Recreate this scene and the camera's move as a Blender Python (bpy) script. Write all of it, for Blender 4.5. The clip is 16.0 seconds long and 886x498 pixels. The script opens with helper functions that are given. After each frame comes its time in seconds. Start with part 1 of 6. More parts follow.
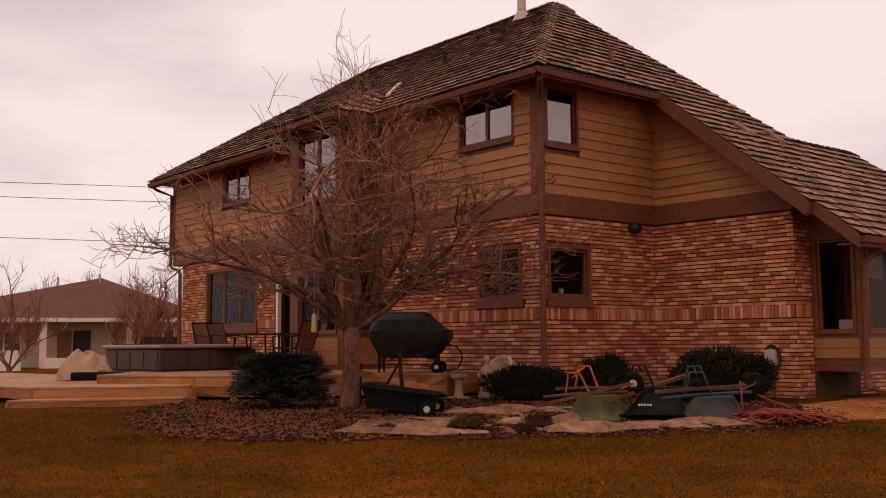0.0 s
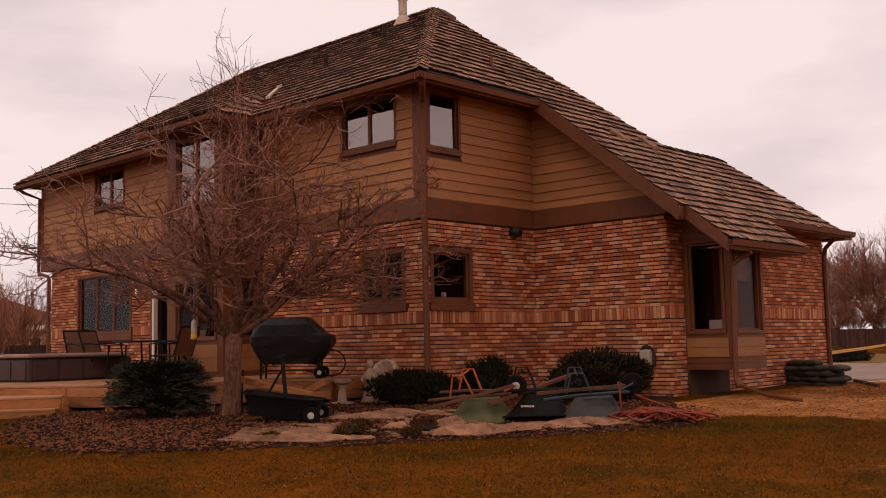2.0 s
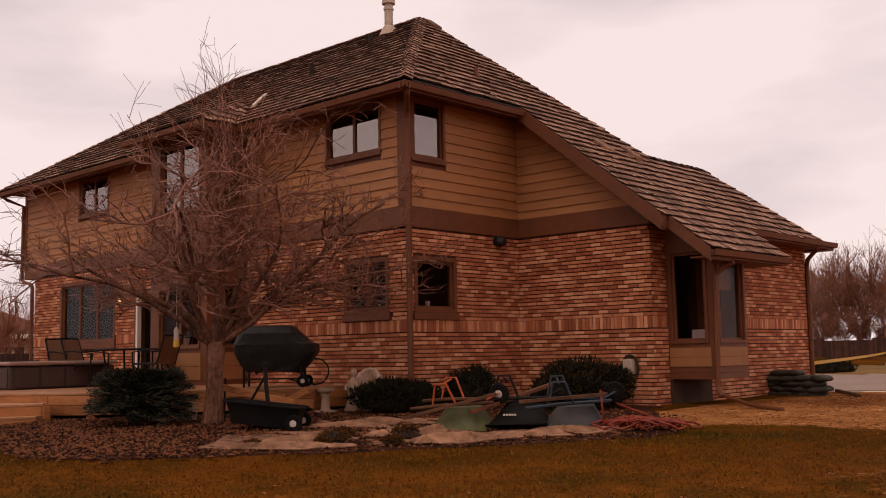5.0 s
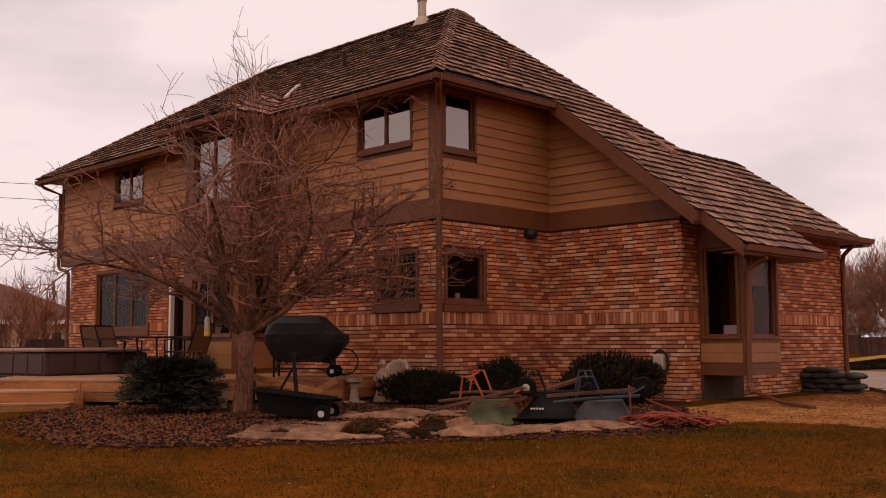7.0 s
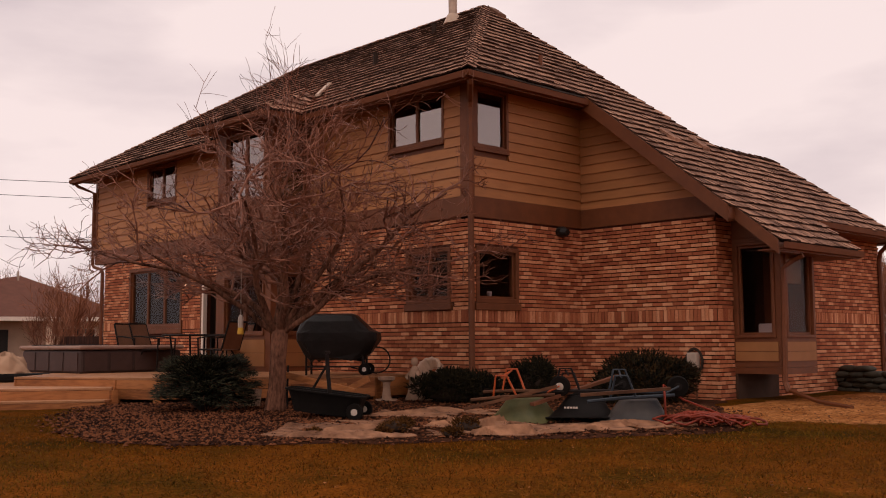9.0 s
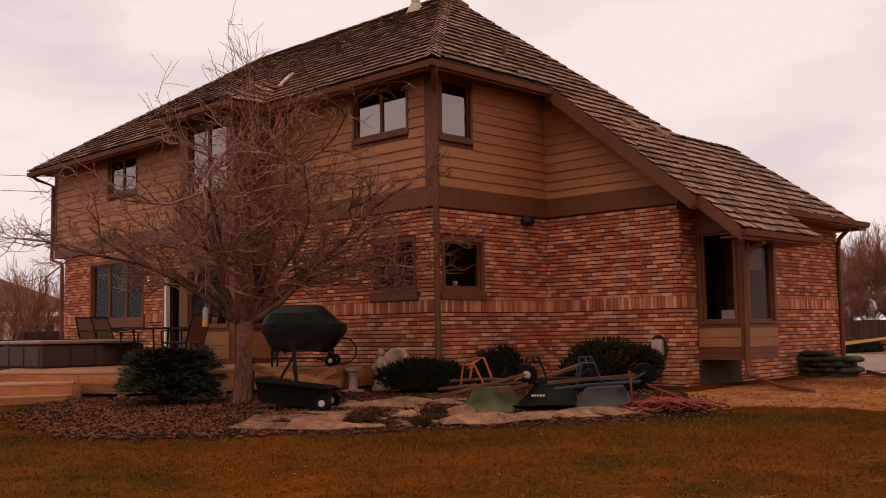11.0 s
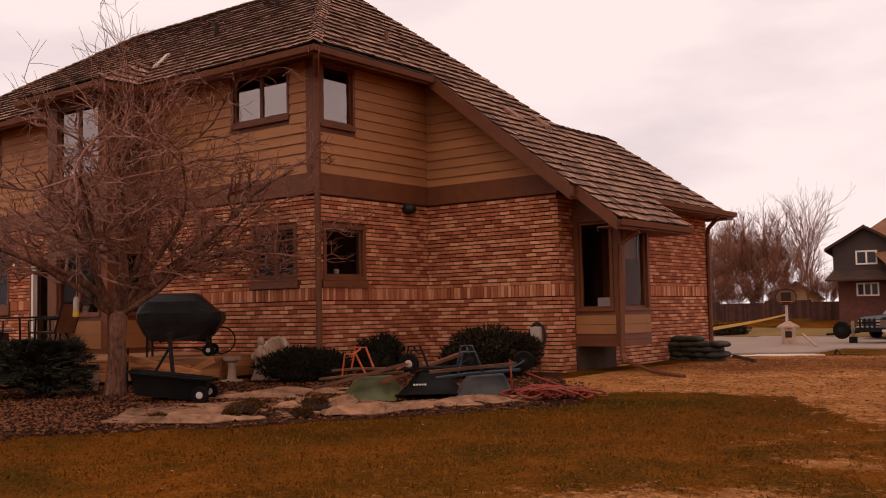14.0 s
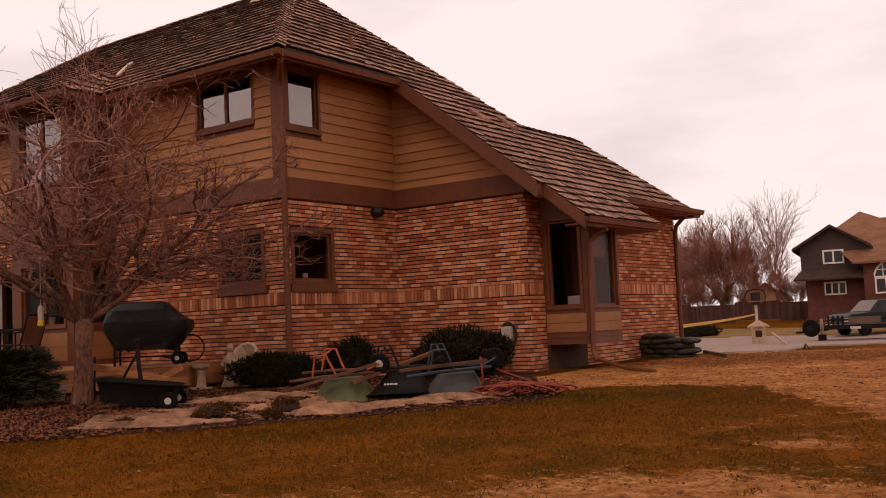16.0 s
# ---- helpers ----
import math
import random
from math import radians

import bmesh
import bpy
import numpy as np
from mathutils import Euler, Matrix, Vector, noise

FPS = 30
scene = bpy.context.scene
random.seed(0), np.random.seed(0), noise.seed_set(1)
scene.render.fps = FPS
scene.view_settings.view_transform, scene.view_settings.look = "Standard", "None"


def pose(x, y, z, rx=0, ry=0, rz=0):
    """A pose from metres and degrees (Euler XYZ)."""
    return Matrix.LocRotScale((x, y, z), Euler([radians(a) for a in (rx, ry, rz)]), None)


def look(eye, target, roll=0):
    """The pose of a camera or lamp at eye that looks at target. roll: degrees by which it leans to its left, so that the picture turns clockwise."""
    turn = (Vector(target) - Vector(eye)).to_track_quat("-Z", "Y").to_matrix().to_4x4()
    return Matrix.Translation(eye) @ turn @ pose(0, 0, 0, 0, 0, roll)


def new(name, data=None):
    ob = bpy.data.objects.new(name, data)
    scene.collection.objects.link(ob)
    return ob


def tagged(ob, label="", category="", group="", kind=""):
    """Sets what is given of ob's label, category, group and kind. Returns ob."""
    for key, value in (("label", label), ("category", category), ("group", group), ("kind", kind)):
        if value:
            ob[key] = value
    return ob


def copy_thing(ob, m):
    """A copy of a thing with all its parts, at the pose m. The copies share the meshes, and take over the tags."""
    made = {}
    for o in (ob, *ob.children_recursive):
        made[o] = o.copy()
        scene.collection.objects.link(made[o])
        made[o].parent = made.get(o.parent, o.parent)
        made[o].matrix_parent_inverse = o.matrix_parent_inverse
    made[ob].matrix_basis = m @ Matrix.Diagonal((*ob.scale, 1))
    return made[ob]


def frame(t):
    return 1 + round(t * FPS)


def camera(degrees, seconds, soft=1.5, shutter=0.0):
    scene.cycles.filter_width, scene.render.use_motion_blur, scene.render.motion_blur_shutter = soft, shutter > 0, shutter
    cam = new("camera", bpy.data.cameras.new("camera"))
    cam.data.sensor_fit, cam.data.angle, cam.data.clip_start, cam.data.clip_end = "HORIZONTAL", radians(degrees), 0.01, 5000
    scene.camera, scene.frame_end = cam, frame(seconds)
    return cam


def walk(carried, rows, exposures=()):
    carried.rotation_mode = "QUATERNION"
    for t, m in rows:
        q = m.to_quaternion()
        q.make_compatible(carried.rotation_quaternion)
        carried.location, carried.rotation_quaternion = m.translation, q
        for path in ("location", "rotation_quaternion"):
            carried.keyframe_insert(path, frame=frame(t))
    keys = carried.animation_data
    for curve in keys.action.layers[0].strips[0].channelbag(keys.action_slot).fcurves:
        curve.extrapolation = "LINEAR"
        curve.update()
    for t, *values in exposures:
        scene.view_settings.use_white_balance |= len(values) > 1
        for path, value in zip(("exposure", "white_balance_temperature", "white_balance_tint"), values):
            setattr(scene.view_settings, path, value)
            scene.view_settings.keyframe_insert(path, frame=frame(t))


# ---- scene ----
cam = camera(47.30, 16.0, soft=1.0)
ROWS = [
    (0, 11.376, -11.389, 0.943, 50.525, 5.302, 0.421),
    (0.5, 11.381, -11.423, 0.961, 49.13, 5.356, 0.644),
    (1, 11.338, -11.442, 0.961, 46.703, 5.443, 0.877),
    (1.5, 11.374, -11.498, 0.968, 45.061, 5.455, 1.273),
    (2, 11.335, -11.441, 0.965, 43.724, 5.365, 1.265),
    (2.5, 11.361, -11.456, 0.962, 42.623, 5.38, 1.06),
    (3, 11.36, -11.45, 0.964, 42.096, 5.463, 1.071),
    (3.5, 11.372, -11.44, 0.964, 41.995, 5.547, 0.893),
    (4, 11.391, -11.417, 0.946, 42.212, 5.711, 0.95),
    (6.5, 11.382, -11.417, 0.929, 44.36, 5.698, 0.661),
    (7, 11.425, -11.37, 0.959, 44.837, 5.441, 0.303),
    (7.5, 11.447, -11.357, 0.973, 45.792, 5.327, 0.151),
    (8, 11.428, -11.366, 0.985, 46.686, 5.165, 0.083),
    (10.5, 11.319, -11.403, 0.969, 45.417, 5.292, 0.983),
    (11, 11.327, -11.411, 0.965, 44.4, 4.74, 0.947),
    (11.5, 11.33, -11.428, 0.976, 43.581, 4.463, 0.944),
    (12, 11.326, -11.448, 0.997, 42.657, 4.421, 1.179),
    (12.5, 11.311, -11.429, 1.033, 39.932, 3.726, 0.48),
    (13, 11.294, -11.411, 1.047, 39.207, 3.775, 0.698),
    (13.5, 11.281, -11.396, 1.048, 38.461, 3.699, 0.593),
    (14, 11.289, -11.409, 1.039, 37.612, 3.687, 1.2),
    (14.5, 11.268, -11.384, 1.033, 36.911, 3.545, 0.855),
    (15, 11.266, -11.372, 1.008, 35.994, 3.168, 0.661),
    (15.5, 11.291, -11.373, 0.957, 35.581, 3.707, 1.734),
    (16, 11.296, -11.351, 0.869, 36.11, 4.312, 2.654),
]
walk(cam, [(t, pose(x, y, z, 90 + pitch, roll, yaw)) for t, x, y, z, yaw, pitch, roll in ROWS],
     exposures=[(0.0, 0.02), (10.5, 0.03), (12.5, 0.08), (14.5, 0.14), (16.0, 0.16)])

# ---- world and light: bright overcast sky, soft high sun behind cloud ----
world = bpy.data.worlds.new("overcast_sky")
scene.world = world
world.use_nodes = True
wn = world.node_tree.nodes
wl = world.node_tree.links
for n in list(wn):
    wn.remove(n)
w_out = wn.new("ShaderNodeOutputWorld")
w_bg = wn.new("ShaderNodeBackground")
w_geo = wn.new("ShaderNodeTexCoord")
w_map = wn.new("ShaderNodeMapping")
w_map.inputs["Scale"].default_value = (1.3, 1.3, 4.2)
w_noise = wn.new("ShaderNodeTexNoise")
w_noise.inputs["Scale"].default_value = 2.1
w_noise.inputs["Detail"].default_value = 6.0
w_noise.inputs["Roughness"].default_value = 0.5
w_ramp = wn.new("ShaderNodeValToRGB")
w_ramp.color_ramp.elements[0].position = 0.33
w_ramp.color_ramp.elements[0].color = (0.71, 0.58, 0.59, 1)
w_ramp.color_ramp.elements[1].position = 0.56
w_ramp.color_ramp.elements[1].color = (0.955, 0.785, 0.762, 1)
w_sky = wn.new("ShaderNodeTexSky")
w_sky.sky_type = "NISHITA"
w_sky.sun_disc = False
w_sky.sun_elevation = radians(38)
w_sky.sun_rotation = radians(200)
w_mul = wn.new("ShaderNodeMixRGB")
w_mul.blend_type = "MIX"
w_mul.inputs[0].default_value = 0.97
w_skys = wn.new("ShaderNodeMixRGB")
w_skys.blend_type = "MULTIPLY"
w_skys.inputs[0].default_value = 1.0
w_skys.inputs[2].default_value = (0.1, 0.1, 0.1, 1)
wl.new(w_geo.outputs["Generated"], w_map.inputs["Vector"])
wl.new(w_map.outputs["Vector"], w_noise.inputs["Vector"])
wl.new(w_noise.outputs["Fac"], w_ramp.inputs["Fac"])
wl.new(w_sky.outputs["Color"], w_skys.inputs[1])
wl.new(w_skys.outputs["Color"], w_mul.inputs[1])
wl.new(w_ramp.outputs["Color"], w_mul.inputs[2])
wl.new(w_mul.outputs["Color"], w_bg.inputs["Color"])
w_bg.inputs["Strength"].default_value = 1.0
wl.new(w_bg.outputs["Background"], w_out.inputs["Surface"])

sun_data = bpy.data.lights.new("sun", "SUN")
sun_data.energy = 0.5
sun_data.angle = radians(25)
sun_data.color = (1.0, 0.93, 0.85)
sun = new("sun", sun_data)
sun.matrix_world = look((6, -14, 22), (0, 2, 0))


# ---- materials ----
def mat(name, col, rough=0.8, var=0.25, scale=8.0, bump=0.0, bscale=60.0, col2=None, metal=0.0, rand=0.0, island=False, spec=0.3, stretch=(1, 1, 1), cast=(1.0, 0.84, 0.67)):
    col = tuple(c * k for c, k in zip(col, cast))
    col2 = tuple(c * k for c, k in zip(col2, cast)) if col2 else None
    m = bpy.data.materials.new(name)
    m.use_nodes = True
    nt = m.node_tree
    N, K = nt.nodes, nt.links
    b = N["Principled BSDF"]
    b.inputs["Roughness"].default_value = rough
    b.inputs["Metallic"].default_value = metal
    b.inputs["Specular IOR Level"].default_value = spec
    geo = N.new("ShaderNodeNewGeometry")
    mp = N.new("ShaderNodeMapping")
    mp.inputs["Scale"].default_value = stretch
    K.new(geo.outputs["Position"], mp.inputs["Vector"])
    n1 = N.new("ShaderNodeTexNoise")
    n1.inputs["Scale"].default_value = scale
    n1.inputs["Detail"].default_value = 6
    K.new(mp.outputs["Vector"], n1.inputs["Vector"])
    n2 = N.new("ShaderNodeTexNoise")
    n2.inputs["Scale"].default_value = scale * 0.13
    n2.inputs["Detail"].default_value = 3
    K.new(mp.outputs["Vector"], n2.inputs["Vector"])
    add = N.new("ShaderNodeMath")
    add.operation = "ADD"
    K.new(n1.outputs["Fac"], add.inputs[0])
    K.new(n2.outputs["Fac"], add.inputs[1])
    last = add.outputs[0]
    lo, hi = 0.72, 1.28
    if rand:
        src = geo.outputs["Random Per Island"] if island else N.new("ShaderNodeObjectInfo").outputs["Random"]
        sub = N.new("ShaderNodeMath")
        sub.operation = "MULTIPLY_ADD"
        sub.inputs[1].default_value = rand
        sub.inputs[2].default_value = -rand / 2
        K.new(src, sub.inputs[0])
        ad2 = N.new("ShaderNodeMath")
        ad2.operation = "ADD"
        K.new(last, ad2.inputs[0])
        K.new(sub.outputs[0], ad2.inputs[1])
        last = ad2.outputs[0]
    mr = N.new("ShaderNodeMapRange")
    mr.inputs["From Min"].default_value = lo
    mr.inputs["From Max"].default_value = hi
    K.new(last, mr.inputs["Value"])
    mix = N.new("ShaderNodeMixRGB")
    c2 = col2 or tuple(min(1, c * (1 + var)) for c in col)
    c1 = col if col2 else tuple(c * (1 - var) for c in col)
    mix.inputs[1].default_value = (*c1, 1)
    mix.inputs[2].default_value = (*c2, 1)
    K.new(mr.outputs[0], mix.inputs[0])
    K.new(mix.outputs[0], b.inputs["Base Color"])
    if bump:
        n3 = N.new("ShaderNodeTexNoise")
        n3.inputs["Scale"].default_value = bscale
        n3.inputs["Detail"].default_value = 4
        K.new(mp.outputs["Vector"], n3.inputs["Vector"])
        bp = N.new("ShaderNodeBump")
        bp.inputs["Strength"].default_value = bump
        bp.inputs["Distance"].default_value = 0.02
        K.new(n3.outputs["Fac"], bp.inputs["Height"])
        K.new(bp.outputs["Normal"], b.inputs["Normal"])
    return m


def glass_mat(name, tint, ior=1.32, sheen=(0.8, 0.8, 0.8)):
    m = bpy.data.materials.new(name)
    m.use_nodes = True
    nt = m.node_tree
    N, K = nt.nodes, nt.links
    N.remove(N["Principled BSDF"])
    out = N["Material Output"]
    tr = N.new("ShaderNodeBsdfTransparent")
    tr.inputs["Color"].default_value = (*tint, 1)
    gl = N.new("ShaderNodeBsdfGlossy")
    gl.inputs["Roughness"].default_value = 0.02
    gl.inputs["Color"].default_value = (*sheen, 1)
    fr = N.new("ShaderNodeFresnel")
    fr.inputs["IOR"].default_value = ior
    wav = N.new("ShaderNodeTexNoise")
    wav.inputs["Scale"].default_value = 1.5
    bp = N.new("ShaderNodeBump")
    bp.inputs["Strength"].default_value = 0.03
    K.new(wav.outputs["Fac"], bp.inputs["Height"])
    K.new(bp.outputs["Normal"], gl.inputs["Normal"])
    mx = N.new("ShaderNodeMixShader")
    K.new(fr.outputs["Fac"], mx.inputs["Fac"])
    K.new(tr.outputs[0], mx.inputs[1])
    K.new(gl.outputs[0], mx.inputs[2])
    K.new(mx.outputs[0], out.inputs["Surface"])
    return m


def brick_mat(name, island):
    """Fired brick: mostly deep red with some pale tan ones, mottled and pitted."""
    m = bpy.data.materials.new(name)
    m.use_nodes = True
    N, K = m.node_tree.nodes, m.node_tree.links
    b = N["Principled BSDF"]
    b.inputs["Roughness"].default_value = 0.88
    b.inputs["Specular IOR Level"].default_value = 0.25
    geo = N.new("ShaderNodeNewGeometry")
    src = geo.outputs["Random Per Island"] if island else N.new("ShaderNodeObjectInfo").outputs["Random"]

    def nz(scale, detail):
        n = N.new("ShaderNodeTexNoise")
        n.inputs["Scale"].default_value = scale
        n.inputs["Detail"].default_value = detail
        K.new(geo.outputs["Position"], n.inputs["Vector"])
        return n.outputs["Fac"]

    def blend(a, k, c):
        x = N.new("ShaderNodeMath")
        x.operation = "MULTIPLY_ADD"
        x.inputs[1].default_value = k
        K.new(a, x.inputs[0])
        if isinstance(c, float):
            x.inputs[2].default_value = c
        else:
            K.new(c, x.inputs[2])
        return x.outputs[0]

    v = blend(nz(34, 6), 0.5, blend(nz(1.1, 3), 0.55, blend(src, 1.0, -0.525)))
    rp = N.new("ShaderNodeValToRGB")
    e = rp.color_ramp.elements
    e[0].position, e[0].color = 0.05, (0.29, 0.08, 0.034, 1)
    e[1].position, e[1].color = 1.0, (0.66, 0.3, 0.155, 1)
    for p, c in ((0.45, (0.42, 0.135, 0.058, 1)), (0.7, (0.5, 0.185, 0.085, 1)), (0.84, (0.59, 0.245, 0.122, 1))):
        x = e.new(p)
        x.color = c
    K.new(v, rp.inputs["Fac"])
    K.new(rp.outputs["Color"], b.inputs["Base Color"])
    bp = N.new("ShaderNodeBump")
    bp.inputs["Strength"].default_value = 0.5
    bp.inputs["Distance"].default_value = 0.02
    K.new(nz(90, 4), bp.inputs["Height"])
    K.new(bp.outputs["Normal"], b.inputs["Normal"])
    return m


M_BRICK = brick_mat("brick", False)
M_BRICK_J = brick_mat("brick_joined", True)
# mortar colour darkened to include the shadow in the raked joints
M_MORTAR = mat("mortar", (0.065, 0.022, 0.013), 0.95, var=0.25, scale=14, bump=0.4)
M_SIDING = mat("tan_siding_paint", (0.345, 0.162, 0.07), 0.6, var=0.13, scale=3, bump=0.12, bscale=30, rand=0.25, stretch=(1, 1, 6))
M_TRIM = mat("brown_trim_paint", (0.14, 0.05, 0.021), 0.55, var=0.18, scale=5, bump=0.1)
M_PANEL = mat("tan_panel_paint", (0.29, 0.14, 0.06), 0.6, var=0.1, scale=4)
M_SHAKE = mat("weathered_shake", (0.13, 0.068, 0.05), 0.9, col2=(0.40, 0.245, 0.19), scale=14, bump=0.6, bscale=40, rand=0.6, island=True)
# weathered butts, coloured darker still to draw the shadow line of each row
M_BUTTSHADE = mat("shake_butt_shade", (0.028, 0.014, 0.01), 0.95, col2=(0.07, 0.036, 0.026), scale=20)
M_SHAKE_O = mat("weathered_shake_single", (0.13, 0.068, 0.05), 0.9, col2=(0.40, 0.245, 0.19), scale=14, bump=0.6, bscale=40, rand=0.6)
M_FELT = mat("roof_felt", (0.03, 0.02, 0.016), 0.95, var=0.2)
M_GLASS = glass_mat("window_glass", (0.86, 0.82, 0.8), 1.3)
M_GLASS_D = glass_mat("shaded_glass", (0.86, 0.8, 0.78), 1.16)
M_GLASS_UP = glass_mat("coated_glass", (0.9, 0.86, 0.84), 3.4, (0.84, 0.72, 0.68))
M_BLIND = mat("pale_blind", (0.8, 0.78, 0.82), 0.8, var=0.08, scale=2)
M_BLIND_G = mat("grey_blind", (0.42, 0.38, 0.46), 0.8, var=0.08, scale=2)
# room surfaces coloured dark, so the unlit indoors reads as shade
M_ROOMSHADE = mat("interior_shade", (0.07, 0.05, 0.042), 0.9, var=0.3, scale=1.5)
M_WHITE = mat("white_paint", (0.72, 0.7, 0.72), 0.5, var=0.06)
M_GALV = mat("galvanised_metal", (0.42, 0.36, 0.34), 0.45, var=0.2, metal=0.6)
M_FLASH = mat("pale_flashing", (0.5, 0.42, 0.38), 0.5, var=0.15)
M_CONC = mat("concrete", (0.58, 0.5, 0.45), 0.9, var=0.12, scale=4, bump=0.2)
# concrete coloured near black for the shade under the bay; also on closing walls
M_SHADECONC = mat("shade_dark_concrete", (0.055, 0.03, 0.021), 0.95, var=0.2, scale=4, bump=0.3)


# ---- mesh helpers ----
class Build:
    """Vertices and faces gathered for one mesh."""

    def __init__(self):
        self.v, self.f = [], []

    def add(self, verts, faces):
        k = len(self.v)
        self.v.extend(verts)
        self.f.extend(tuple(i + k for i in f) for f in faces)
        return self

    def mesh(self, name, smooth=False):
        me = bpy.data.meshes.new(name)
        me.from_pydata([tuple(p) for p in self.v], [], self.f)
        if smooth:
            me.polygons.foreach_set("use_smooth", [True] * len(me.polygons))
        me.update()
        return me


BOXF = [(0, 3, 2, 1), (4, 5, 6, 7), (0, 1, 5, 4), (1, 2, 6, 5), (2, 3, 7, 6), (3, 0, 4, 7)]


def add_box(b, x0, x1, y0, y1, z0, z1, m=None):
    vs = [Vector(p) for p in ((x0, y0, z0), (x1, y0, z0), (x1, y1, z0), (x0, y1, z0), (x0, y0, z1), (x1, y0, z1), (x1, y1, z1), (x0, y1, z1))]
    if m is not None:
        vs = [m @ p for p in vs]
    return b.add(vs, BOXF)


def tube(b, pts, radii, sides=6, cap=True):
    """A tapered tube along points."""
    k = len(b.v)
    pts = [Vector(p) for p in pts]
    prev = None
    for i, p in enumerate(pts):
        d = (pts[min(i + 1, len(pts) - 1)] - pts[max(i - 1, 0)]).normalized()
        if prev is None:
            a = d.orthogonal().normalized()
        else:
            a = (prev - d * prev.dot(d))
            a = a.normalized() if a.length > 1e-6 else d.orthogonal().normalized()
        prev = a
        c = d.cross(a)
        r = radii[i] if hasattr(radii, "__len__") else radii
        for j in range(sides):
            t = 2 * math.pi * j / sides
            b.v.append(p + a * (r * math.cos(t)) + c * (r * math.sin(t)))
    for i in range(len(pts) - 1):
        for j in range(sides):
            q = k + i * sides + j
            q2 = k + i * sides + (j + 1) % sides
            b.f.append((q, q2, q2 + sides, q + sides))
    if cap:
        b.f.append(tuple(k + j for j in reversed(range(sides))))
        b.f.append(tuple(k + (len(pts) - 1) * sides + j for j in range(sides)))
    return b


def lathe(b, profile, c=(0, 0, 0), sides=20, m=None):
    """Profile rows (radius, z) turned about the vertical through c."""
    k = len(b.v)
    for r, z in profile:
        for j in range(sides):
            t = 2 * math.pi * j / sides
            p = Vector((c[0] + r * math.cos(t), c[1] + r * math.sin(t), c[2] + z))
            b.v.append(m @ p if m is not None else p)
    for i in range(len(profile) - 1):
        for j in range(sides):
            q, q2 = k + i * sides + j, k + i * sides + (j + 1) % sides
            b.f.append((q, q2, q2 + sides, q + sides))
    b.f.append(tuple(k + j for j in reversed(range(sides))))
    b.f.append(tuple(k + (len(profile) - 1) * sides + j for j in range(sides)))
    return b


def part(name, b, material, parent=None, label="", kind="", smooth=False, bevel=0.0):
    me = b if isinstance(b, bpy.types.Mesh) else b.mesh(name, smooth)
    if not me.materials:
        me.materials.append(material)
    ob = new(name, me)
    if parent is not None:
        ob.parent = parent
    if label or kind:
        tagged(ob, label=label, kind=kind)
    if bevel:
        md = ob.modifiers.new("bevel", "BEVEL")
        md.width, md.segments, md.limit_method = bevel, 2, "ANGLE"
    return ob


def thing(name, label, category, at=(0, 0, 0), group="", kind=""):
    ob = new(name)
    ob.location = at
    ob.empty_display_size = 0.1
    return tagged(ob, label=label, category=category, group=group, kind=kind)


# ---- ground shape ----
EYE_XY = (11.34, -11.4)
NEAR = [(0, -0.52), (4, -0.44), (8, -0.2), (11, -0.07), (13, -0.02), (16, 0.04), (20, 0.06)]
RIGHT = NEAR + [(24, -0.06), (30, -0.36), (38, -0.58), (48, -0.52), (54, -0.26), (60, 0.02), (66, 0.28), (80, 0.5), (140, 0.4), (5000, 0.3)]
LEFT = NEAR + [(24, -0.05), (30, -0.18), (40, -0.25), (54, -0.15), (90, 0.1), (140, 0.3), (5000, 0.3)]


def ground_z(x, y):
    dx, dy = x - EYE_XY[0], y - EYE_XY[1]
    D = math.hypot(dx, dy)
    yaw = math.degrees(math.atan2(-dx, dy))
    w = min(1, max(0, (yaw - 32) / 24))
    if yaw > 150 or yaw < -120:
        w = 0.5
    w = w * w * (3 - 2 * w)
    a = float(np.interp(D, [p[0] for p in RIGHT], [p[1] for p in RIGHT]))
    c = float(np.interp(D, [p[0] for p in LEFT], [p[1] for p in LEFT]))
    z = a * (1 - w) + c * w
    if D < 40:
        z += 0.02 * noise.noise((x * 0.8, y * 0.8, 0.3)) + 0.012 * noise.noise((x * 2.3, y * 2.3, 4.0))
    return z


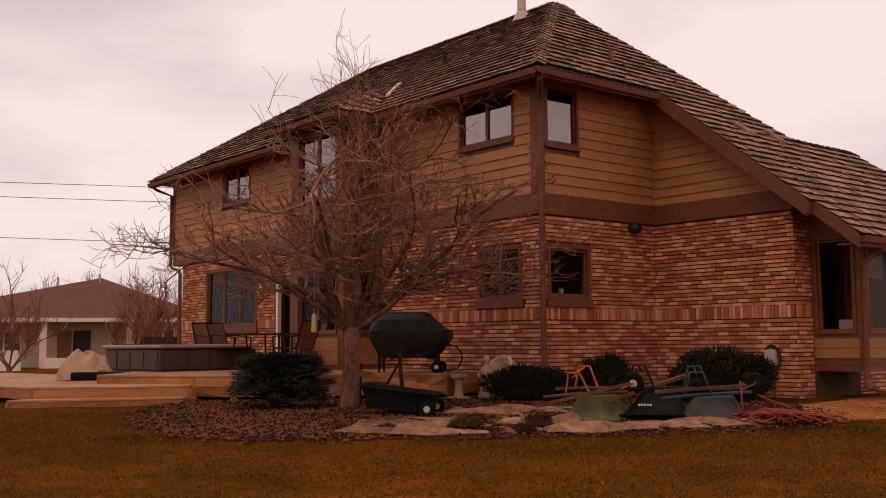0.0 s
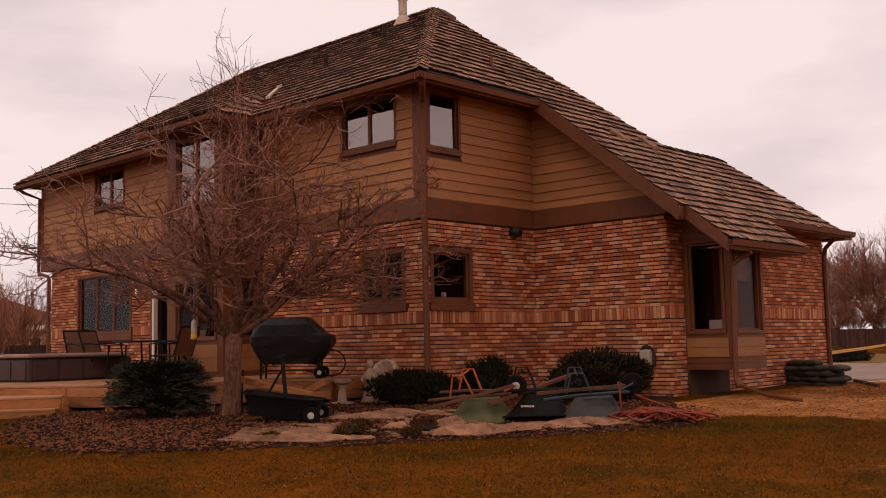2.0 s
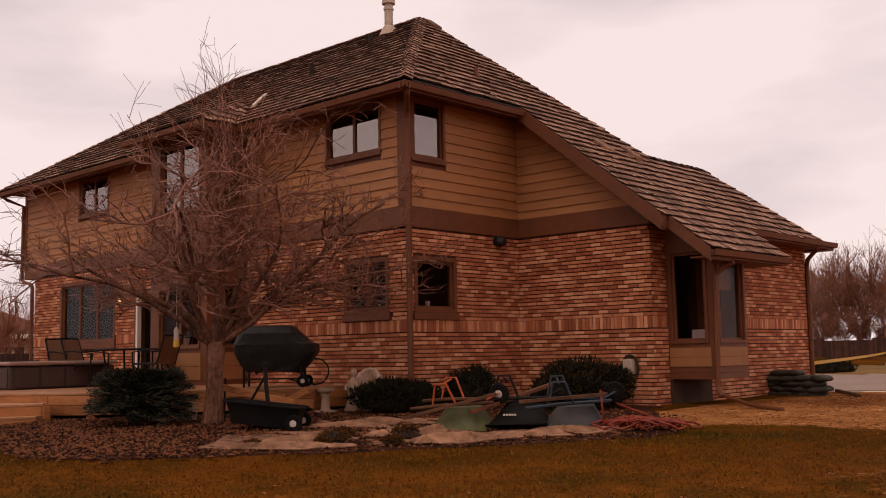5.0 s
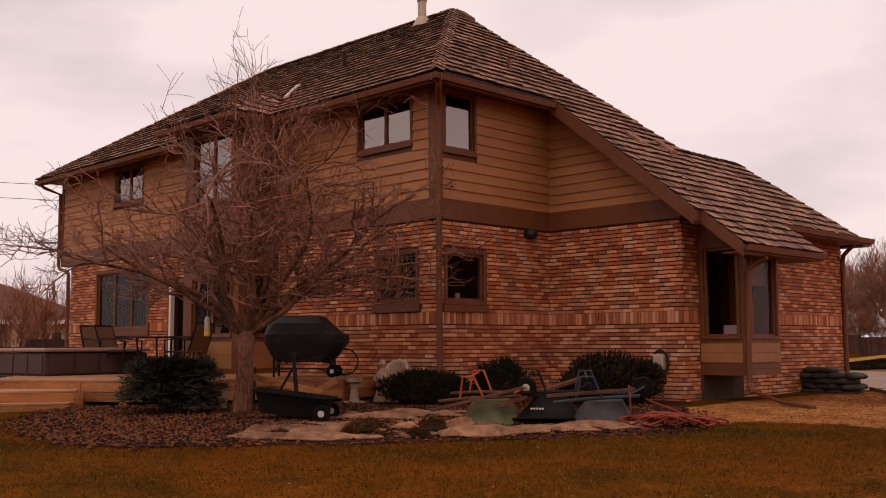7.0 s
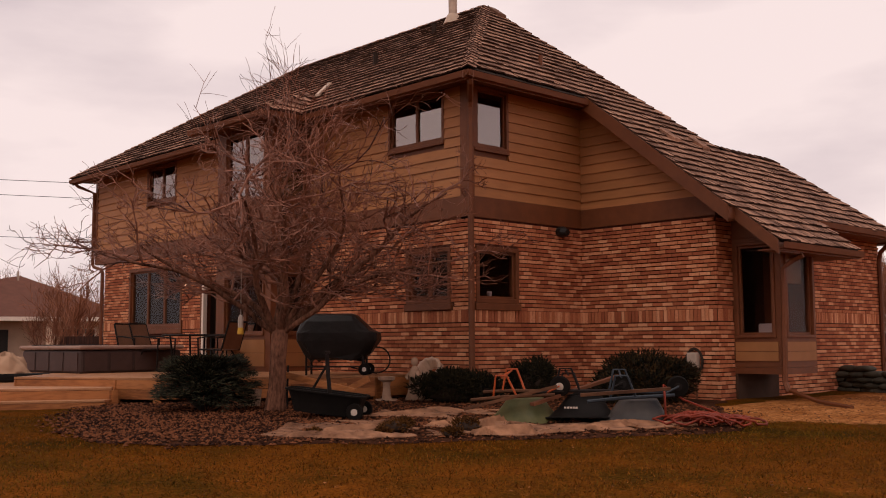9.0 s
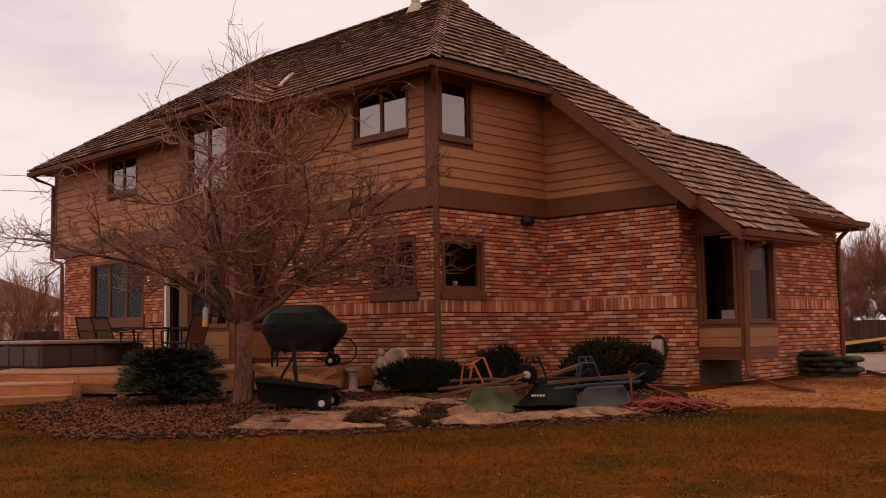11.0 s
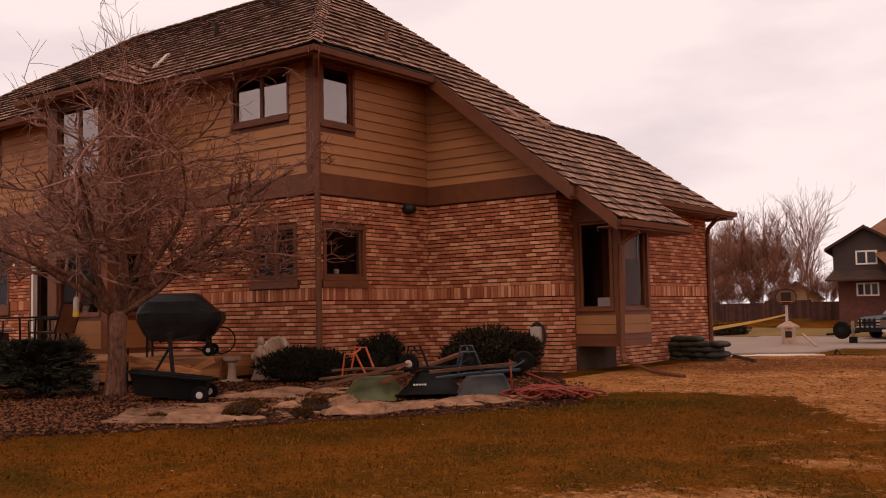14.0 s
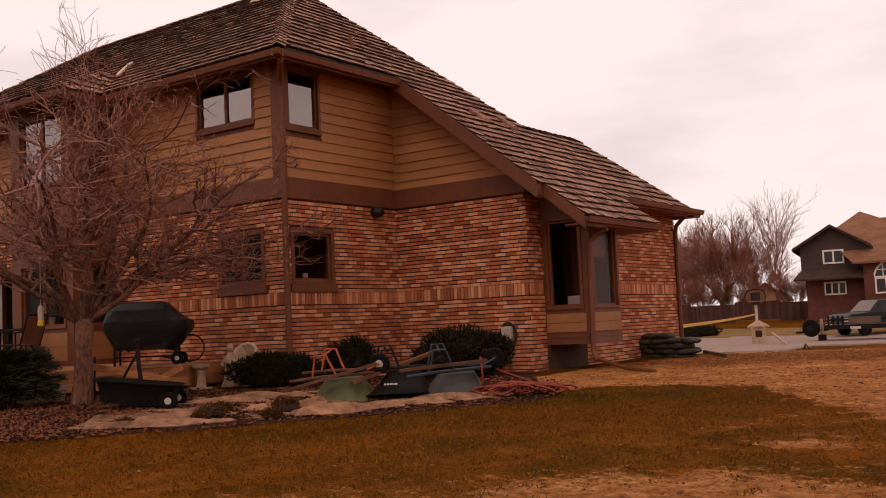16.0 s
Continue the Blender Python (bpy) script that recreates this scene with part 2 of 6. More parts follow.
def ground_material():
    m = bpy.data.materials.new("lawn_and_dirt")
    m.use_nodes = True
    N, K = m.node_tree.nodes, m.node_tree.links
    b = N["Principled BSDF"]
    b.inputs["Roughness"].default_value = 0.95
    b.inputs["Specular IOR Level"].default_value = 0.02
    geo = N.new("ShaderNodeNewGeometry")

    def nz(scale, detail=5, rough=0.55):
        n = N.new("ShaderNodeTexNoise")
        n.inputs["Scale"].default_value = scale
        n.inputs["Detail"].default_value = detail
        n.inputs["Roughness"].default_value = rough
        K.new(geo.outputs["Position"], n.inputs["Vector"])
        return n.outputs["Fac"]

    def ramp(src, p0, c0, p1, c1):
        r = N.new("ShaderNodeValToRGB")
        r.color_ramp.elements[0].position, r.color_ramp.elements[0].color = p0, (*c0, 1)
        r.color_ramp.elements[1].position, r.color_ramp.elements[1].color = p1, (*c1, 1)
        K.new(src, r.inputs["Fac"])
        return r.outputs["Color"]

    def mixc(f, a, c, kind="MIX"):
        x = N.new("ShaderNodeMixRGB")
        x.blend_type = kind
        for i, s in ((0, f), (1, a), (2, c)):
            if isinstance(s, float):
                x.inputs[i].default_value = s
            else:
                K.new(s, x.inputs[i])
        return x.outputs["Color"]

    grass = mixc(ramp(nz(0.55, 7, 0.65), 0.40, (0, 0, 0), 0.62, (1, 1, 1)),
                 ramp(nz(38, 6, 0.7), 0.36, (0.075, 0.02, 0.001), 0.66, (0.29, 0.088, 0.006)),
                 ramp(nz(34, 6), 0.36, (0.028, 0.014, 0.001), 0.66, (0.10, 0.05, 0.004)))
    dry = N.new("ShaderNodeAttribute")
    dry.attribute_name = "dry"
    straw = mixc(ramp(nz(0.9, 8, 0.7), 0.42, (0, 0, 0), 0.62, (1, 1, 1)),
                 ramp(nz(30, 7, 0.75), 0.36, (0.125, 0.034, 0.003), 0.66, (0.42, 0.135, 0.014)),
                 ramp(nz(34, 6), 0.36, (0.05, 0.022, 0.002), 0.66, (0.17, 0.076, 0.008)))
    grass = mixc(dry.outputs["Fac"], grass, straw)
    dirt = mixc(ramp(nz(1.7, 6, 0.65), 0.4, (0, 0, 0), 0.62, (1, 1, 1)),
                ramp(nz(10, 9, 0.85), 0.40, (0.11, 0.029, 0.005), 0.60, (0.66, 0.25, 0.07)),
                ramp(nz(8, 9, 0.85), 0.40, (0.26, 0.078, 0.016), 0.60, (0.86, 0.39, 0.14)))
    soil = N.new("ShaderNodeAttribute")
    soil.attribute_name = "soil"
    damp = ramp(nz(9, 9, 0.85), 0.38, (0.08, 0.022, 0.005), 0.62, (0.38, 0.13, 0.033))
    sfac = N.new("ShaderNodeMath")
    sfac.operation = "MULTIPLY_ADD"
    sfac.inputs[1].default_value = 1.6
    sfac.inputs[2].default_value = -0.8
    K.new(nz(1.1, 6, 0.65), sfac.inputs[0])
    sadd = N.new("ShaderNodeMath")
    sadd.operation = "ADD"
    K.new(soil.outputs["Fac"], sadd.inputs[0])
    K.new(sfac.outputs[0], sadd.inputs[1])
    dirt = mixc(ramp(sadd.outputs[0], 0.3, (0, 0, 0), 0.75, (1, 1, 1)), dirt, damp)
    att = N.new("ShaderNodeAttribute")
    att.attribute_name = "dirt"
    ad = N.new("ShaderNodeMath")
    ad.operation = "ADD"
    K.new(att.outputs["Fac"], ad.inputs[0])
    sm = N.new("ShaderNodeMath")
    sm.operation = "MULTIPLY_ADD"
    sm.inputs[1].default_value = 2.2
    sm.inputs[2].default_value = -1.1
    K.new(nz(3.0, 10, 0.85), sm.inputs[0])
    K.new(sm.outputs[0], ad.inputs[1])
    fac = ramp(ad.outputs[0], 0.44, (0, 0, 0), 0.56, (1, 1, 1))
    K.new(mixc(fac, grass, dirt), b.inputs["Base Color"])
    bp = N.new("ShaderNodeBump")
    bp.inputs["Strength"].default_value = 1.0
    bp.inputs["Distance"].default_value = 0.05
    K.new(nz(40, 8, 0.8), bp.inputs["Height"])
    K.new(bp.outputs["Normal"], b.inputs["Normal"])
    return m


def dirt_amount(x, y):
    """Bare trampled earth lies along the garage side and in a worn patch on the lawn."""
    a = 0.0
    # strip beside the garage, widening away from the house
    edge = float(np.interp(x, [3.2, 4.4, 5.3, 7.2, 8.4, 9.2, 12, 40], [-1.6, -0.4, 0.75, 0.5, -1.0, -1.9, -4.5, -20]))
    a = max(a, min(1, max(0, 0.5 + (y - edge) / 1.1)) if x > 3.2 else 0)
    # worn patches on the lawn
    for cx, cy, rx, ry, k in ((9.1, -5.95, 1.15, 0.95, 1.65), (8.9, -3.4, 0.6, 0.3, 0.95), (7.7, -6.9, 0.9, 0.5, 0.95)):
        a = max(a, min(1, max(0, k - math.hypot((x - cx) / rx, (y - cy) / ry) * 0.75)))
    near = math.hypot(x - EYE_XY[0], y - EYE_XY[1])
    a = max(a, 0.4 * min(1, max(0, (9.6 - near) / 2.5)))
    if x > 7.6 and y < edge:
        a = max(a, 0.3)
    if y > 40 or x < -6:
        a = 0
    return a


def build_ground():
    b = Build()
    xs = sorted(set([-4000, -1500, -700, -300, -150, -100, -75, -60, -50, -42, -35, -30] + [round(-26 + 0.4 * i, 2) for i in range(72)] + [round(2.8 + 0.2 * i, 2) for i in range(50)] + [round(12.8 + 0.4 * i, 2) for i in range(23)] + [24, 28, 34, 42, 55, 75, 110, 200, 500, 1500, 4000]))
    ys = sorted(set([-4000, -1500, -500, -200, -100, -60, -40, -28, -22, -18, -15] + [round(-13 + 0.4 * i, 2) for i in range(12)] + [round(-8.2 + 0.2 * i, 2) for i in range(50)] + [round(1.8 + 0.4 * i, 2) for i in range(75)] + [33, 36, 40, 44, 48, 52, 56, 60, 66, 74, 84, 100, 140, 220, 500, 1500, 4000]))
    for y in ys:
        for x in xs:
            b.v.append((x, y, ground_z(x, y)))
    W = len(xs)
    for j in range(len(ys) - 1):
        for i in range(W - 1):
            k = j * W + i
            b.f.append((k, k + 1, k + W + 1, k + W))
    me = b.mesh("ground", True)
    at = me.attributes.new("dirt", "FLOAT", "POINT")
    at.data.foreach_set("value", [dirt_amount(v[0], v[1]) for v in b.v])
    dr = me.attributes.new("dry", "FLOAT", "POINT")
    dr.data.foreach_set("value", [min(1, max(0, (11.5 - math.hypot(v[0] - EYE_XY[0], v[1] - EYE_XY[1]) + noise.noise((v[0] * 0.6, v[1] * 0.6, 9.0))) / 2.6)) for v in b.v])
    so = me.attributes.new("soil", "FLOAT", "POINT")
    vals = []
    for v in b.v:
        D = math.hypot(v[0] - EYE_XY[0], v[1] - EYE_XY[1])
        vals.append(0.06 + 0.68 * min(1, max(0, (D - 15.8) / 1.5)) - 0.7 * min(1, max(0, (D - 20.5) / 2.5)))
    so.data.foreach_set("value", vals)
    return part("ground", me, ground_material(), None, "dry patchy lawn with bare trampled earth beside the house", "structure")


build_ground()


# ---- the brick and lap-sided house ----
house = thing("house", "two-storey brown brick and tan lap-sided house with a wood shake roof", "house")
FRONT = Matrix.Identity(4)
EAST = Matrix(((0, -1, 0, 0), (1, 0, 0, 0), (0, 0, 1, 0), (0, 0, 0, 1)))
L, X2, XL, XU = 2.845, 2.72, -12.97, -13.55
BELT0, BELT1, SOFFIT, EAVE = 3.0, 3.33, 5.165, 5.2
WALL2 = Matrix.Translation((0, L, 0))
GARAGE = Matrix.Translation((X2, 0, 0)) @ EAST
GY, GTOP = 8.85, 2.95
BASE = -0.35


def slab(P, u0, u1, z0, z1, holes, d0, d1):
    """A wall with thickness, cut into blocks round its openings."""
    us = sorted({u0, u1, *[h[0] for h in holes], *[h[1] for h in holes]})
    zs = sorted({z0, z1, *[h[2] for h in holes], *[h[3] for h in holes]})
    us = [u for u in us if u0 <= u <= u1]
    zs = [z for z in zs if z0 <= z <= z1]
    faces, index, b = {}, {}, Build()
    for a, c in zip(us, us[1:]):
        for e, g in zip(zs, zs[1:]):
            um, zm = (a + c) / 2, (e + g) / 2
            if any(h[0] < um < h[1] and h[2] < zm < h[3] for h in holes):
                continue
            cell = add_box(Build(), a, c, d0, d1, e, g, P)
            for f in cell.f:
                keys = [tuple(round(q, 4) for q in cell.v[i]) for i in f]
                faces.setdefault(tuple(sorted(keys)), []).append(keys)
    for same in faces.values():
        if len(same) == 1:
            for k in same[0]:
                if k not in index:
                    index[k] = len(b.v)
                    b.v.append(Vector(k))
            b.f.append(tuple(index[k] for k in same[0]))
    return b


BRICK_MESH = add_box(Build(), 0, 0.19, -0.016, 0.05, 0, 0.05).mesh("brick")
BRICK_MESH.materials.append(M_BRICK)
SOLDIER_MESH = add_box(Build(), 0, 0.062, -0.02, 0.05, 0, 0.19).mesh("soldier_brick")
SOLDIER_MESH.materials.append(M_BRICK)


def free_runs(u0, u1, z0, z1, holes):
    runs = [(u0, u1)]
    for h in holes:
        if h[2] < z1 - 0.01 and h[3] > z0 + 0.01:
            out = []
            for a, c in runs:
                if h[1] <= a or h[0] >= c:
                    out.append((a, c))
                else:
                    if h[0] > a:
                        out.append((a, h[0]))
                    if h[1] < c:
                        out.append((h[1], c))
            runs = out
    return runs


def brick_face(P, u0, u1, z0, z1, holes, wall, single=None, rng=None):
    """Courses of bricks with a soldier band; those in the stretch 'single' are objects of their own."""
    b = Build()
    rows = []
    z = 1.3 - 0.067
    while z > z0 - 0.06:
        rows.append(z)
        z -= 0.067
    z = 1.5
    while z < z1 - 0.03:
        rows.append(z)
        z += 0.067
    made = 0
    for z in rows:
        off = 0.1 if round(z / 0.067) % 2 else 0.0
        off += rng.uniform(-0.03, 0.03)
        top = min(z + 0.05, z1)
        for a, c in free_runs(u0, u1, z, top, holes):
            u = a - ((a + off) % 0.2)
            while u < c:
                s, e = max(u, a), min(u + 0.19, c)
                if e - s > 0.03:
                    whole = e - s > 0.187 and top - z > 0.049
                    if whole and single and made < single[4] and single[0] < s < single[1] and single[2] < z < single[3]:
                        o = part("brick", BRICK_MESH, M_BRICK, wall)
                        o.matrix_local = P @ Matrix.Translation((s, rng.uniform(-0.004, 0.003), z))
                        made += 1
                    else:
                        j = rng.uniform(-0.005, 0.003)
                        add_box(b, s, e, -0.016 + j, 0.05, z, top, P)
                u += 0.2
    for a, c in free_runs(u0, u1, 1.31, 1.49, holes):
        u = a + 0.005
        while u < c - 0.03:
            add_box(b, u, min(u + 0.06, c), -0.02 + rng.uniform(-0.004, 0.004), 0.05, 1.303, 1.493, P)
            u += 0.0715
    part("brickwork", b, M_BRICK_J, wall, "rows of mottled reddish-tan bricks", "stuff")


def window(P, u0, u1, z0, z1, panes=2, blind=None, sill=True, fw=0.075, parent=house, transom=0.0):
    w = part("window", slab(P, u0, u1, z0, z1, [(u0 + fw, u1 - fw, z0 + fw, z1 - fw)], -0.03, 0.13), M_TRIM, parent, "brown-framed window", bevel=0.006)
    n = panes
    rail = 0.03 if blind else 0.04
    step = (u1 - u0 - 2 * fw) / n
    for i in range(n):
        a = u0 + fw + i * step
        s = slab(P, a + 0.003, a + step - 0.003, z0 + fw + 0.003, z1 - fw - 0.003, [(a + rail, a + step - rail, z0 + fw + rail, z1 - fw - rail)], 0.02, 0.07)
        part("sash", s, M_TRIM, w)
        e = rail - 0.005
        if blind:
            g = add_box(Build(), a + e, a + step - e, 0.045, 0.05, z0 + fw + e, z1 - fw - e, P)
        else:
            g = Build().add([P @ Vector((u, 0.045, z)) for u, z in ((a + e, z0 + fw + e), (a + step - e, z0 + fw + e), (a + step - e, z1 - fw - e), (a + e, z1 - fw - e))], [(0, 1, 2, 3)])
        p = part("pane", g, M_GLASS_UP if blind else (M_GLASS if parent is house else M_GLASS_D), w)
        p.visible_shadow = False
    if blind:
        part("blind", add_box(Build(), u0 + fw, u1 - fw, 0.15, 0.16, z0 + fw + transom, z1 - fw, P), blind, w, "pale window blind")
    if sill:
        part("sill", add_box(Build(), u0 - (0.0 if blind else 0.03), u1 + (0.0 if blind else 0.03), -0.05, 0.1, z0 - (0.05 if blind else 0.115), z0 - 0.003, P), M_TRIM, w, bevel=0.008)
    return w


rng = random.Random(4)
# openings: u0, u1, z0, z1
F_WIN = (-11.62, -9.08, 1.32, 2.76)
F_DOOR = (-8.25, -7.35, 0.48, 2.4)
F_LOW = (-1.5, -0.41, 1.62, 2.53)
BAYX0, BAYX1, BAYD = -6.15, -4.25, 0.9
F_BAYGAP = (BAYX0 + 0.05, BAYX1 - 0.05, 0.5, 5.0)
E_LOW = (0.135, 1.15, 1.61, 2.53)
E_UP = (0.1, 0.93, 4.13, 5.16)
F_UP = (-1.97, -0.55, 4.29, 5.16)
F_FAR = (-10.82, -9.42, 4.27, 5.155)
G_BAY = (3.32, 4.39, 0.46, 2.5)

wall_f = part("wall", slab(FRONT, XL, -0.001, BASE, BELT0, [F_WIN, F_DOOR, F_LOW, F_BAYGAP], 0.0, 0.22), M_MORTAR, house, "brick lower wall with a soldier course")
sills = [(F_WIN[0] - 0.05, F_WIN[1] + 0.05, 1.2, 1.33), (F_LOW[0] - 0.05, F_LOW[1] + 0.05, 1.5, 1.63)]
brick_face(FRONT, XL, 0.0, -0.1, BELT0, [F_WIN, F_DOOR, F_LOW, F_BAYGAP, (BAYX0, BAYX1, -1, 5)] + sills, wall_f, None, rng)
wall_e = part("wall", slab(EAST, 0, L, BASE, BELT0, [E_LOW], 0.0, 0.22), M_MORTAR, house, "brick lower wall with a soldier course")
brick_face(EAST, -0.014, L, 0.0, BELT0, [E_LOW, (E_LOW[0] - 0.05, E_LOW[1] + 0.05, 1.49, 1.62)], wall_e, (0.0, 2.85, 0.0, 2.99, 250), rng)
wall_2 = part("wall", slab(WALL2, 0, X2 - 0.001, BASE, BELT0, [], 0.0, 0.22), M_MORTAR, house, "brick lower wall with a soldier course")
brick_face(WALL2, 0, X2 + 0.014, 0.0, BELT0, [], wall_2, None, rng)
wall_g = part("wall", slab(GARAGE, L, GY, BASE, GTOP, [G_BAY], 0.0, 0.22), M_MORTAR, house, "brick garage wall with a soldier course")
brick_face(GARAGE, L, GY, 0.0, GTOP, [(3.3, 4.41, 0.46, 2.6)], wall_g, None, rng)
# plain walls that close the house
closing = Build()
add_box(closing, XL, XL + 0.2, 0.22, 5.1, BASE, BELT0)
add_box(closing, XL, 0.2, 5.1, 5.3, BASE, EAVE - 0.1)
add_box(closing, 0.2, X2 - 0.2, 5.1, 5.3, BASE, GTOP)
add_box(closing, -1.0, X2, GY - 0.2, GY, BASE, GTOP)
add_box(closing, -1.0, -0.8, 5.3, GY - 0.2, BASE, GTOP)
part("rear_wall", closing, M_SHADECONC, house)
# unseen floors and partition, in the dark room-shade colour
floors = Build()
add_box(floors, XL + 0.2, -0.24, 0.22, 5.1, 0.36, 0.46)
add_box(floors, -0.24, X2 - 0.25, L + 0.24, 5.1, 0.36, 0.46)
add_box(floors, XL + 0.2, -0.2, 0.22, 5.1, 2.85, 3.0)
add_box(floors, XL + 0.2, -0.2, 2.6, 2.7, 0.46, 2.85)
part("inner_floor", floors, M_ROOMSHADE, house)

# lap siding above the belt board
def lap_boards(P, u0, u1, z0, z1, holes, wall, top=None):
    z = z0
    while z < z1 - 0.02:
        h = min(0.166, z1 - z)
        for a, c in free_runs(u0, u1, z, z + h, holes):
            c2 = c
            if top:
                c2 = min(c, top(z + h * 0.3))
            if c2 - a < 0.05:
                continue
            b = Build()
            vs = [Vector(p) for p in ((a, -0.03, z), (c2, -0.03, z), (c2, 0.02, z), (a, 0.02, z), (a, -0.006, z + h), (c2, -0.006, z + h), (c2, 0.02, z + h), (a, 0.02, z + h))]
            b.add([P @ v for v in vs], BOXF)
            part("board", b, M_SIDING, wall)
        z += 0.166


wall_uf = part("wall", slab(FRONT, XU, -0.001, BELT0 + 0.002, SOFFIT, [F_UP, F_FAR, (BAYX0 + 0.05, BAYX1 - 0.05, 3, 5.0)], 0.02, 0.22), M_TRIM, house, "tan lap-sided upper wall")
lap_boards(FRONT, XU + 0.1, -0.16, BELT1, SOFFIT, [(F_UP[0] - 0.002, F_UP[1] + 0.002, F_UP[2] - 0.05, 6), (F_FAR[0], F_FAR[1], F_FAR[2] - 0.05, 6), (BAYX0, BAYX1, 3, 6)], wall_uf)
wall_ue = part("wall", slab(EAST, 0, L, BELT0 + 0.002, SOFFIT, [E_UP], 0.02, 0.22), M_TRIM, house, "tan lap-sided upper wall")
lap_boards(EAST, 0.1, L, BELT1, SOFFIT, [(E_UP[0] - 0.002, E_UP[1] + 0.002, E_UP[2] - 0.05, 6)], wall_ue)


def plane_a(x):
    return EAVE + 0.02 - 0.8 * (x - 0.5)


gable = Build()
gx = [0.0, X2]
gv = [(0, L + 0.02, BELT0), (X2, L + 0.02, BELT0), (X2, L + 0.02, plane_a(X2) - 0.1), (0, L + 0.02, plane_a(0) - 0.1)]
gable.add([Vector(p) for p in gv] + [Vector((p[0], p[1] + 0.2, p[2])) for p in gv], BOXF)
wall_gab = part("wall", gable, M_TRIM, house, "tan lap-sided gable wall")
lap_boards(WALL2, 0, X2, BELT1 - 0.03, 5.2, [], wall_gab, lambda z: 0.5 + (EAVE - 0.24 - z) / 0.8)
belts = ((FRONT, XU, BAYX0, 0.03), (FRONT, BAYX1, 0.032, 0.03), (EAST, -0.027, L, 0.03), (WALL2, 0.03, X2 + 0.02, 0.03))
for P, a, c, d in belts:
    part("belt_board", add_box(Build(), a, c, -d, 0.05, BELT0 - 0.01, BELT1 - 0.003, P), M_TRIM, house, "dark brown belt board", bevel=0.005)
for P, a, c in ((FRONT, -0.155, 0.034), (EAST, -0.034, 0.097), (FRONT, XU - 0.02, XU + 0.1)):
    part("corner_board", add_box(Build(), a, c, -0.036, 0.03, BELT1, SOFFIT, P), M_TRIM, house)
part("overhang_floor", add_box(Build(), XU, XL, 0.0, 5.1, BELT0 - 0.01, BELT0 + 0.12), M_TRIM, house)
part("side_wall", add_box(Build(), XU, XU + 0.2, 0.02, 5.1, BELT0 + 0.12, SOFFIT), M_TRIM, house)

window(FRONT, *F_WIN, panes=3)
window(FRONT, *F_LOW, panes=2)
window(EAST, *E_LOW, panes=1)
window(FRONT, *F_UP, panes=2, fw=0.055, blind=M_BLIND)
window(FRONT, *F_FAR, panes=2, fw=0.055, blind=M_BLIND)
window(EAST, *E_UP, panes=1, fw=0.055, blind=M_BLIND_G)
pot = lathe(Build(), [(0.03, 0), (0.045, 0.09), (0.04, 0.12)], (-0.16, 0.62, 1.69), 10)
part("jar", pot, M_BLIND_G, thing("window_jar", "small grey jar on the window ledge indoors", "jar"), smooth=True)

# open patio door with white edge
door = part("door", slab(FRONT, F_DOOR[0], F_DOOR[1], F_DOOR[2], F_DOOR[3], [(F_DOOR[0] + 0.1, F_DOOR[1] - 0.05, F_DOOR[2], F_DOOR[3] - 0.08)], -0.04, 0.16), M_TRIM, house, "open patio door with a white leaf edge")
part("door_leaf", add_box(Build(), F_DOOR[0] + 0.1, F_DOOR[0] + 0.17, -0.06, 0.04, F_DOOR[2] + 0.02, F_DOOR[3] - 0.09), M_WHITE, door, "white door leaf", bevel=0.006)


def bay_panels(P, u0, u1, z0, z1, win_z, win_u, low_z, parent, blind, panes):
    part("bay_frame", slab(P, u0, u1, z0, z1, [(win_u[0], win_u[1], a, c) for a, c in win_z], 0.0, 0.1), M_TRIM, parent, "brown bay framing")
    for i, (a, c) in enumerate(win_z):
        window(P, win_u[0], win_u[1], a, c, panes=panes, sill=False, parent=parent, blind=blind if i else None, fw=0.045)
    for a, c in low_z:
        h = (c - a) / 2
        for k in range(2):
            part("board", add_box(Build(), win_u[0] - 0.03, win_u[1] + 0.03, -0.018, 0.02, a + k * h + 0.004, a + (k + 1) * h - 0.004, P), M_PANEL, parent, "tan panel board")


bay_c = part("bay", add_box(Build(), BAYX0 + 0.1, BAYX1 - 0.1, -BAYD + 0.1, 0.2, 0.44, 0.5), M_TRIM, house, "two-storey brown window bay with tan panels")
PF = Matrix.Translation((0, -BAYD, 0))
PS = Matrix.Translation((BAYX1, 0, 0)) @ EAST
bay_panels(PF, BAYX0, BAYX1 - 0.001, 0.3, SOFFIT, [(1.12, 2.3), (3.66, 5.02)], (BAYX0 + 0.3, BAYX1 - 0.2), [(0.55, 1.05)], bay_c, M_BLIND, 2)
bay_panels(PS, -BAYD + 0.1, -0.001, 0.3, SOFFIT, [(1.12, 2.3), (3.66, 5.02)], (-BAYD + 0.16, -0.1), [(0.55, 1.05)], bay_c, M_BLIND_G, 1)
part("bay_side", add_box(Build(), BAYX0, BAYX0 + 0.1, -BAYD + 0.1, 0.0, 0.3, SOFFIT), M_TRIM, bay_c)
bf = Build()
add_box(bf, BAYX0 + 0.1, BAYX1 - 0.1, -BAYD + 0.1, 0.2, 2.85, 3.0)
part("bay_floor", bf, M_ROOMSHADE, bay_c)

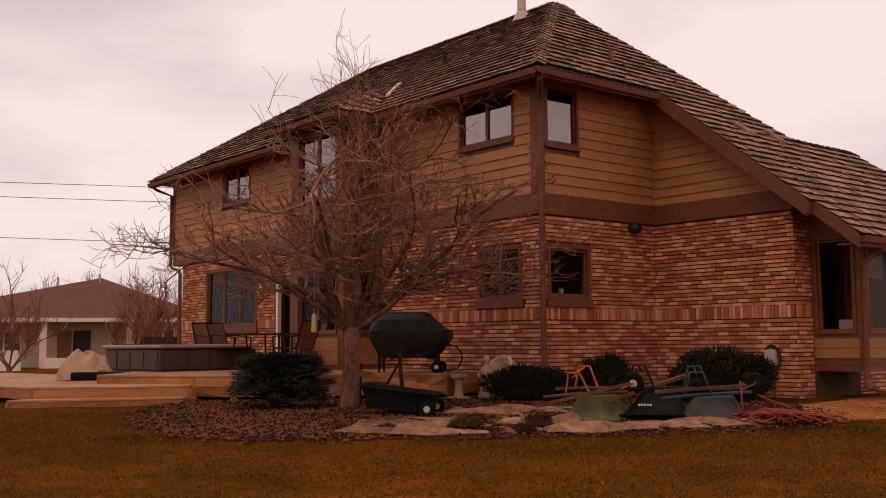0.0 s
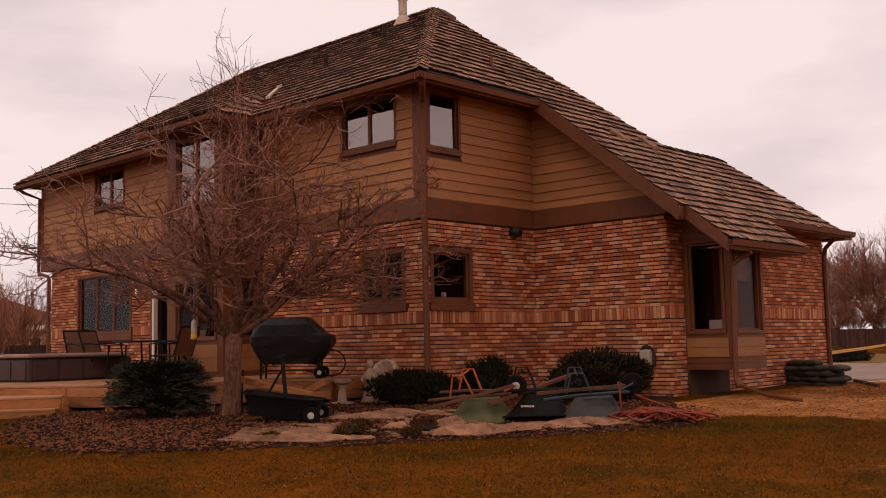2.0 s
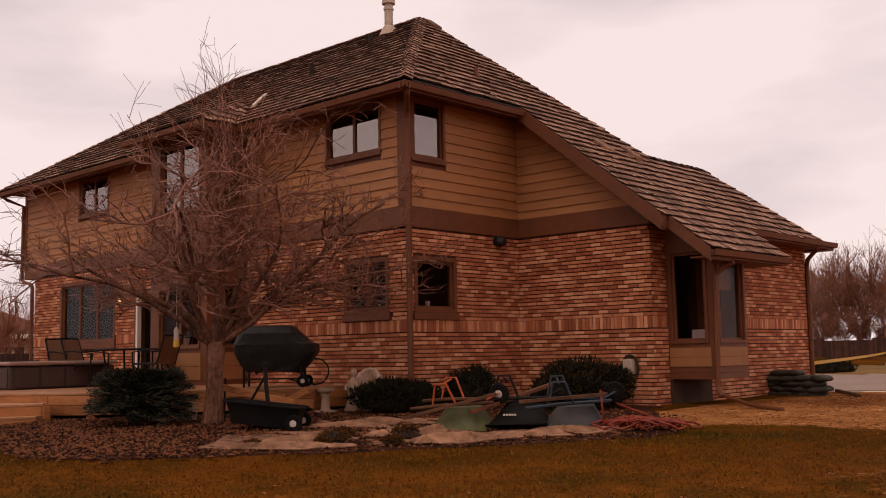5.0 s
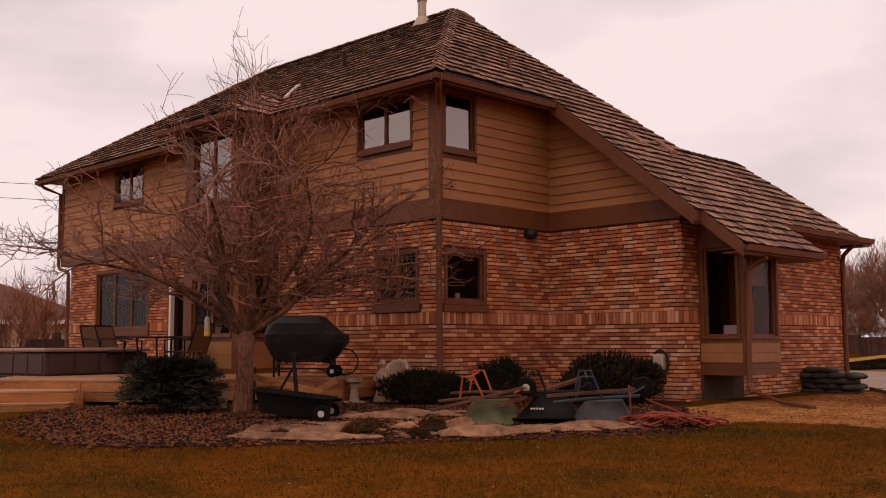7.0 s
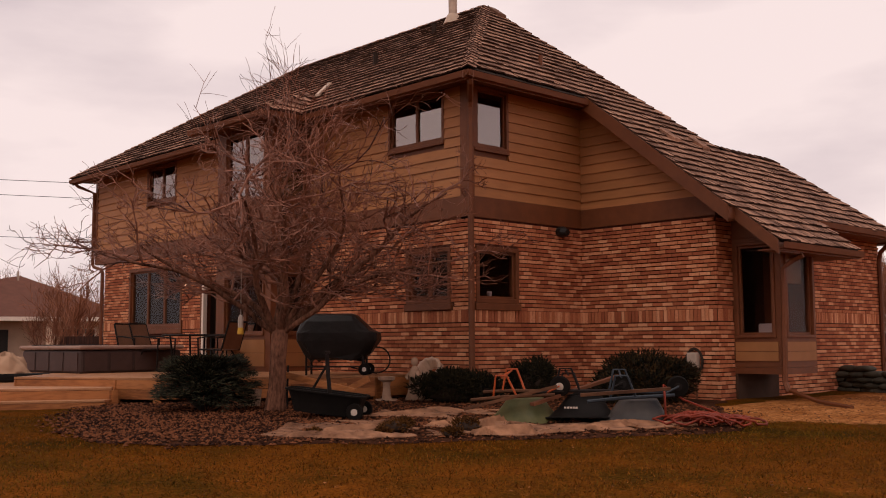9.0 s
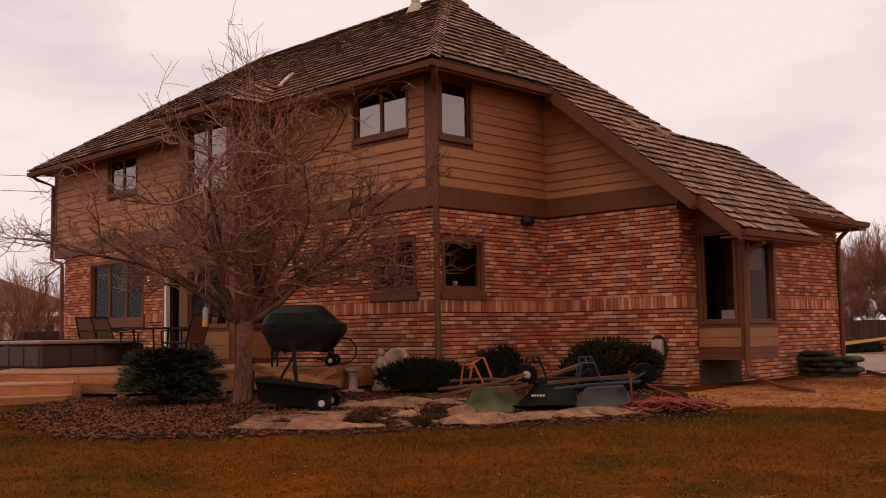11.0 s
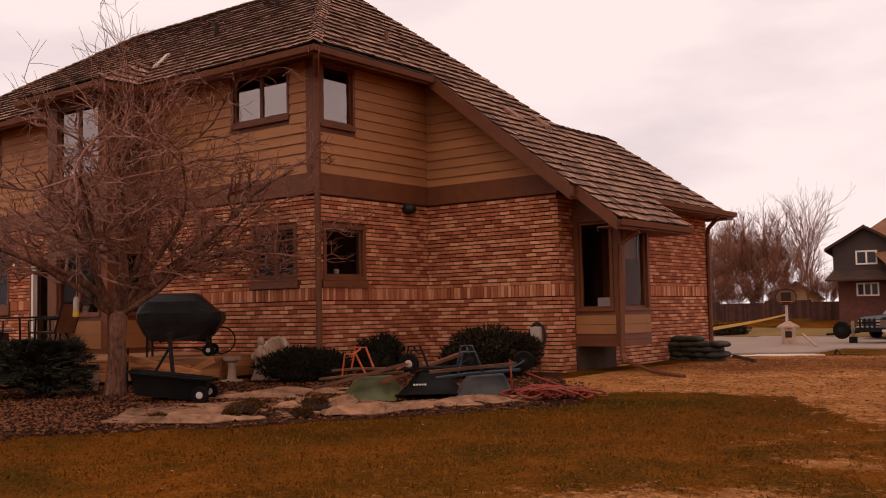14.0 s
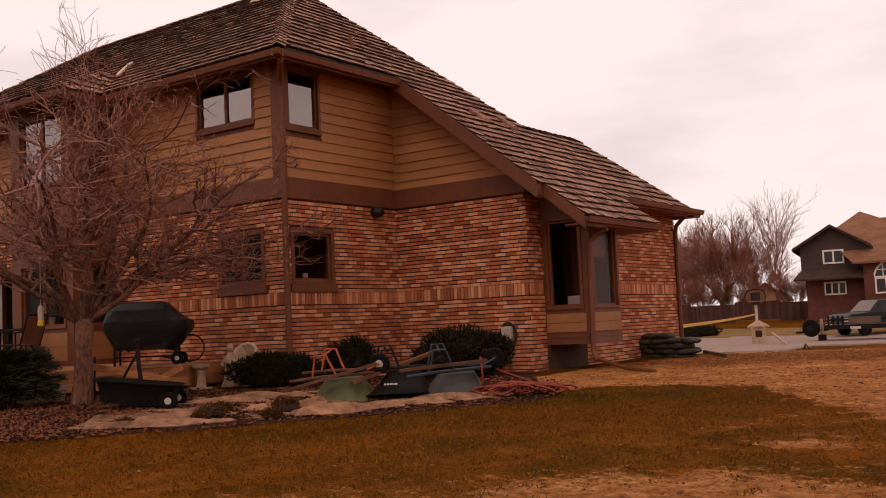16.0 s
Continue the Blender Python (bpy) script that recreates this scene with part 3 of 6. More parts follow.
BX, BY0, BY1 = 3.57, 3.3, 4.41
bay_r = part("bay", add_box(Build(), X2 - 0.1, BX - 0.001, BY0 + 0.001, BY1 - 0.001, 0.46, 0.56), M_TRIM, house, "cantilevered brown corner window bay with tan panels")
PB = Matrix.Translation((0, BY0, 0))
PBS = Matrix.Translation((BX, 0, 0)) @ EAST
bay_panels(PB, X2, BX - 0.001, 0.565, 2.62, [(1.03, 2.55)], (2.79, 3.47), [(0.66, 0.97)], bay_r, None, 1)
bay_panels(PBS, BY0 + 0.1, BY1, 0.565, 2.62, [(1.03, 2.55)], (3.42, 4.33), [(0.66, 0.97)], bay_r, None, 1)
part("bay_side", add_box(Build(), X2 + 0.001, BX - 0.1, BY1 - 0.1, BY1, 0.565, 2.62), M_TRIM, bay_r)
part("window_shade", add_box(Build(), 3.4, 3.41, 3.48, 4.28, 1.9, 2.55), mat("brown_woven_shade", (0.2, 0.11, 0.07), 0.8, var=0.2, scale=12), bay_r, "half-lowered brown woven shade")
part("kitchen_appliance", add_box(Build(), 2.98, 3.28, 3.62, 3.8, 1.08, 1.26), M_BLIND_G, thing("appliance", "small pale appliance behind the bay window glass", "appliance"), bevel=0.02)
part("appliance_shelf", add_box(Build(), X2 - 0.1, BX - 0.12, BY0 + 0.12, BY1 - 0.12, 1.0, 1.045), M_ROOMSHADE, bay_r)

# roof planes, from eave line upward
PEAK, REND = Vector((-2.89, 3.4, 7.932)), Vector((-9.5, 3.4, 7.932))
EZ = EAVE + 0.02
roof = part("roof", Build().add([Vector(p) for p in ((0.5, -0.5, EZ), (-14.05, -0.5, EZ), (-14.05, 5.75, EZ), (0.5, 4.98, EZ), tuple(PEAK), tuple(REND))],
                                [(0, 4, 5, 1), (1, 5, 2), (2, 5, 4, 3), (0, 3, 4)]), M_FELT, house, "weathered brown wood shake hip roof")
A1, A2 = 3.2, 3.93
part("roof_deck", Build().add([Vector(p) for p in ((0.5, 2.45, EZ), (A1, 2.45, plane_a(A1)), (A1, 2.62, plane_a(A1)), (A2, 2.62, plane_a(A2)), (A2, 5.3, plane_a(A2)), (A1, 5.3, plane_a(A1)), (A1, 8.5, plane_a(A1)), (1.25, 7.4, plane_a(1.25)), (1.25, 5.4, plane_a(1.25)), (0.5, 4.98, EZ))],
                              [tuple(range(10))]), M_FELT, roof)
part("rear_slope", Build().add([Vector(p) for p in ((1.25, 5.4, 4.62), (1.25, 7.4, 4.62), (3.2, 8.5, 3.06), (-1.2, 8.5, 3.06), (-1.2, 5.2, 3.06))], [(0, 1, 3, 4), (1, 2, 3)]), M_FELT, roof)


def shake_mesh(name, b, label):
    """Joined shakes, weathered on top; sawn butts and sides dark with weathering and painted row shadow."""
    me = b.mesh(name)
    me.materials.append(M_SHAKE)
    me.materials.append(M_BUTTSHADE)
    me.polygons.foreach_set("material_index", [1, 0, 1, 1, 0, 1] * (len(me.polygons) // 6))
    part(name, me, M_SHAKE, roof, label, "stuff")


def shake_field(O, S, T, poly, name, seed, exposure=0.225, single=0):
    """Rows of split shakes on a slope: O eave origin, S along the eave, T up the slope, poly in (s, t)."""
    r = random.Random(seed)
    O, S, T = Vector(O), Vector(S).normalized(), Vector(T).normalized()
    Nn = S.cross(T).normalized()
    if Nn.z < 0:
        Nn = -Nn
    b = Build()
    tmax = max(p[1] for p in poly)
    t = min(p[1] for p in poly) - 0.03
    made = 0
    while t < tmax:
        xs = []
        tt = min(max(t + 0.5 * exposure, min(p[1] for p in poly) + 0.01), tmax - 0.01)
        for (s0, t0), (s1, t1) in zip(poly, poly[1:] + poly[:1]):
            if (t0 <= tt < t1) or (t1 <= tt < t0):
                xs.append(s0 + (s1 - s0) * (tt - t0) / (t1 - t0))
        xs.sort()
        for a, c in zip(xs[::2], xs[1::2]):
            s = a
            while s < c:
                w = r.uniform(0.09, 0.2)
                e = min(s + w, c)
                if e - s > 0.03:
                    lift = r.uniform(0.044, 0.058)
                    lo = t + r.uniform(-0.012, 0.012) - (0.03 if r.random() < 0.06 else 0.0)
                    hi = min(t + exposure * 1.35, tmax)
                    thick = r.uniform(0.02, 0.03)
                    skew = r.uniform(-0.006, 0.006)
                    q = [O + S * ss + T * t_ + Nn * n for ss, t_, n in ((s, lo, lift - thick), (e - 0.008, lo, lift - thick), (e - 0.008, hi, -0.004), (s, hi, -0.004))]
                    top = [O + S * ss + T * t_ + Nn * n for ss, t_, n in ((s, lo, lift), (e - 0.008, lo, lift + skew), (e - 0.008, hi, 0.006), (s, hi, 0.006))]
                    if made < single and 0.2 < t < 2.2:
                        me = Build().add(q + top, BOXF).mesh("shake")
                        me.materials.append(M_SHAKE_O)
                        me.materials.append(M_BUTTSHADE)
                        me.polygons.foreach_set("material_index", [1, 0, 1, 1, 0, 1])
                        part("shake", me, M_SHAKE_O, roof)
                        made += 1
                    else:
                        b.add(q + top, BOXF)
                s = e
        t += exposure
    shake_mesh(name, b, "rows of weathered split wood shakes")


sB = (PEAK.z - EZ) / (PEAK.y + 0.5)
lenB = math.hypot(1, sB)
tB = (PEAK.y + 0.5) * lenB
shake_field((0.5, -0.5, EZ), (-1, 0, 0), (0, 1, sB), [(0, 0), (14.55, 0), (0.5 - REND.x, tB), (0.5 - PEAK.x, tB)], "shake_cover", 11)
kA = math.hypot(1, 0.8)


def stA(x, y):
    return (y + 0.5, (0.5 - x) * kA)


shake_field((0.5, -0.5, EZ), (0, 1, 0), (-1, 0, 0.8),
            [stA(0.5, -0.5), stA(0.5, 2.45), stA(A1, 2.45), stA(A1, 2.62), stA(A2, 2.62), stA(A2, 5.3), stA(A1, 5.3), stA(A1, 8.5), stA(1.25, 7.4), stA(1.25, 5.38), stA(0.5, 4.97), (PEAK.y + 0.5, (0.5 - PEAK.x) * kA)], "shake_cover", 12, single=40)
# hip and ridge caps
def cap_row(p0, p1, seed):
    r = random.Random(seed)
    p0, p1 = Vector(p0), Vector(p1)
    d = p1 - p0
    n = max(1, round(d.length / 0.2))
    step = d.length / n
    d.normalize()
    side = d.cross(Vector((0, 0, 1))).normalized()
    up = side.cross(d)
    b = Build()
    for i in range(n):
        c = p0 + d * (step * i)
        ln = min(0.27, step * (n - i))
        for sgn in (-1, 1):
            w = 0.12 + r.uniform(-0.015, 0.015)
            h0 = 0.045 + r.uniform(0, 0.012)
            q = [c + up * h0, c + side * sgn * w + up * (h0 - 0.065), c + d * ln + side * sgn * w + up * (h0 - 0.09), c + d * ln + up * (h0 - 0.028)]
            top = [v + up * 0.018 for v in q]
            b.add(q + top, BOXF)
    shake_mesh("ridge_cap", b, "overlapping ridge shakes")


cap_row((0.5, -0.5, EZ), PEAK, 1)
cap_row((0.5, 4.97, EZ - 0.02), PEAK - Vector((0, 0, 0.03)), 2)
cap_row(REND, PEAK, 3)
cap_row((-14.05, -0.5, EZ), REND, 4)
cap_row((1.25, 5.35, 4.6), (1.25, 7.6, 4.6), 5)
cap_row((3.2, 8.48, 3.03), (1.25, 7.4, 4.59), 6)

# eaves: soffit, fascia and gutter
def gutter(P, u0, u1, z, name="gutter"):
    """A box gutter hung on its fascia; P has depth 0 at the roof edge, inward positive."""
    b = Build()
    prof = [(-0.10, 0.0), (-0.075, -0.09), (0.0, -0.1), (0.0, -0.09), (-0.065, -0.08), (-0.088, 0.0)]
    n = len(prof)
    for u in (u0, u1):
        for d, h in prof:
            b.v.append(P @ Vector((u, d, z + h)))
    for i in range(n):
        b.f.append((i, (i + 1) % n, n + (i + 1) % n, n + i))
    b.f += [tuple(range(n)), tuple(reversed(range(n, 2 * n)))]
    part("gutter", b, M_TRIM, house, "brown metal gutter")
    part("fascia", add_box(Build(), u0, u1, 0.001, 0.03, z - 0.12, z + 0.0, P), M_TRIM, house)


EW = Matrix.Translation((0.48, 0, 0)) @ EAST
FW = Matrix.Translation((0, -0.48, 0))
gutter(FW, -14.0, BAYX0 - 0.35, EAVE - 0.02)
gutter(FW, BAYX1 + 0.36, 0.58, EAVE - 0.02)
gutter(EW, -0.58, 2.42, EAVE - 0.02)
so = Build()
add_box(so, -14.03, 0.47, -0.45, 0.02, SOFFIT, SOFFIT + 0.02)
add_box(so, 0.0, 0.47, 0.02, L, SOFFIT, SOFFIT + 0.02)
add_box(so, -14.03, XU, 0.02, 5.3, SOFFIT, SOFFIT + 0.02)
part("soffit", so, M_TRIM, house)
# eave of the front bay, breaking forward
b0, b1, bd = BAYX0 - 0.35, BAYX1 + 0.36, BAYD + 0.42
br = Build()
pts = [(b0, -bd, EZ), (b1, -bd, EZ), (b1, -0.4, EZ + 0.02), (b1 - 0.95, 0.45, EZ + 0.72), (b0 + 0.95, 0.45, EZ + 0.72), (b0, -0.4, EZ + 0.02)]
br.add([Vector(p) for p in pts] + [Vector((p[0], p[1], p[2] - 0.06)) for p in pts], [(0, 1, 3, 4), (1, 2, 3), (0, 4, 5), (6, 7, 1, 0), (7, 8, 2, 1), (9, 8, 7, 6)])
part("bay_roof", br, M_FELT, roof)
bt = Vector((0, 0.45 + bd, 0.72))
shake_field((b1, -bd, EZ + 0.005), (-1, 0, 0), bt, [(0, 0), (b1 - b0, 0), (b1 - b0 - 0.95, bt.length), (0.95, bt.length)], "shake_cover", 21)
bs = Vector((-0.95, 0, 0.72))
shake_field((b1, -bd, EZ + 0.005), (0, 1, 0), bs, [(0, 0), (bd + 0.1, 0), (bd + 0.45, bs.length), (bd + 0.4, bs.length)], "shake_cover", 22)
gutter(Matrix.Translation((0, -bd, 0)), b0, b1 + 0.1, EAVE - 0.02)
gutter(Matrix.Translation((b1, 0, 0)) @ EAST, -bd, -0.5, EAVE - 0.02)
part("soffit", add_box(Build(), b0, b1 - 0.03, -bd + 0.03, -0.46, SOFFIT - 0.004, SOFFIT + 0.018), M_TRIM, house)
part("flashing", Build().add([Vector(p) for p in ((-4.52, 0.26, 5.79), (-4.38, 0.26, 5.79), (-4.74, 0.84, 6.2), (-4.88, 0.84, 6.2), (-4.52, 0.26, 5.84), (-4.38, 0.26, 5.84), (-4.74, 0.84, 6.25), (-4.88, 0.84, 6.25))], BOXF), M_FLASH, roof, "pale loose strip of flashing")

# rake of the catslide slope and the eaves of bay and garage
def slope_board(x0, x1, y0, y1, drop0, drop1, name):
    b = Build()
    vs = []
    for y in (y0, y1):
        for x in (x0, x1):
            for dr in (drop0, drop1):
                vs.append(Vector((x, y, plane_a(x) - dr)))
    o = [0, 2, 6, 4, 1, 3, 7, 5]
    b.add([vs[i] for i in o], [tuple(reversed(f)) for f in BOXF])
    return part(name, b, M_TRIM, house, "brown sloping rake board")


slope_board(0.42, A1, 2.42, 2.46, -0.01, 0.25, "rake_board")
slope_board(0.42, A1, 2.46, L, 0.2, 0.24, "rake_soffit")
slope_board(A1 - 0.1, A2, 2.585, 2.62, -0.01, 0.2, "rake_board")
slope_board(A1 - 0.1, A2 - 0.02, 2.62, BY0, 0.14, 0.18, "rake_soffit")
gutter(Matrix.Translation((A2, 0, 0)) @ EAST, 2.6, 5.32, plane_a(A2) - 0.02)
gutter(Matrix.Translation((A1, 0, 0)) @ EAST, 5.2, 9.2, plane_a(A1) - 0.02)
part("soffit", add_box(Build(), BX + 0.002, A2 - 0.03, 2.62, BY1, plane_a(A2) - 0.135, plane_a(A2) - 0.115), M_TRIM, house)
part("soffit", add_box(Build(), X2 + 0.002, A2 - 0.03, BY1 + 0.002, 5.3, plane_a(A2) - 0.135, plane_a(A2) - 0.115), M_TRIM, house)
zb = plane_a(X2) - 0.16
part("bay_gable", Build().add([Vector((x_, y_, z_)) for y_ in (BY0, BY0 + 0.08) for x_, z_ in ((X2 + 0.002, 2.622), (BX - 0.003, 2.622), (X2 + 0.002, zb))], [(0, 1, 2), (5, 4, 3), (0, 3, 4, 1), (1, 4, 5, 2), (2, 5, 3, 0)]), M_TRIM, bay_r)
part("soffit", add_box(Build(), X2 - 0.1, A1 - 0.03, 5.3, 9.13, plane_a(A1) - 0.135, plane_a(A1) - 0.115), M_TRIM, house)
part("side_soffit", add_box(Build(), -1.2, A1, GY, 9.17, plane_a(A1) - 0.17, plane_a(A1) - 0.02), M_TRIM, house)
part("rake_end", add_box(Build(), A1 - 0.06, A1 + 0.02, 2.425, 2.6, plane_a(A1) - 0.2, plane_a(A1) - 0.01), M_TRIM, house)
part("eave_end", Build().add([Vector((x, y, z)) for y in (5.28, 5.3) for x, z in ((A1 - 0.05, plane_a(A1) - 0.02), (A2 - 0.02, plane_a(A2) - 0.03), (A2 - 0.02, plane_a(A2) - 0.12), (A1 - 0.05, plane_a(A2) - 0.12))], BOXF), M_TRIM, house)
# foundation under the bay; its dark colour holds the shadow of the overhang
part("foundation", add_box(Build(), X2 + 0.002, X2 + 0.06, BY0, BY1 + 0.2, BASE, 0.46), M_SHADECONC, house, "bare foundation under the bay, coloured dark for the shade there")

# downspouts
def downspout(pts, r=0.038, label="brown metal downspout"):
    part("downspout", tube(Build(), pts, r, 6), M_TRIM, house, label)


downspout([(0.47, -0.42, 5.1), (0.45, -0.4, 5.03), (0.12, -0.07, 4.86), (0.075, -0.03, 4.74), (0.075, -0.03, 0.12)], 0.05)
downspout([(-13.8, -0.5, 5.08), (-13.75, -0.42, 5.0), (-13.6, -0.06, 4.85), (-13.6, -0.06, 3.0), (-13.5, -0.06, 2.93), (-13.1, -0.06, 2.85), (-13.02, -0.06, 2.76), (-13.02, -0.06, 0.4)], 0.045)
downspout([(3.17, 8.45, 2.9), (2.85, 8.7, 2.72), (2.78, 8.8, 2.6), (2.78, 8.8, 0.1)], 0.045)
downspout([(3.93, 3.34, 2.3), (3.75, 3.33, 2.22), (3.64, 3.26, 2.1), (3.62, 3.24, 0.35), (3.7, 3.2, 0.2)], 0.045)
downspout([(3.68, 3.22, 0.23), (4.3, 2.93, 0.09), (4.95, 2.6, 0.045)], 0.035, "long brown downspout extension lying on the earth")

# flue, vents
def pipe_up(x, y, h, r, m, name, capr=0.0):
    z = EZ + sB * (y + 0.5)
    b = tube(Build(), [(x, y, z - 0.1), (x, y, z + h)], r, 12)
    f = part(name, b, m, roof, "roof pipe", smooth=False)
    if capr:
        part("flashing", lathe(Build(), [(r + 0.12, -0.06), (r + 0.04, 0.12), (r + 0.01, 0.16)], (x, y, z), 12), M_FLASH if capr else M_TRIM, f)
    if capr:
        part("cap", lathe(Build(), [(capr, h - 0.12), (capr, h - 0.02), (r, h - 0.02)], (x, y, z), 12), m, f)
        part("band", lathe(Build(), [(r + 0.02, h - 0.25), (r + 0.02, h - 0.21)], (x, y, z), 12), m, f)


pipe_up(-3.43, 3.0, 0.75, 0.09, M_GALV, "flue", 0.14)
pipe_up(-3.4, 2.43, 0.22, 0.045, M_FELT, "vent_pipe")
pipe_up(-3.98, 1.36, 0.28, 0.045, M_FELT, "vent_pipe")
za = plane_a(-0.43)
part("vent_pipe", tube(Build(), [(-0.43, 2.3, za - 0.05), (-0.43, 2.3, za + 0.2)], 0.04, 10), M_TRIM, roof)
for x, y in ((1.33, 3.73), (1.38, 4.57), (-2.6, 3.45)):
    b = Build()
    z = plane_a(x)
    q = [(x - 0.14, y - 0.12, z + 0.12), (x + 0.16, y - 0.12, z - 0.1), (x + 0.16, y + 0.12, z - 0.1), (x - 0.14, y + 0.12, z + 0.12)]
    b.add([Vector(p) for p in q] + [Vector((p[0], p[1], p[2] + 0.085)) for p in q], BOXF)
    part("lifted_shake", b, M_SHAKE_O, roof, "lifted broken shake")
part("vent_hood", lathe(Build(), [(0.085, 0.0), (0.1, 0.1), (0.06, 0.2)], (0, 0, 0), 12, Matrix.Translation((0.02, 2.2, 2.9)) @ Matrix.Rotation(radians(100), 4, "Y")), mat("black_plastic", (0.015, 0.012, 0.012), 0.5), house, "black wall vent hood")
lamp = part("wall_lamp", lathe(Build(), [(0.03, 0), (0.06, 0.05), (0.05, 0.2), (0.02, 0.24)], (-8.75, -0.1, 2.3), 10), M_TRIM, house, "small lit wall lamp beside the door")
ml = bpy.data.materials.new("lamp_glow")
ml.use_nodes = True
ml.node_tree.nodes["Principled BSDF"].inputs["Emission Color"].default_value = (1, 0.55, 0.25, 1)
ml.node_tree.nodes["Principled BSDF"].inputs["Emission Strength"].default_value = 3.0
part("bulb", lathe(Build(), [(0.015, -0.09), (0.04, -0.05), (0.02, 0.0)], (-8.75, -0.1, 2.3), 10), ml, lamp)
mb = part("meter_box", add_box(Build(), 2.21, 2.39, -0.14, -0.02, 0.55, 0.8, WALL2), mat("grey_meter", (0.42, 0.37, 0.36), 0.5, var=0.1), house, "grey utility meter in a dark loop bracket", bevel=0.02)
part("bracket", tube(Build(), [(2.3 + 0.15 * math.cos(t), L - 0.05, 0.66 + 0.2 * math.sin(t)) for t in [2 * math.pi * i / 16 for i in range(17)]], 0.022, 6), M_FELT, mb)
part("conduit", tube(Build(), [(2.3, L - 0.06, 0.5), (2.33, L - 0.05, 0.3), (2.33, L - 0.05, 0.05)], 0.02, 6), M_TRIM, mb)
import collections


# ---- materials of the things ----
M_BARK = mat("bark", (0.028, 0.012, 0.008), 0.95, col2=(0.23, 0.12, 0.09), spec=0.1, scale=30, bump=1.0, bscale=45, stretch=(1, 1, 0.35))
M_TWIG = mat("twig_bark", (0.06, 0.023, 0.016), 0.5, col2=(0.36, 0.18, 0.14), scale=9, spec=0.2)
M_FARBARK = mat("far_bark", (0.13, 0.055, 0.036), 0.9, col2=(0.36, 0.175, 0.115), scale=2)
M_DECK = mat("orange_stained_cedar", (0.19, 0.07, 0.022), 0.6, col2=(0.43, 0.185, 0.07), scale=6, bump=0.25, bscale=25, rand=0.5, stretch=(1, 1, 5))
M_DECKTOP = mat("pale_deck_board", (0.28, 0.14, 0.07), 0.6, col2=(0.48, 0.265, 0.15), scale=5, bump=0.2, rand=0.4)
M_WOODOLD = mat("grey_brown_plank", (0.045, 0.021, 0.012), 0.85, col2=(0.13, 0.063, 0.034), scale=7, bump=0.3)
M_BLACK = mat("black_plastic_tub", (0.007, 0.006, 0.006), 0.6, var=0.3, spec=0.12)
M_COVER = mat("black_vinyl_cover", (0.005, 0.004, 0.004), 0.45, col2=(0.02, 0.016, 0.016), scale=3, bump=0.6, bscale=8, spec=0.3)
M_DMETAL = mat("dark_metal", (0.012, 0.009, 0.009), 0.6, var=0.3, spec=0.15)
M_MESH = mat("brown_sling_fabric", (0.16, 0.085, 0.055), 0.8, var=0.15, scale=30)
M_JUNTIP = mat("juniper_tips", (0.016, 0.019, 0.012), 0.8, col2=(0.085, 0.085, 0.055), scale=4, rand=1.0, island=True, spec=0.15)
M_JUNIPER = mat("juniper_needles", (0.006, 0.008, 0.006), 0.8, col2=(0.05, 0.056, 0.042), scale=4, rand=1.0, island=True, spec=0.15)
M_YEW = mat("yew_needles", (0.006, 0.007, 0.004), 0.8, col2=(0.028, 0.024, 0.010), scale=4, rand=1.0, island=True, spec=0.15)
M_YEWTIP = mat("browned_yew_needles", (0.014, 0.010, 0.005), 0.8, col2=(0.06, 0.034, 0.012), scale=3, rand=1.0, island=True, spec=0.15)
M_STONE = mat("pale_cast_stone", (0.40, 0.29, 0.24), 0.9, var=0.25, scale=9, bump=0.4)
M_GRAVEL = mat("river_gravel", (0.022, 0.008, 0.004), 0.85, spec=0.1, col2=(0.16, 0.066, 0.034), scale=5, rand=1.2, island=True)
M_BED = mat("bed_soil", (0.045, 0.019, 0.011), 0.95, spec=0.05, var=0.4, scale=12, bump=0.8, bscale=40)
M_TARP = mat("dirty_canvas_tarp", (0.06, 0.026, 0.013), 0.9, col2=(0.38, 0.215, 0.14), scale=7, bump=1.0, bscale=14)
M_GREEN = mat("faded_green_paint", (0.05, 0.066, 0.018), 0.5, col2=(0.125, 0.125, 0.055), scale=5, bump=0.2)
M_BLUEGREY = mat("scuffed_blue_paint", (0.012, 0.016, 0.024), 0.5, col2=(0.075, 0.07, 0.072), scale=3.2, bump=0.2)
M_BLUE = mat("blue_tube_paint", (0.03, 0.045, 0.07), 0.45, var=0.3)
M_ORANGE = mat("orange_tube_paint", (0.40, 0.085, 0.025), 0.5, var=0.3)
M_RED = mat("red_hose", (0.21, 0.032, 0.014), 0.5, var=0.35, scale=3)
M_RUBBER = mat("tyre_rubber", (0.008, 0.007, 0.007), 0.85, var=0.3, spec=0.1)
M_RIM = mat("pale_wheel_rim", (0.5, 0.47, 0.48), 0.5, var=0.15)
M_BAG = mat("dark_green_sandbag", (0.022, 0.022, 0.017), 0.7, col2=(0.065, 0.06, 0.047), scale=6, bump=0.4, bscale=60)
M_YELLOW = mat("yellow_tape", (0.62, 0.40, 0.05), 0.5, var=0.1)
M_ASPH = mat("worn_asphalt", (0.27, 0.215, 0.2), 0.9, var=0.12, scale=2)
M_SOD = mat("green_verge", (0.17, 0.105, 0.022), 0.95, var=0.3, scale=2)


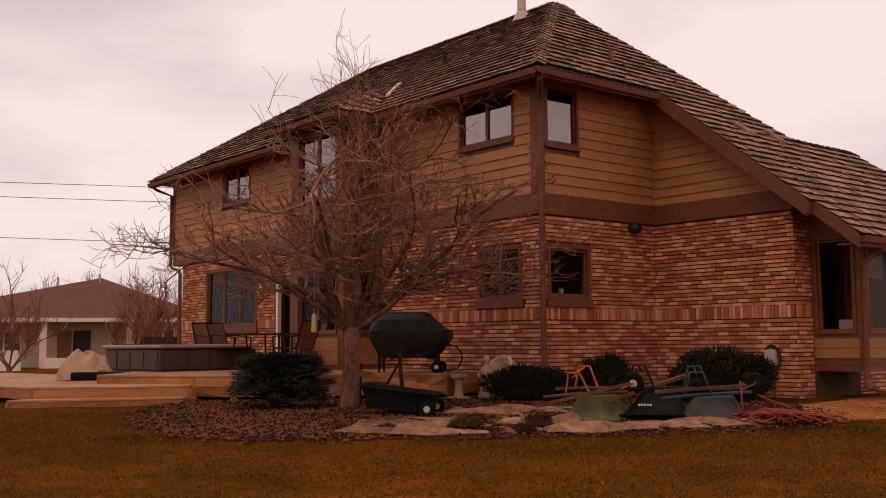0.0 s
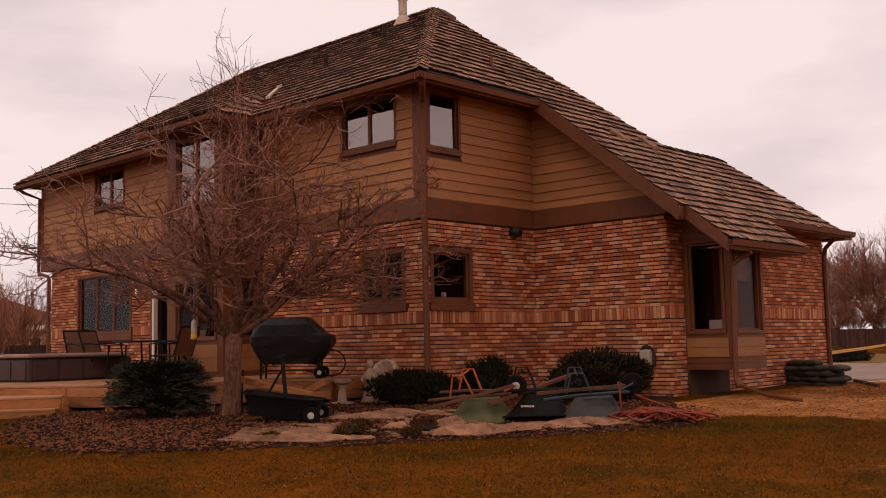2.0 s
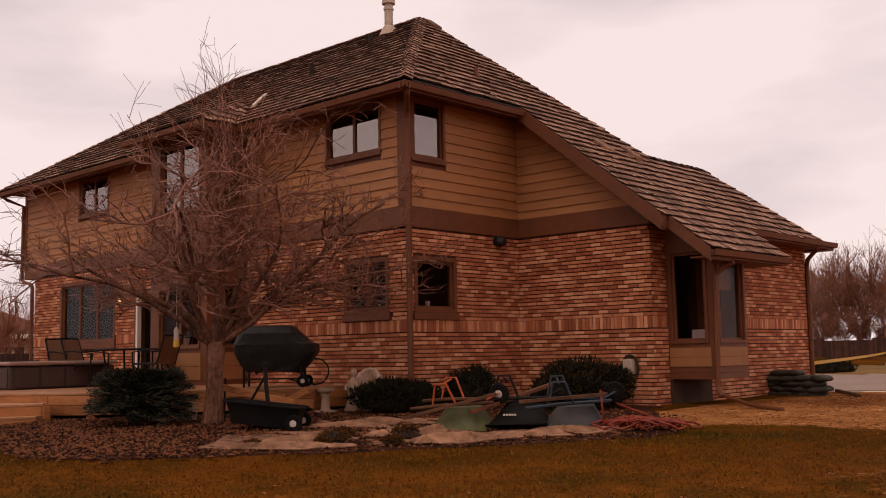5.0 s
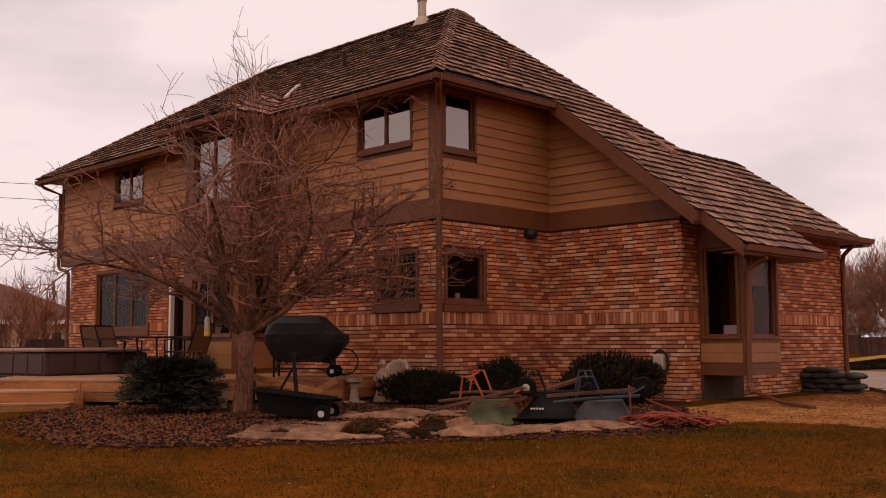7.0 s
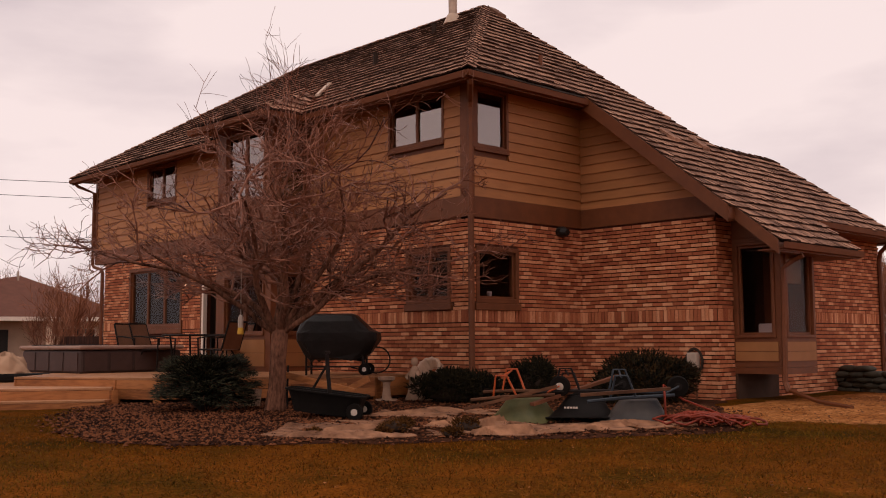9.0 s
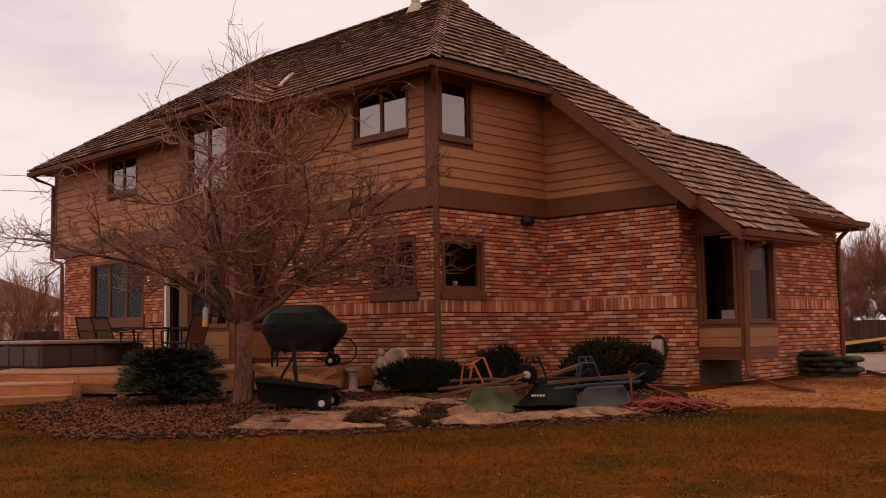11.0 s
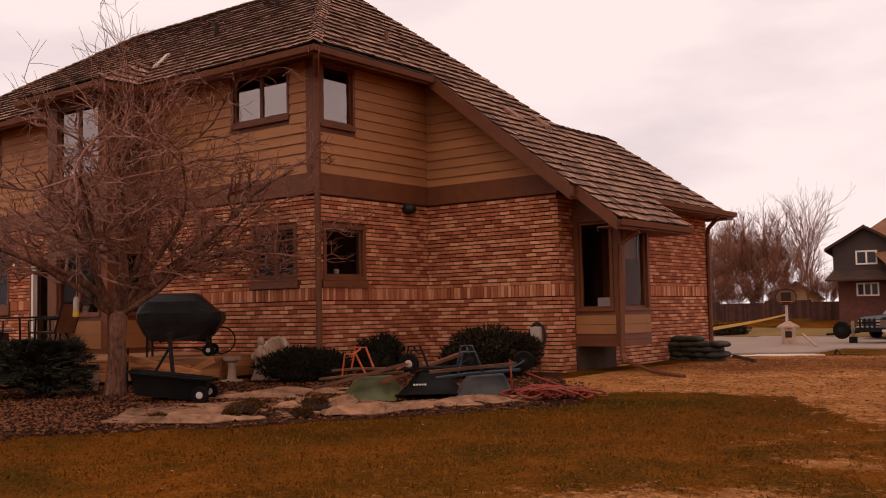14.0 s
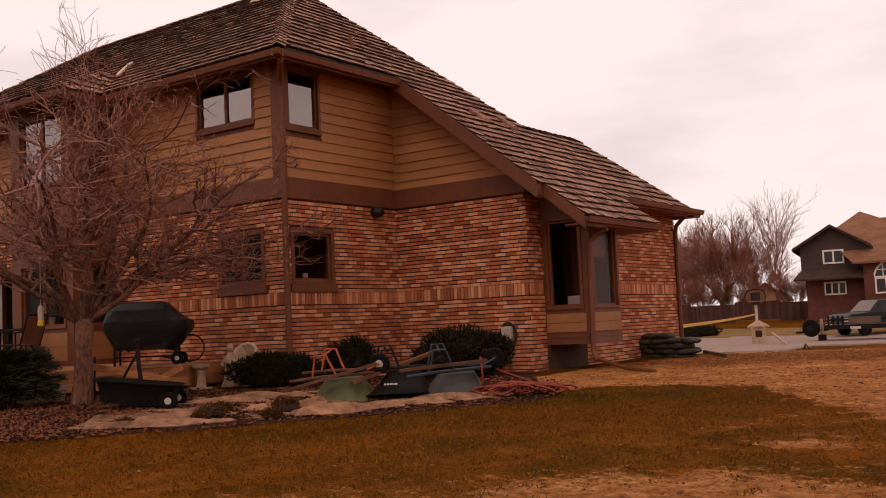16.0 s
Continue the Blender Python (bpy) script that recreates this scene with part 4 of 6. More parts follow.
def wobble_curve(p0, d, length, n, bend, r, lift=0.0, low=-1.0):
    pts = [Vector(p0)]
    d = Vector(d).normalized()
    for i in range(n):
        d = (d + Vector((r.uniform(-bend, bend), r.uniform(-bend, bend), r.uniform(-bend, bend) + lift))).normalized()
        d.z = max(d.z, low)
        pts.append(pts[-1] + d * (length / n))
    return pts, d


def side_dir(d, angle, r):
    a = d.orthogonal().normalized()
    a.rotate(Matrix.Rotation(r.uniform(0, 2 * math.pi), 3, d))
    return (d * math.cos(angle) + a * math.sin(angle)).normalized()


def twigs(b, p, d, length, rad, depth, r, rules):
    """A branch that forks on until it ends in twigs."""
    n = 4 if depth > 1 else 3
    pts, dd = wobble_curve(p, d, length, n, rules["bend"], r, rules["lift"])
    tube(b, pts, [max(rules.get("thin", 0.0038), rad * (1 - 0.5 * i / n)) for i in range(n + 1)], 5 if depth > 2 else 3, False)
    if depth <= 0:
        return
    kids = rules["kids"][depth]
    for k in range(kids):
        f = r.uniform(0.22, 1.0)
        i = min(n - 1, int(f * n))
        q = pts[i].lerp(pts[i + 1], f * n - i)
        nd = side_dir((pts[i + 1] - pts[i]).normalized(), radians(r.uniform(25, 68)), r)
        nd = (nd + Vector((0, 0, rules["up"]))).normalized()
        lim = rules.get("floor")
        if lim is not None and q.z + nd.z * length * 0.6 < lim:
            nd.z = abs(nd.z) * 0.4
            nd.normalize()
        twigs(b, q, nd, length * r.uniform(0.42, 0.68), rad * 0.6, depth - 1, r, rules)


# ---- bare ornamental tree in the gravel bed ----
def crab_tree(x, y):
    z = ground_z(x, y)
    t = thing("tree", "bare spreading crabapple tree with a dense tangle of twigs", "tree", (x, y, z))
    r = random.Random(23)
    tb = Build()
    path = [(0, 0, -0.1), (0.0, 0, 0.05), (0.02, 0.01, 0.35), (0.03, 0.02, 0.75), (0.05, 0.02, 1.05), (0.05, 0.02, 1.28)]
    tube(tb, path, [0.2, 0.15, 0.125, 0.115, 0.118, 0.085], 14)
    for v in tb.v:
        k = 1 + 0.12 * noise.noise((v.x * 9, v.y * 9, v.z * 3.5))
        v.x, v.y = v.x * k, v.y * k
    part("trunk", tb, M_BARK, t, "rough furrowed trunk", smooth=True)
    R, U = Vector((0.7, 0.72, 0)), Vector((0, 0, 1))
    Fw = Vector((-0.72, 0.7, 0))
    limbs = [(-0.95, 0.2, 0.5, 2.8, 0.072), (0.95, 0.2, 0.48, 3.3, 0.085), (-0.6, -0.7, 0.75, 2.5, 0.072), (0.55, 0.75, 0.8, 2.5, 0.072), (-0.35, 0.3, 1.2, 2.6, 0.072), (0.4, -0.6, 1.0, 2.4, 0.072), (0.95, -0.3, 0.72, 2.9, 0.058), (-0.95, -0.2, 0.72, 2.6, 0.058), (-0.5, 0.75, 0.85, 2.4, 0.062), (0.75, 0.0, 0.95, 2.9, 0.06), (0.5, 0.35, 1.25, 2.8, 0.055)]
    rules = dict(bend=0.4, lift=0.0, up=0.04, kids={4: 5, 3: 5, 2: 4, 1: 3}, floor=2.05, thin=0.0034)
    for a, f, u, ln, rad in limbs:
        d = (R * a + Fw * f + U * u).normalized()
        pts, dd = wobble_curve((0.05, 0.02, 1.08), d, ln, 9, 0.27, r, -0.02, 0.12)
        lb = Build()
        tube(lb, pts, [rad * (0.8 - 0.6 * i / 9) for i in range(10)], 8)
        limb = part("limb", lb, M_BARK, t, "crooked bare limb", smooth=True)
        tw = Build()
        for k in range(8):
            fpos = r.uniform(0.22, 1.0)
            i = min(8, int(fpos * 9))
            q = pts[i].lerp(pts[i + 1], fpos * 9 - i)
            nd = side_dir((pts[i + 1] - pts[i]).normalized(), radians(r.uniform(30, 80)), r)
            nd.z *= 0.7
            nd.normalize()
            if q.z + nd.z * 0.8 < 1.8:
                nd.z = abs(nd.z) * 0.5
                nd.normalize()
            twigs(tw, q, nd, r.uniform(0.75, 1.25), rad * 0.27, 3, r, rules)
        part("twig_growth", tw, M_TWIG, limb, "fine reddish twigs", "stuff")
    sh = Build()
    for k in range(15):
        a = r.uniform(-0.95, 0.5)
        p0 = R * (a + 0.05) + Fw * r.uniform(-0.6, 0.6) + U * r.uniform(3.1, 3.6)
        d = (R * (a + 0.1) * 0.5 + U * 1.0 + Fw * r.uniform(-0.3, 0.3)).normalized()
        twigs(sh, p0, d, r.uniform(0.9, 1.4), 0.009, 2, r, dict(bend=0.2, lift=-0.02, up=0.12, kids={2: 5, 1: 3}, thin=0.003))
    part("shoot_growth", sh, M_TWIG, t, "long arching shoots", "stuff")


crab_tree(-0.6, -3.25)


def bush(name, label, x, y, rx, ry, h, n, m1, seed, rot=0.0, leaf=0.07, lumps=9, flat=0.0, m2=None):
    z = ground_z(x, y)
    t = thing(name, label, "shrub", (x, y, z))
    r = random.Random(seed)
    sb = Build()
    for k in range(7):
        a = r.uniform(0, 6.28)
        tube(sb, [(0.1 * math.cos(a), 0.1 * math.sin(a), -0.05), (0.45 * rx * math.cos(a), 0.45 * ry * math.sin(a), 0.6 * h)], [0.03, 0.012], 5)
    part("stem", sb, M_BARK, t)
    L_ = []
    for k in range(lumps):
        a = 2 * math.pi * k / lumps + r.uniform(-0.3, 0.3)
        e = r.uniform(0.25, 0.62)
        L_.append((e * rx * math.cos(a), e * ry * math.sin(a), h * r.uniform(0.32, 0.72), r.uniform(0.36, 0.5)))
    L_.append((0, 0, h * 0.62, 0.5))
    for mi, (mm, cnt) in enumerate(((m1, n), (m2, n // 3)) if m2 else ((m1, n),)):
        b = Build()
        for i in range(cnt):
            cx, cy, cz, s = r.choice(L_)
            v = Vector((r.gauss(0, 1), r.gauss(0, 1), r.gauss(0, 1))).normalized()
            rr = s * (r.uniform(0.55, 1.08) if mi == 0 else r.uniform(0.95, 1.15))
            p = Vector((cx + v.x * rr * rx, cy + v.y * rr * ry, cz + v.z * rr * h * 0.8))
            if p.z < 0.02:
                p.z = r.uniform(0.02, 0.12)
            d = (v + Vector((r.uniform(-0.6, 0.6), r.uniform(-0.6, 0.6), r.uniform(-0.2, 0.7) - flat))).normalized()
            sd = d.orthogonal().normalized()
            sd.rotate(Matrix.Rotation(r.uniform(0, 6.28), 3, d))
            ln, wd = leaf * r.uniform(0.7, 1.5), leaf * 0.22
            for q in range(3):
                sdr = sd.copy()
                sdr.rotate(Matrix.Rotation(2.1 * q, 3, d))
                o = p + d * (ln * 0.25 * q)
                tip = o + (d + sdr * 0.5).normalized() * ln
                b.add([o - sdr.cross(d) * wd, o + sdr.cross(d) * wd, tip], [(0, 1, 2)])
        part("foliage", b, mm, t, "dense dark evergreen needles", "stuff")
    # added black core: stands in for the shade between the needles
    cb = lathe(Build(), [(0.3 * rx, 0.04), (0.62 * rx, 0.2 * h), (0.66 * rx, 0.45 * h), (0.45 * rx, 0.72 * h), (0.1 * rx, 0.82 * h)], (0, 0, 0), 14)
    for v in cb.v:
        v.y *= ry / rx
    part("inner_growth", cb, M_FELT, t, "dark core in place of the shade within the growth", smooth=True)
    t.rotation_euler = (0, 0, rot)


CAMROT = radians(45)


def juniper(x, y, w, d, h):
    """Tiers of flat feathery sprays that droop at their tips."""
    r = random.Random(5)
    t = thing("juniper", "spreading blue-green juniper in layered sprays beside the deck", "shrub", (x, y, ground_z(x, y)))
    stem, leaf, tip = Build(), Build(), Build()
    for k in range(190):
        a = r.uniform(0, 2 * math.pi)
        f = math.sqrt(r.uniform(0.02, 1.0))
        z0 = h * (0.06 + 0.86 * r.random() ** 0.8)
        reach = math.sqrt(max(0.05, 1 - (max(0.0, z0 / h - 0.4) / 0.68) ** 2)) * (0.7 + 0.3 * f)
        end = Vector((w * reach * math.cos(a), d * reach * math.sin(a), z0 * 0.9 + 0.03))
        root = Vector((0.12 * math.cos(a), 0.1 * math.sin(a), z0 * 0.45))
        mid = root.lerp(end, 0.6) + Vector((0, 0, 0.1))
        pts = [root, root.lerp(mid, 0.6) + Vector((0, 0, 0.03)), mid, end]
        tube(stem, pts, [0.014, 0.011, 0.007, 0.003], 4)
        axis = (end - mid).normalized()
        flat = axis.cross(Vector((0, 0, 1))).normalized()
        nrm = flat.cross(axis)
        for q in range(95):
            g = r.uniform(0.25, 1.05)
            base = pts[1].lerp(mid, (g - 0.25) / 0.4) if g < 0.65 else mid.lerp(end, (g - 0.65) / 0.35)
            spread = 0.17 * (1.15 - g) + 0.05
            o = base + flat * r.uniform(-spread, spread) + nrm * r.gauss(0.0, 0.022)
            dd = (axis + flat * r.uniform(-0.9, 0.9) + nrm * r.uniform(-0.15, 0.5)).normalized()
            sd = dd.cross(nrm).normalized() * 0.011
            ln = r.uniform(0.04, 0.085)
            tgt = tip if g > 0.8 and r.random() < 0.5 else leaf
            tgt.add([o - sd, o + sd, o + dd * ln + nrm * 0.006, o + nrm * 0.01], [(0, 1, 2), (1, 3, 2), (3, 0, 2)])
    part("stem", stem, M_BARK, t)
    part("foliage", leaf, M_JUNIPER, t, "layered dark blue-green sprays", "stuff")
    part("tip_foliage", tip, M_JUNTIP, t, "paler blue-green spray tips", "stuff")
    # black solid added inside, so gaps between sprays look shaded
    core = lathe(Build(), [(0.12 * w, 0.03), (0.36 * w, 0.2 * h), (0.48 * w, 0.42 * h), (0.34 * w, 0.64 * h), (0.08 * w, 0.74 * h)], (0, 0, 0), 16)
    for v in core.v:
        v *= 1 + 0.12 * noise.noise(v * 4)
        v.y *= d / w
    part("inner_growth", core, M_FELT, t, "dark core in place of the shade within the growth", smooth=True)
    t.rotation_euler = (0, 0, CAMROT)


juniper(-1.45, -3.85, 0.76, 0.62, 0.92)
bush("yew", "low dark yew at the brick corner", 0.05, -0.27, 0.8, 0.5, 0.5, 7000, M_YEW, 6, CAMROT, 0.05, 11)
bush("yew", "rounded dark yew against the brick wall", 0.62, 0.75, 0.52, 0.42, 0.66, 5000, M_YEW, 7, CAMROT, 0.045, 10)
bush("yew", "small dark shrub against the brick wall", 1.5, 1.55, 0.34, 0.32, 0.5, 1500, M_YEW, 8, CAMROT, 0.06, 6)
bush("yew", "browned dark yew beside the utility meter", 2.36, 1.4, 0.84, 0.55, 0.74, 9500, M_YEW, 9, CAMROT, 0.055, 12, -0.3, M_YEWTIP)

# ---- gravel bed ----
BEDP = [(-3.5, -4.5), (-2.6, -5.15), (-1.5, -5.9), (-0.2, -6.45), (1.0, -6.6), (1.9, -6.1), (2.35, -5.4), (3.3, -4.25), (4.0, -3.1), (4.7, -2.1), (5.2, -0.9), (4.2, 0.6), (2.7, 2.75), (0.15, 2.7), (0.1, -0.1), (-2.0, -0.1)]


def inside(px, py, poly):
    c = False
    for (x0, y0), (x1, y1) in zip(poly, poly[1:] + poly[:1]):
        if (y0 > py) != (y1 > py) and px < (x1 - x0) * (py - y0) / (y1 - y0) + x0:
            c = not c
    return c


def relax_edge(b, lift, rounds=6):
    """Smooths the outline of a sheet and lays its edge on the ground."""
    cnt = collections.Counter()
    for f in b.f:
        for u, v in zip(f, f[1:] + f[:1]):
            cnt[(min(u, v), max(u, v))] += 1
    nb = collections.defaultdict(list)
    for (u, v), k in cnt.items():
        if k == 1:
            nb[u].append(v)
            nb[v].append(u)
    for _ in range(rounds):
        old = {k: b.v[k].copy() for k in nb}
        for k, ns in nb.items():
            m = sum((old[j] for j in ns), Vector()) / len(ns)
            b.v[k] = old[k].lerp(m, 0.6)
    for k in nb:
        b.v[k].z = ground_z(b.v[k].x, b.v[k].y) + lift


def gravel_bed():
    b = Build()
    step = 0.1
    grid = {}
    for i in range(-40, 60):
        for j in range(-72, 32):
            x, y = i * step, j * step
            w = 0.25 * noise.noise((x * 1.7, y * 1.7, 3.0))
            if inside(x + w, y + w, BEDP):
                for di, dj in ((0, 0), (1, 0), (1, 1), (0, 1)):
                    k = (i + di, j + dj)
                    if k not in grid:
                        grid[k] = len(b.v)
                        xx, yy = k[0] * step, k[1] * step
                        b.v.append(Vector((xx, yy, ground_z(xx, yy) + 0.018)))
                b.f.append((grid[(i, j)], grid[(i + 1, j)], grid[(i + 1, j + 1)], grid[(i, j + 1)]))
    relax_edge(b, 0.004)
    part("rock_bed", b, M_BED, None, "bed of reddish brown river gravel round the tree", "structure", smooth=True)
    r = random.Random(3)
    s = Build()
    octa = [(1, 0, 0), (0, 1, 0), (-1, 0, 0), (0, -1, 0), (0, 0, 1), (0, 0, -0.6)]
    of = [(0, 1, 4), (1, 2, 4), (2, 3, 4), (3, 0, 4), (1, 0, 5), (2, 1, 5), (3, 2, 5), (0, 3, 5)]
    n = 0
    while n < 15000:
        x, y = r.uniform(-3.6, 5.2), r.uniform(-6.7, 1.6)
        near = 1.0 if (x < 2.6 and y < -2.5) else 0.35
        j = 0.3
        if r.random() > near or not inside(x + r.uniform(-j, j), y + r.uniform(-j, j), BEDP):
            continue
        n += 1
        k = r.uniform(0.013, 0.03)
        a = r.uniform(0, 6.28)
        ca, sa = math.cos(a), math.sin(a)
        z = ground_z(x, y) + 0.02 + k * 0.3
        e1, e2, e3 = r.uniform(0.8, 1.5), r.uniform(0.7, 1.1), r.uniform(0.5, 0.9)
        s.add([Vector((x + k * (e1 * p[0] * ca - e2 * p[1] * sa), y + k * (e1 * p[0] * sa + e2 * p[1] * ca), z + k * e3 * p[2])) for p in octa], of)
    part("gravel", s, M_GRAVEL, None, "loose reddish brown river gravel", "stuff")


gravel_bed()


# ---- dry grass, clods and leaf litter ----
def lawn_blades():
    r = random.Random(8)
    b, g = Build(), Build()
    n = 0
    while n < 120000:
        D = 4.6 + 10.5 * r.random() ** 1.35
        yaw = radians(r.uniform(6, 80))
        x, y = EYE_XY[0] - D * math.sin(yaw), EYE_XY[1] + D * math.cos(yaw)
        n += 1
        if inside(x, y, BEDP) or dirt_amount(x, y) > 0.4 + 0.9 * noise.noise((x * 4.5, y * 4.5, 2)) + r.uniform(-0.2, 0.2):
            continue
        if x < -2.8 and y > -5.2:
            continue
        z = ground_z(x, y)
        h = r.uniform(0.012, 0.034)
        a = r.uniform(0, 6.28)
        w = 0.005
        lx, ly = r.uniform(-0.03, 0.03), r.uniform(-0.03, 0.03)
        green = noise.noise((x * 0.45, y * 0.45, 7.0)) + r.uniform(-0.4, 0.4) > 0.08
        (g if green else b).add([Vector((x + w * math.cos(a), y + w * math.sin(a), z)), Vector((x - w * math.cos(a), y - w * math.sin(a), z)), Vector((x + lx, y + ly, z + h))], [(0, 1, 2)])
    part("dry_grass", b, mat("dry_grass_blade", (0.09, 0.025, 0.002), 0.9, col2=(0.26, 0.084, 0.008), scale=2, rand=1.0, island=True, spec=0.1, cast=(1, 1, 1)), None, "short dry straw-coloured lawn grass", "stuff")
    part("green_grass", g, mat("green_grass_blade", (0.055, 0.028, 0.002), 0.9, col2=(0.16, 0.078, 0.007), scale=2, rand=1.0, island=True, spec=0.1, cast=(1, 1, 1)), None, "short dull green lawn grass", "stuff")


lawn_blades()


def litter():
    r = random.Random(12)
    b, c = Build(), Build()
    for i in range(26000):
        x, y = r.uniform(3.9, 13.5), r.uniform(-8, 12.0)
        d = dirt_amount(x, y)
        if d < 0.45 and r.random() > 0.008 + 0.15 * d:
            continue
        z = ground_z(x, y)
        k = r.uniform(0.005, 0.016) * (1.6 if d > 0.8 and r.random() < 0.1 else 1.0)
        a = r.uniform(0, 6.28)
        u, v = Vector((math.cos(a), math.sin(a), r.uniform(-0.2, 0.2))) * k, Vector((-math.sin(a), math.cos(a), r.uniform(-0.2, 0.3))) * k * r.uniform(0.4, 0.9)
        p = Vector((x, y, z + 0.012))
        q = [p - u, p - v, p + u, p + v]
        (b if r.random() < 0.6 else c).add(q + [w + Vector((0, 0, k * 0.4)) for w in q], BOXF)
    part("clod_scatter", b, mat("pale_clod", (0.2, 0.075, 0.028), 0.95, col2=(0.5, 0.24, 0.105), scale=9, rand=1, island=True), None, "loose clods and stones on the bare earth", "stuff")
    part("straw", c, mat("dark_clod", (0.07, 0.03, 0.014), 0.95, col2=(0.2, 0.095, 0.04), scale=9, rand=1, island=True), None, "dark clods and debris on the bare earth", "stuff")


litter()


# ---- cedar deck ----
def board_between(b, p, q, w, z0, z1):
    p, q = Vector((*p, 0)), Vector((*q, 0))
    d = (q - p).normalized()
    s = Vector((-d.y, d.x, 0)) * w
    vs = [p, q, q + s, p + s]
    return b.add([Vector((v.x, v.y, z0)) for v in vs] + [Vector((v.x, v.y, z1)) for v in vs], BOXF)


def platform(name, label, poly, z, drop, nb, base):
    t = thing(name, label, "deck")
    top = Build()
    k = len(poly)
    top.add([Vector((x, y, z - 0.035)) for x, y in poly] + [Vector((x, y, z)) for x, y in poly], [tuple(reversed(range(k))), tuple(range(k, 2 * k))] + [(i, (i + 1) % k, k + (i + 1) % k, k + i) for i in range(k)])
    part("deck_top", top, M_DECKTOP, t, "pale cedar deck boards", bevel=0.006)
    for (p, q) in zip(poly, poly[1:] + poly[:1]):
        h = drop / nb
        for i in range(nb):
            part("fascia_board", board_between(Build(), p, q, 0.035, z - 0.04 - (i + 1) * h + 0.006, z - 0.04 - i * h), M_DECK, t, bevel=0.005)
    for x, y in poly:
        part("post", add_box(Build(), x - 0.05 if x > -5 else x, x + 0.04, y + 0.0, y + 0.09, base, z - 0.04), M_DECK, t)
    return t


platform("upper_deck", "cedar deck with orange-stained fascia along the house", [(-5.11, -5.16), (-3.62, -4.19), (-2.95, -3.85), (-1.2, -0.95), (-1.2, -0.06), (-10.2, -0.06), (-10.2, -3.7), (-6.2, -4.2)], 0.46, 0.3, 2, -0.1)
platform("lower_deck", "low cedar platform in front of the deck", [(-13.5, -7.85), (-4.46, -6.45), (-3.28, -4.39), (-3.6, -4.22), (-5.13, -5.2), (-6.22, -4.24), (-10.2, -3.74), (-13.5, -4.0)], 0.32, 0.15, 1, -0.15)
platform("deck_step", "long cedar step at the foot of the platform", [(-4.25, -6.82), (-3.14, -4.56), (-3.26, -4.41), (-4.44, -6.48)], 0.15, 0.15, 1, -0.15)


def hot_tub():
    t = thing("hot_tub", "covered grey hot tub with a dark folding lid on the deck", "hot tub", (-7.15, -2.75, 0.45), "")
    b = Build()
    add_box(b, -1.05, 1.05, -1.05, 1.05, 0, 0.42)
    part("cabinet", b, mat("grey_spa_panel", (0.05, 0.032, 0.032), 0.6, var=0.15, scale=3), t, bevel=0.05)
    for i in range(4):
        for a in (0, 1):
            bb = Build()
            add_box(bb, -1.0 + 0.5 * i + 0.03, -1.0 + 0.5 * i + 0.47, -1.065, -1.045, 0.05, 0.38)
            p = part("side_panel", bb, mat("spa_side", (0.065, 0.04, 0.04), 0.6, var=0.15) if not i and not a else bpy.data.materials["spa_side"], t)
            if a:
                p.rotation_euler = (0, 0, radians(90))
    for s in (-1, 1):
        bb = Build()
        add_box(bb, 0.01 if s > 0 else -1.09, 1.09 if s > 0 else -0.01, -1.09, 1.09, 0.43, 0.50)
        part("lid", bb, mat("spa_lid", (0.30, 0.215, 0.2), 0.6, var=0.12) if s < 0 else bpy.data.materials["spa_lid"], t, "padded lid half", bevel=0.03)
    part("lid_lifter", tube(Build(), [(-1.12, -0.9, 0.15), (-1.14, -0.8, 0.5), (-1.12, 0.8, 0.5), (-1.12, 0.9, 0.15)], 0.02, 6), M_DMETAL, t)
    t.rotation_euler = (0, 0, radians(6))


hot_tub()


def patio_chair():
    t = thing("patio_chair", "dark metal patio chair with a brown sling seat", "chair", group="chairs round the patio table")
    part("seat", Build().add([Vector(p) for p in ((-0.24, -0.25, 0.42), (0.24, -0.25, 0.42), (0.24, 0.22, 0.40), (-0.24, 0.22, 0.40), (-0.24, -0.25, 0.435), (0.24, -0.25, 0.435), (0.24, 0.22, 0.415), (-0.24, 0.22, 0.415))], BOXF), M_MESH, t)
    part("backrest", Build().add([Vector(p) for p in ((-0.24, 0.22, 0.42), (0.24, 0.22, 0.42), (0.24, 0.24, 0.42), (-0.24, 0.24, 0.42), (-0.24, 0.36, 0.88), (0.24, 0.36, 0.88), (0.24, 0.38, 0.88), (-0.24, 0.38, 0.88))], BOXF), M_MESH, t)
    for s in (-1, 1):
        part("back_frame", tube(Build(), [(s * 0.26, -0.27, 0.42), (s * 0.26, 0.22, 0.41), (s * 0.26, 0.38, 0.9)], 0.017, 6), M_DMETAL, t)
        part("armrest", tube(Build(), [(s * 0.27, -0.25, 0.02), (s * 0.28, -0.27, 0.62), (s * 0.29, 0.1, 0.66), (s * 0.27, 0.3, 0.66)], 0.016, 6), M_DMETAL, t)
        part("leg", tube(Build(), [(s * 0.26, 0.05, 0.4), (s * 0.27, 0.34, 0.0)], 0.016, 6), M_DMETAL, t)
    part("top_rail", tube(Build(), [(-0.26, 0.38, 0.9), (0.26, 0.38, 0.9)], 0.017, 6), M_DMETAL, t)
    return t


ch = patio_chair()
ch.matrix_basis = pose(-4.4, -1.85, 0.455, 0, 0, 292)
copy_thing(ch, pose(-6.15, -2.2, 0.455, 0, 0, 118))
copy_thing(ch, pose(-6.5, -2.35, 0.455, 0, 0, 100))
copy_thing(ch, pose(-5.5, -0.95, 0.455, 0, 0, 0))
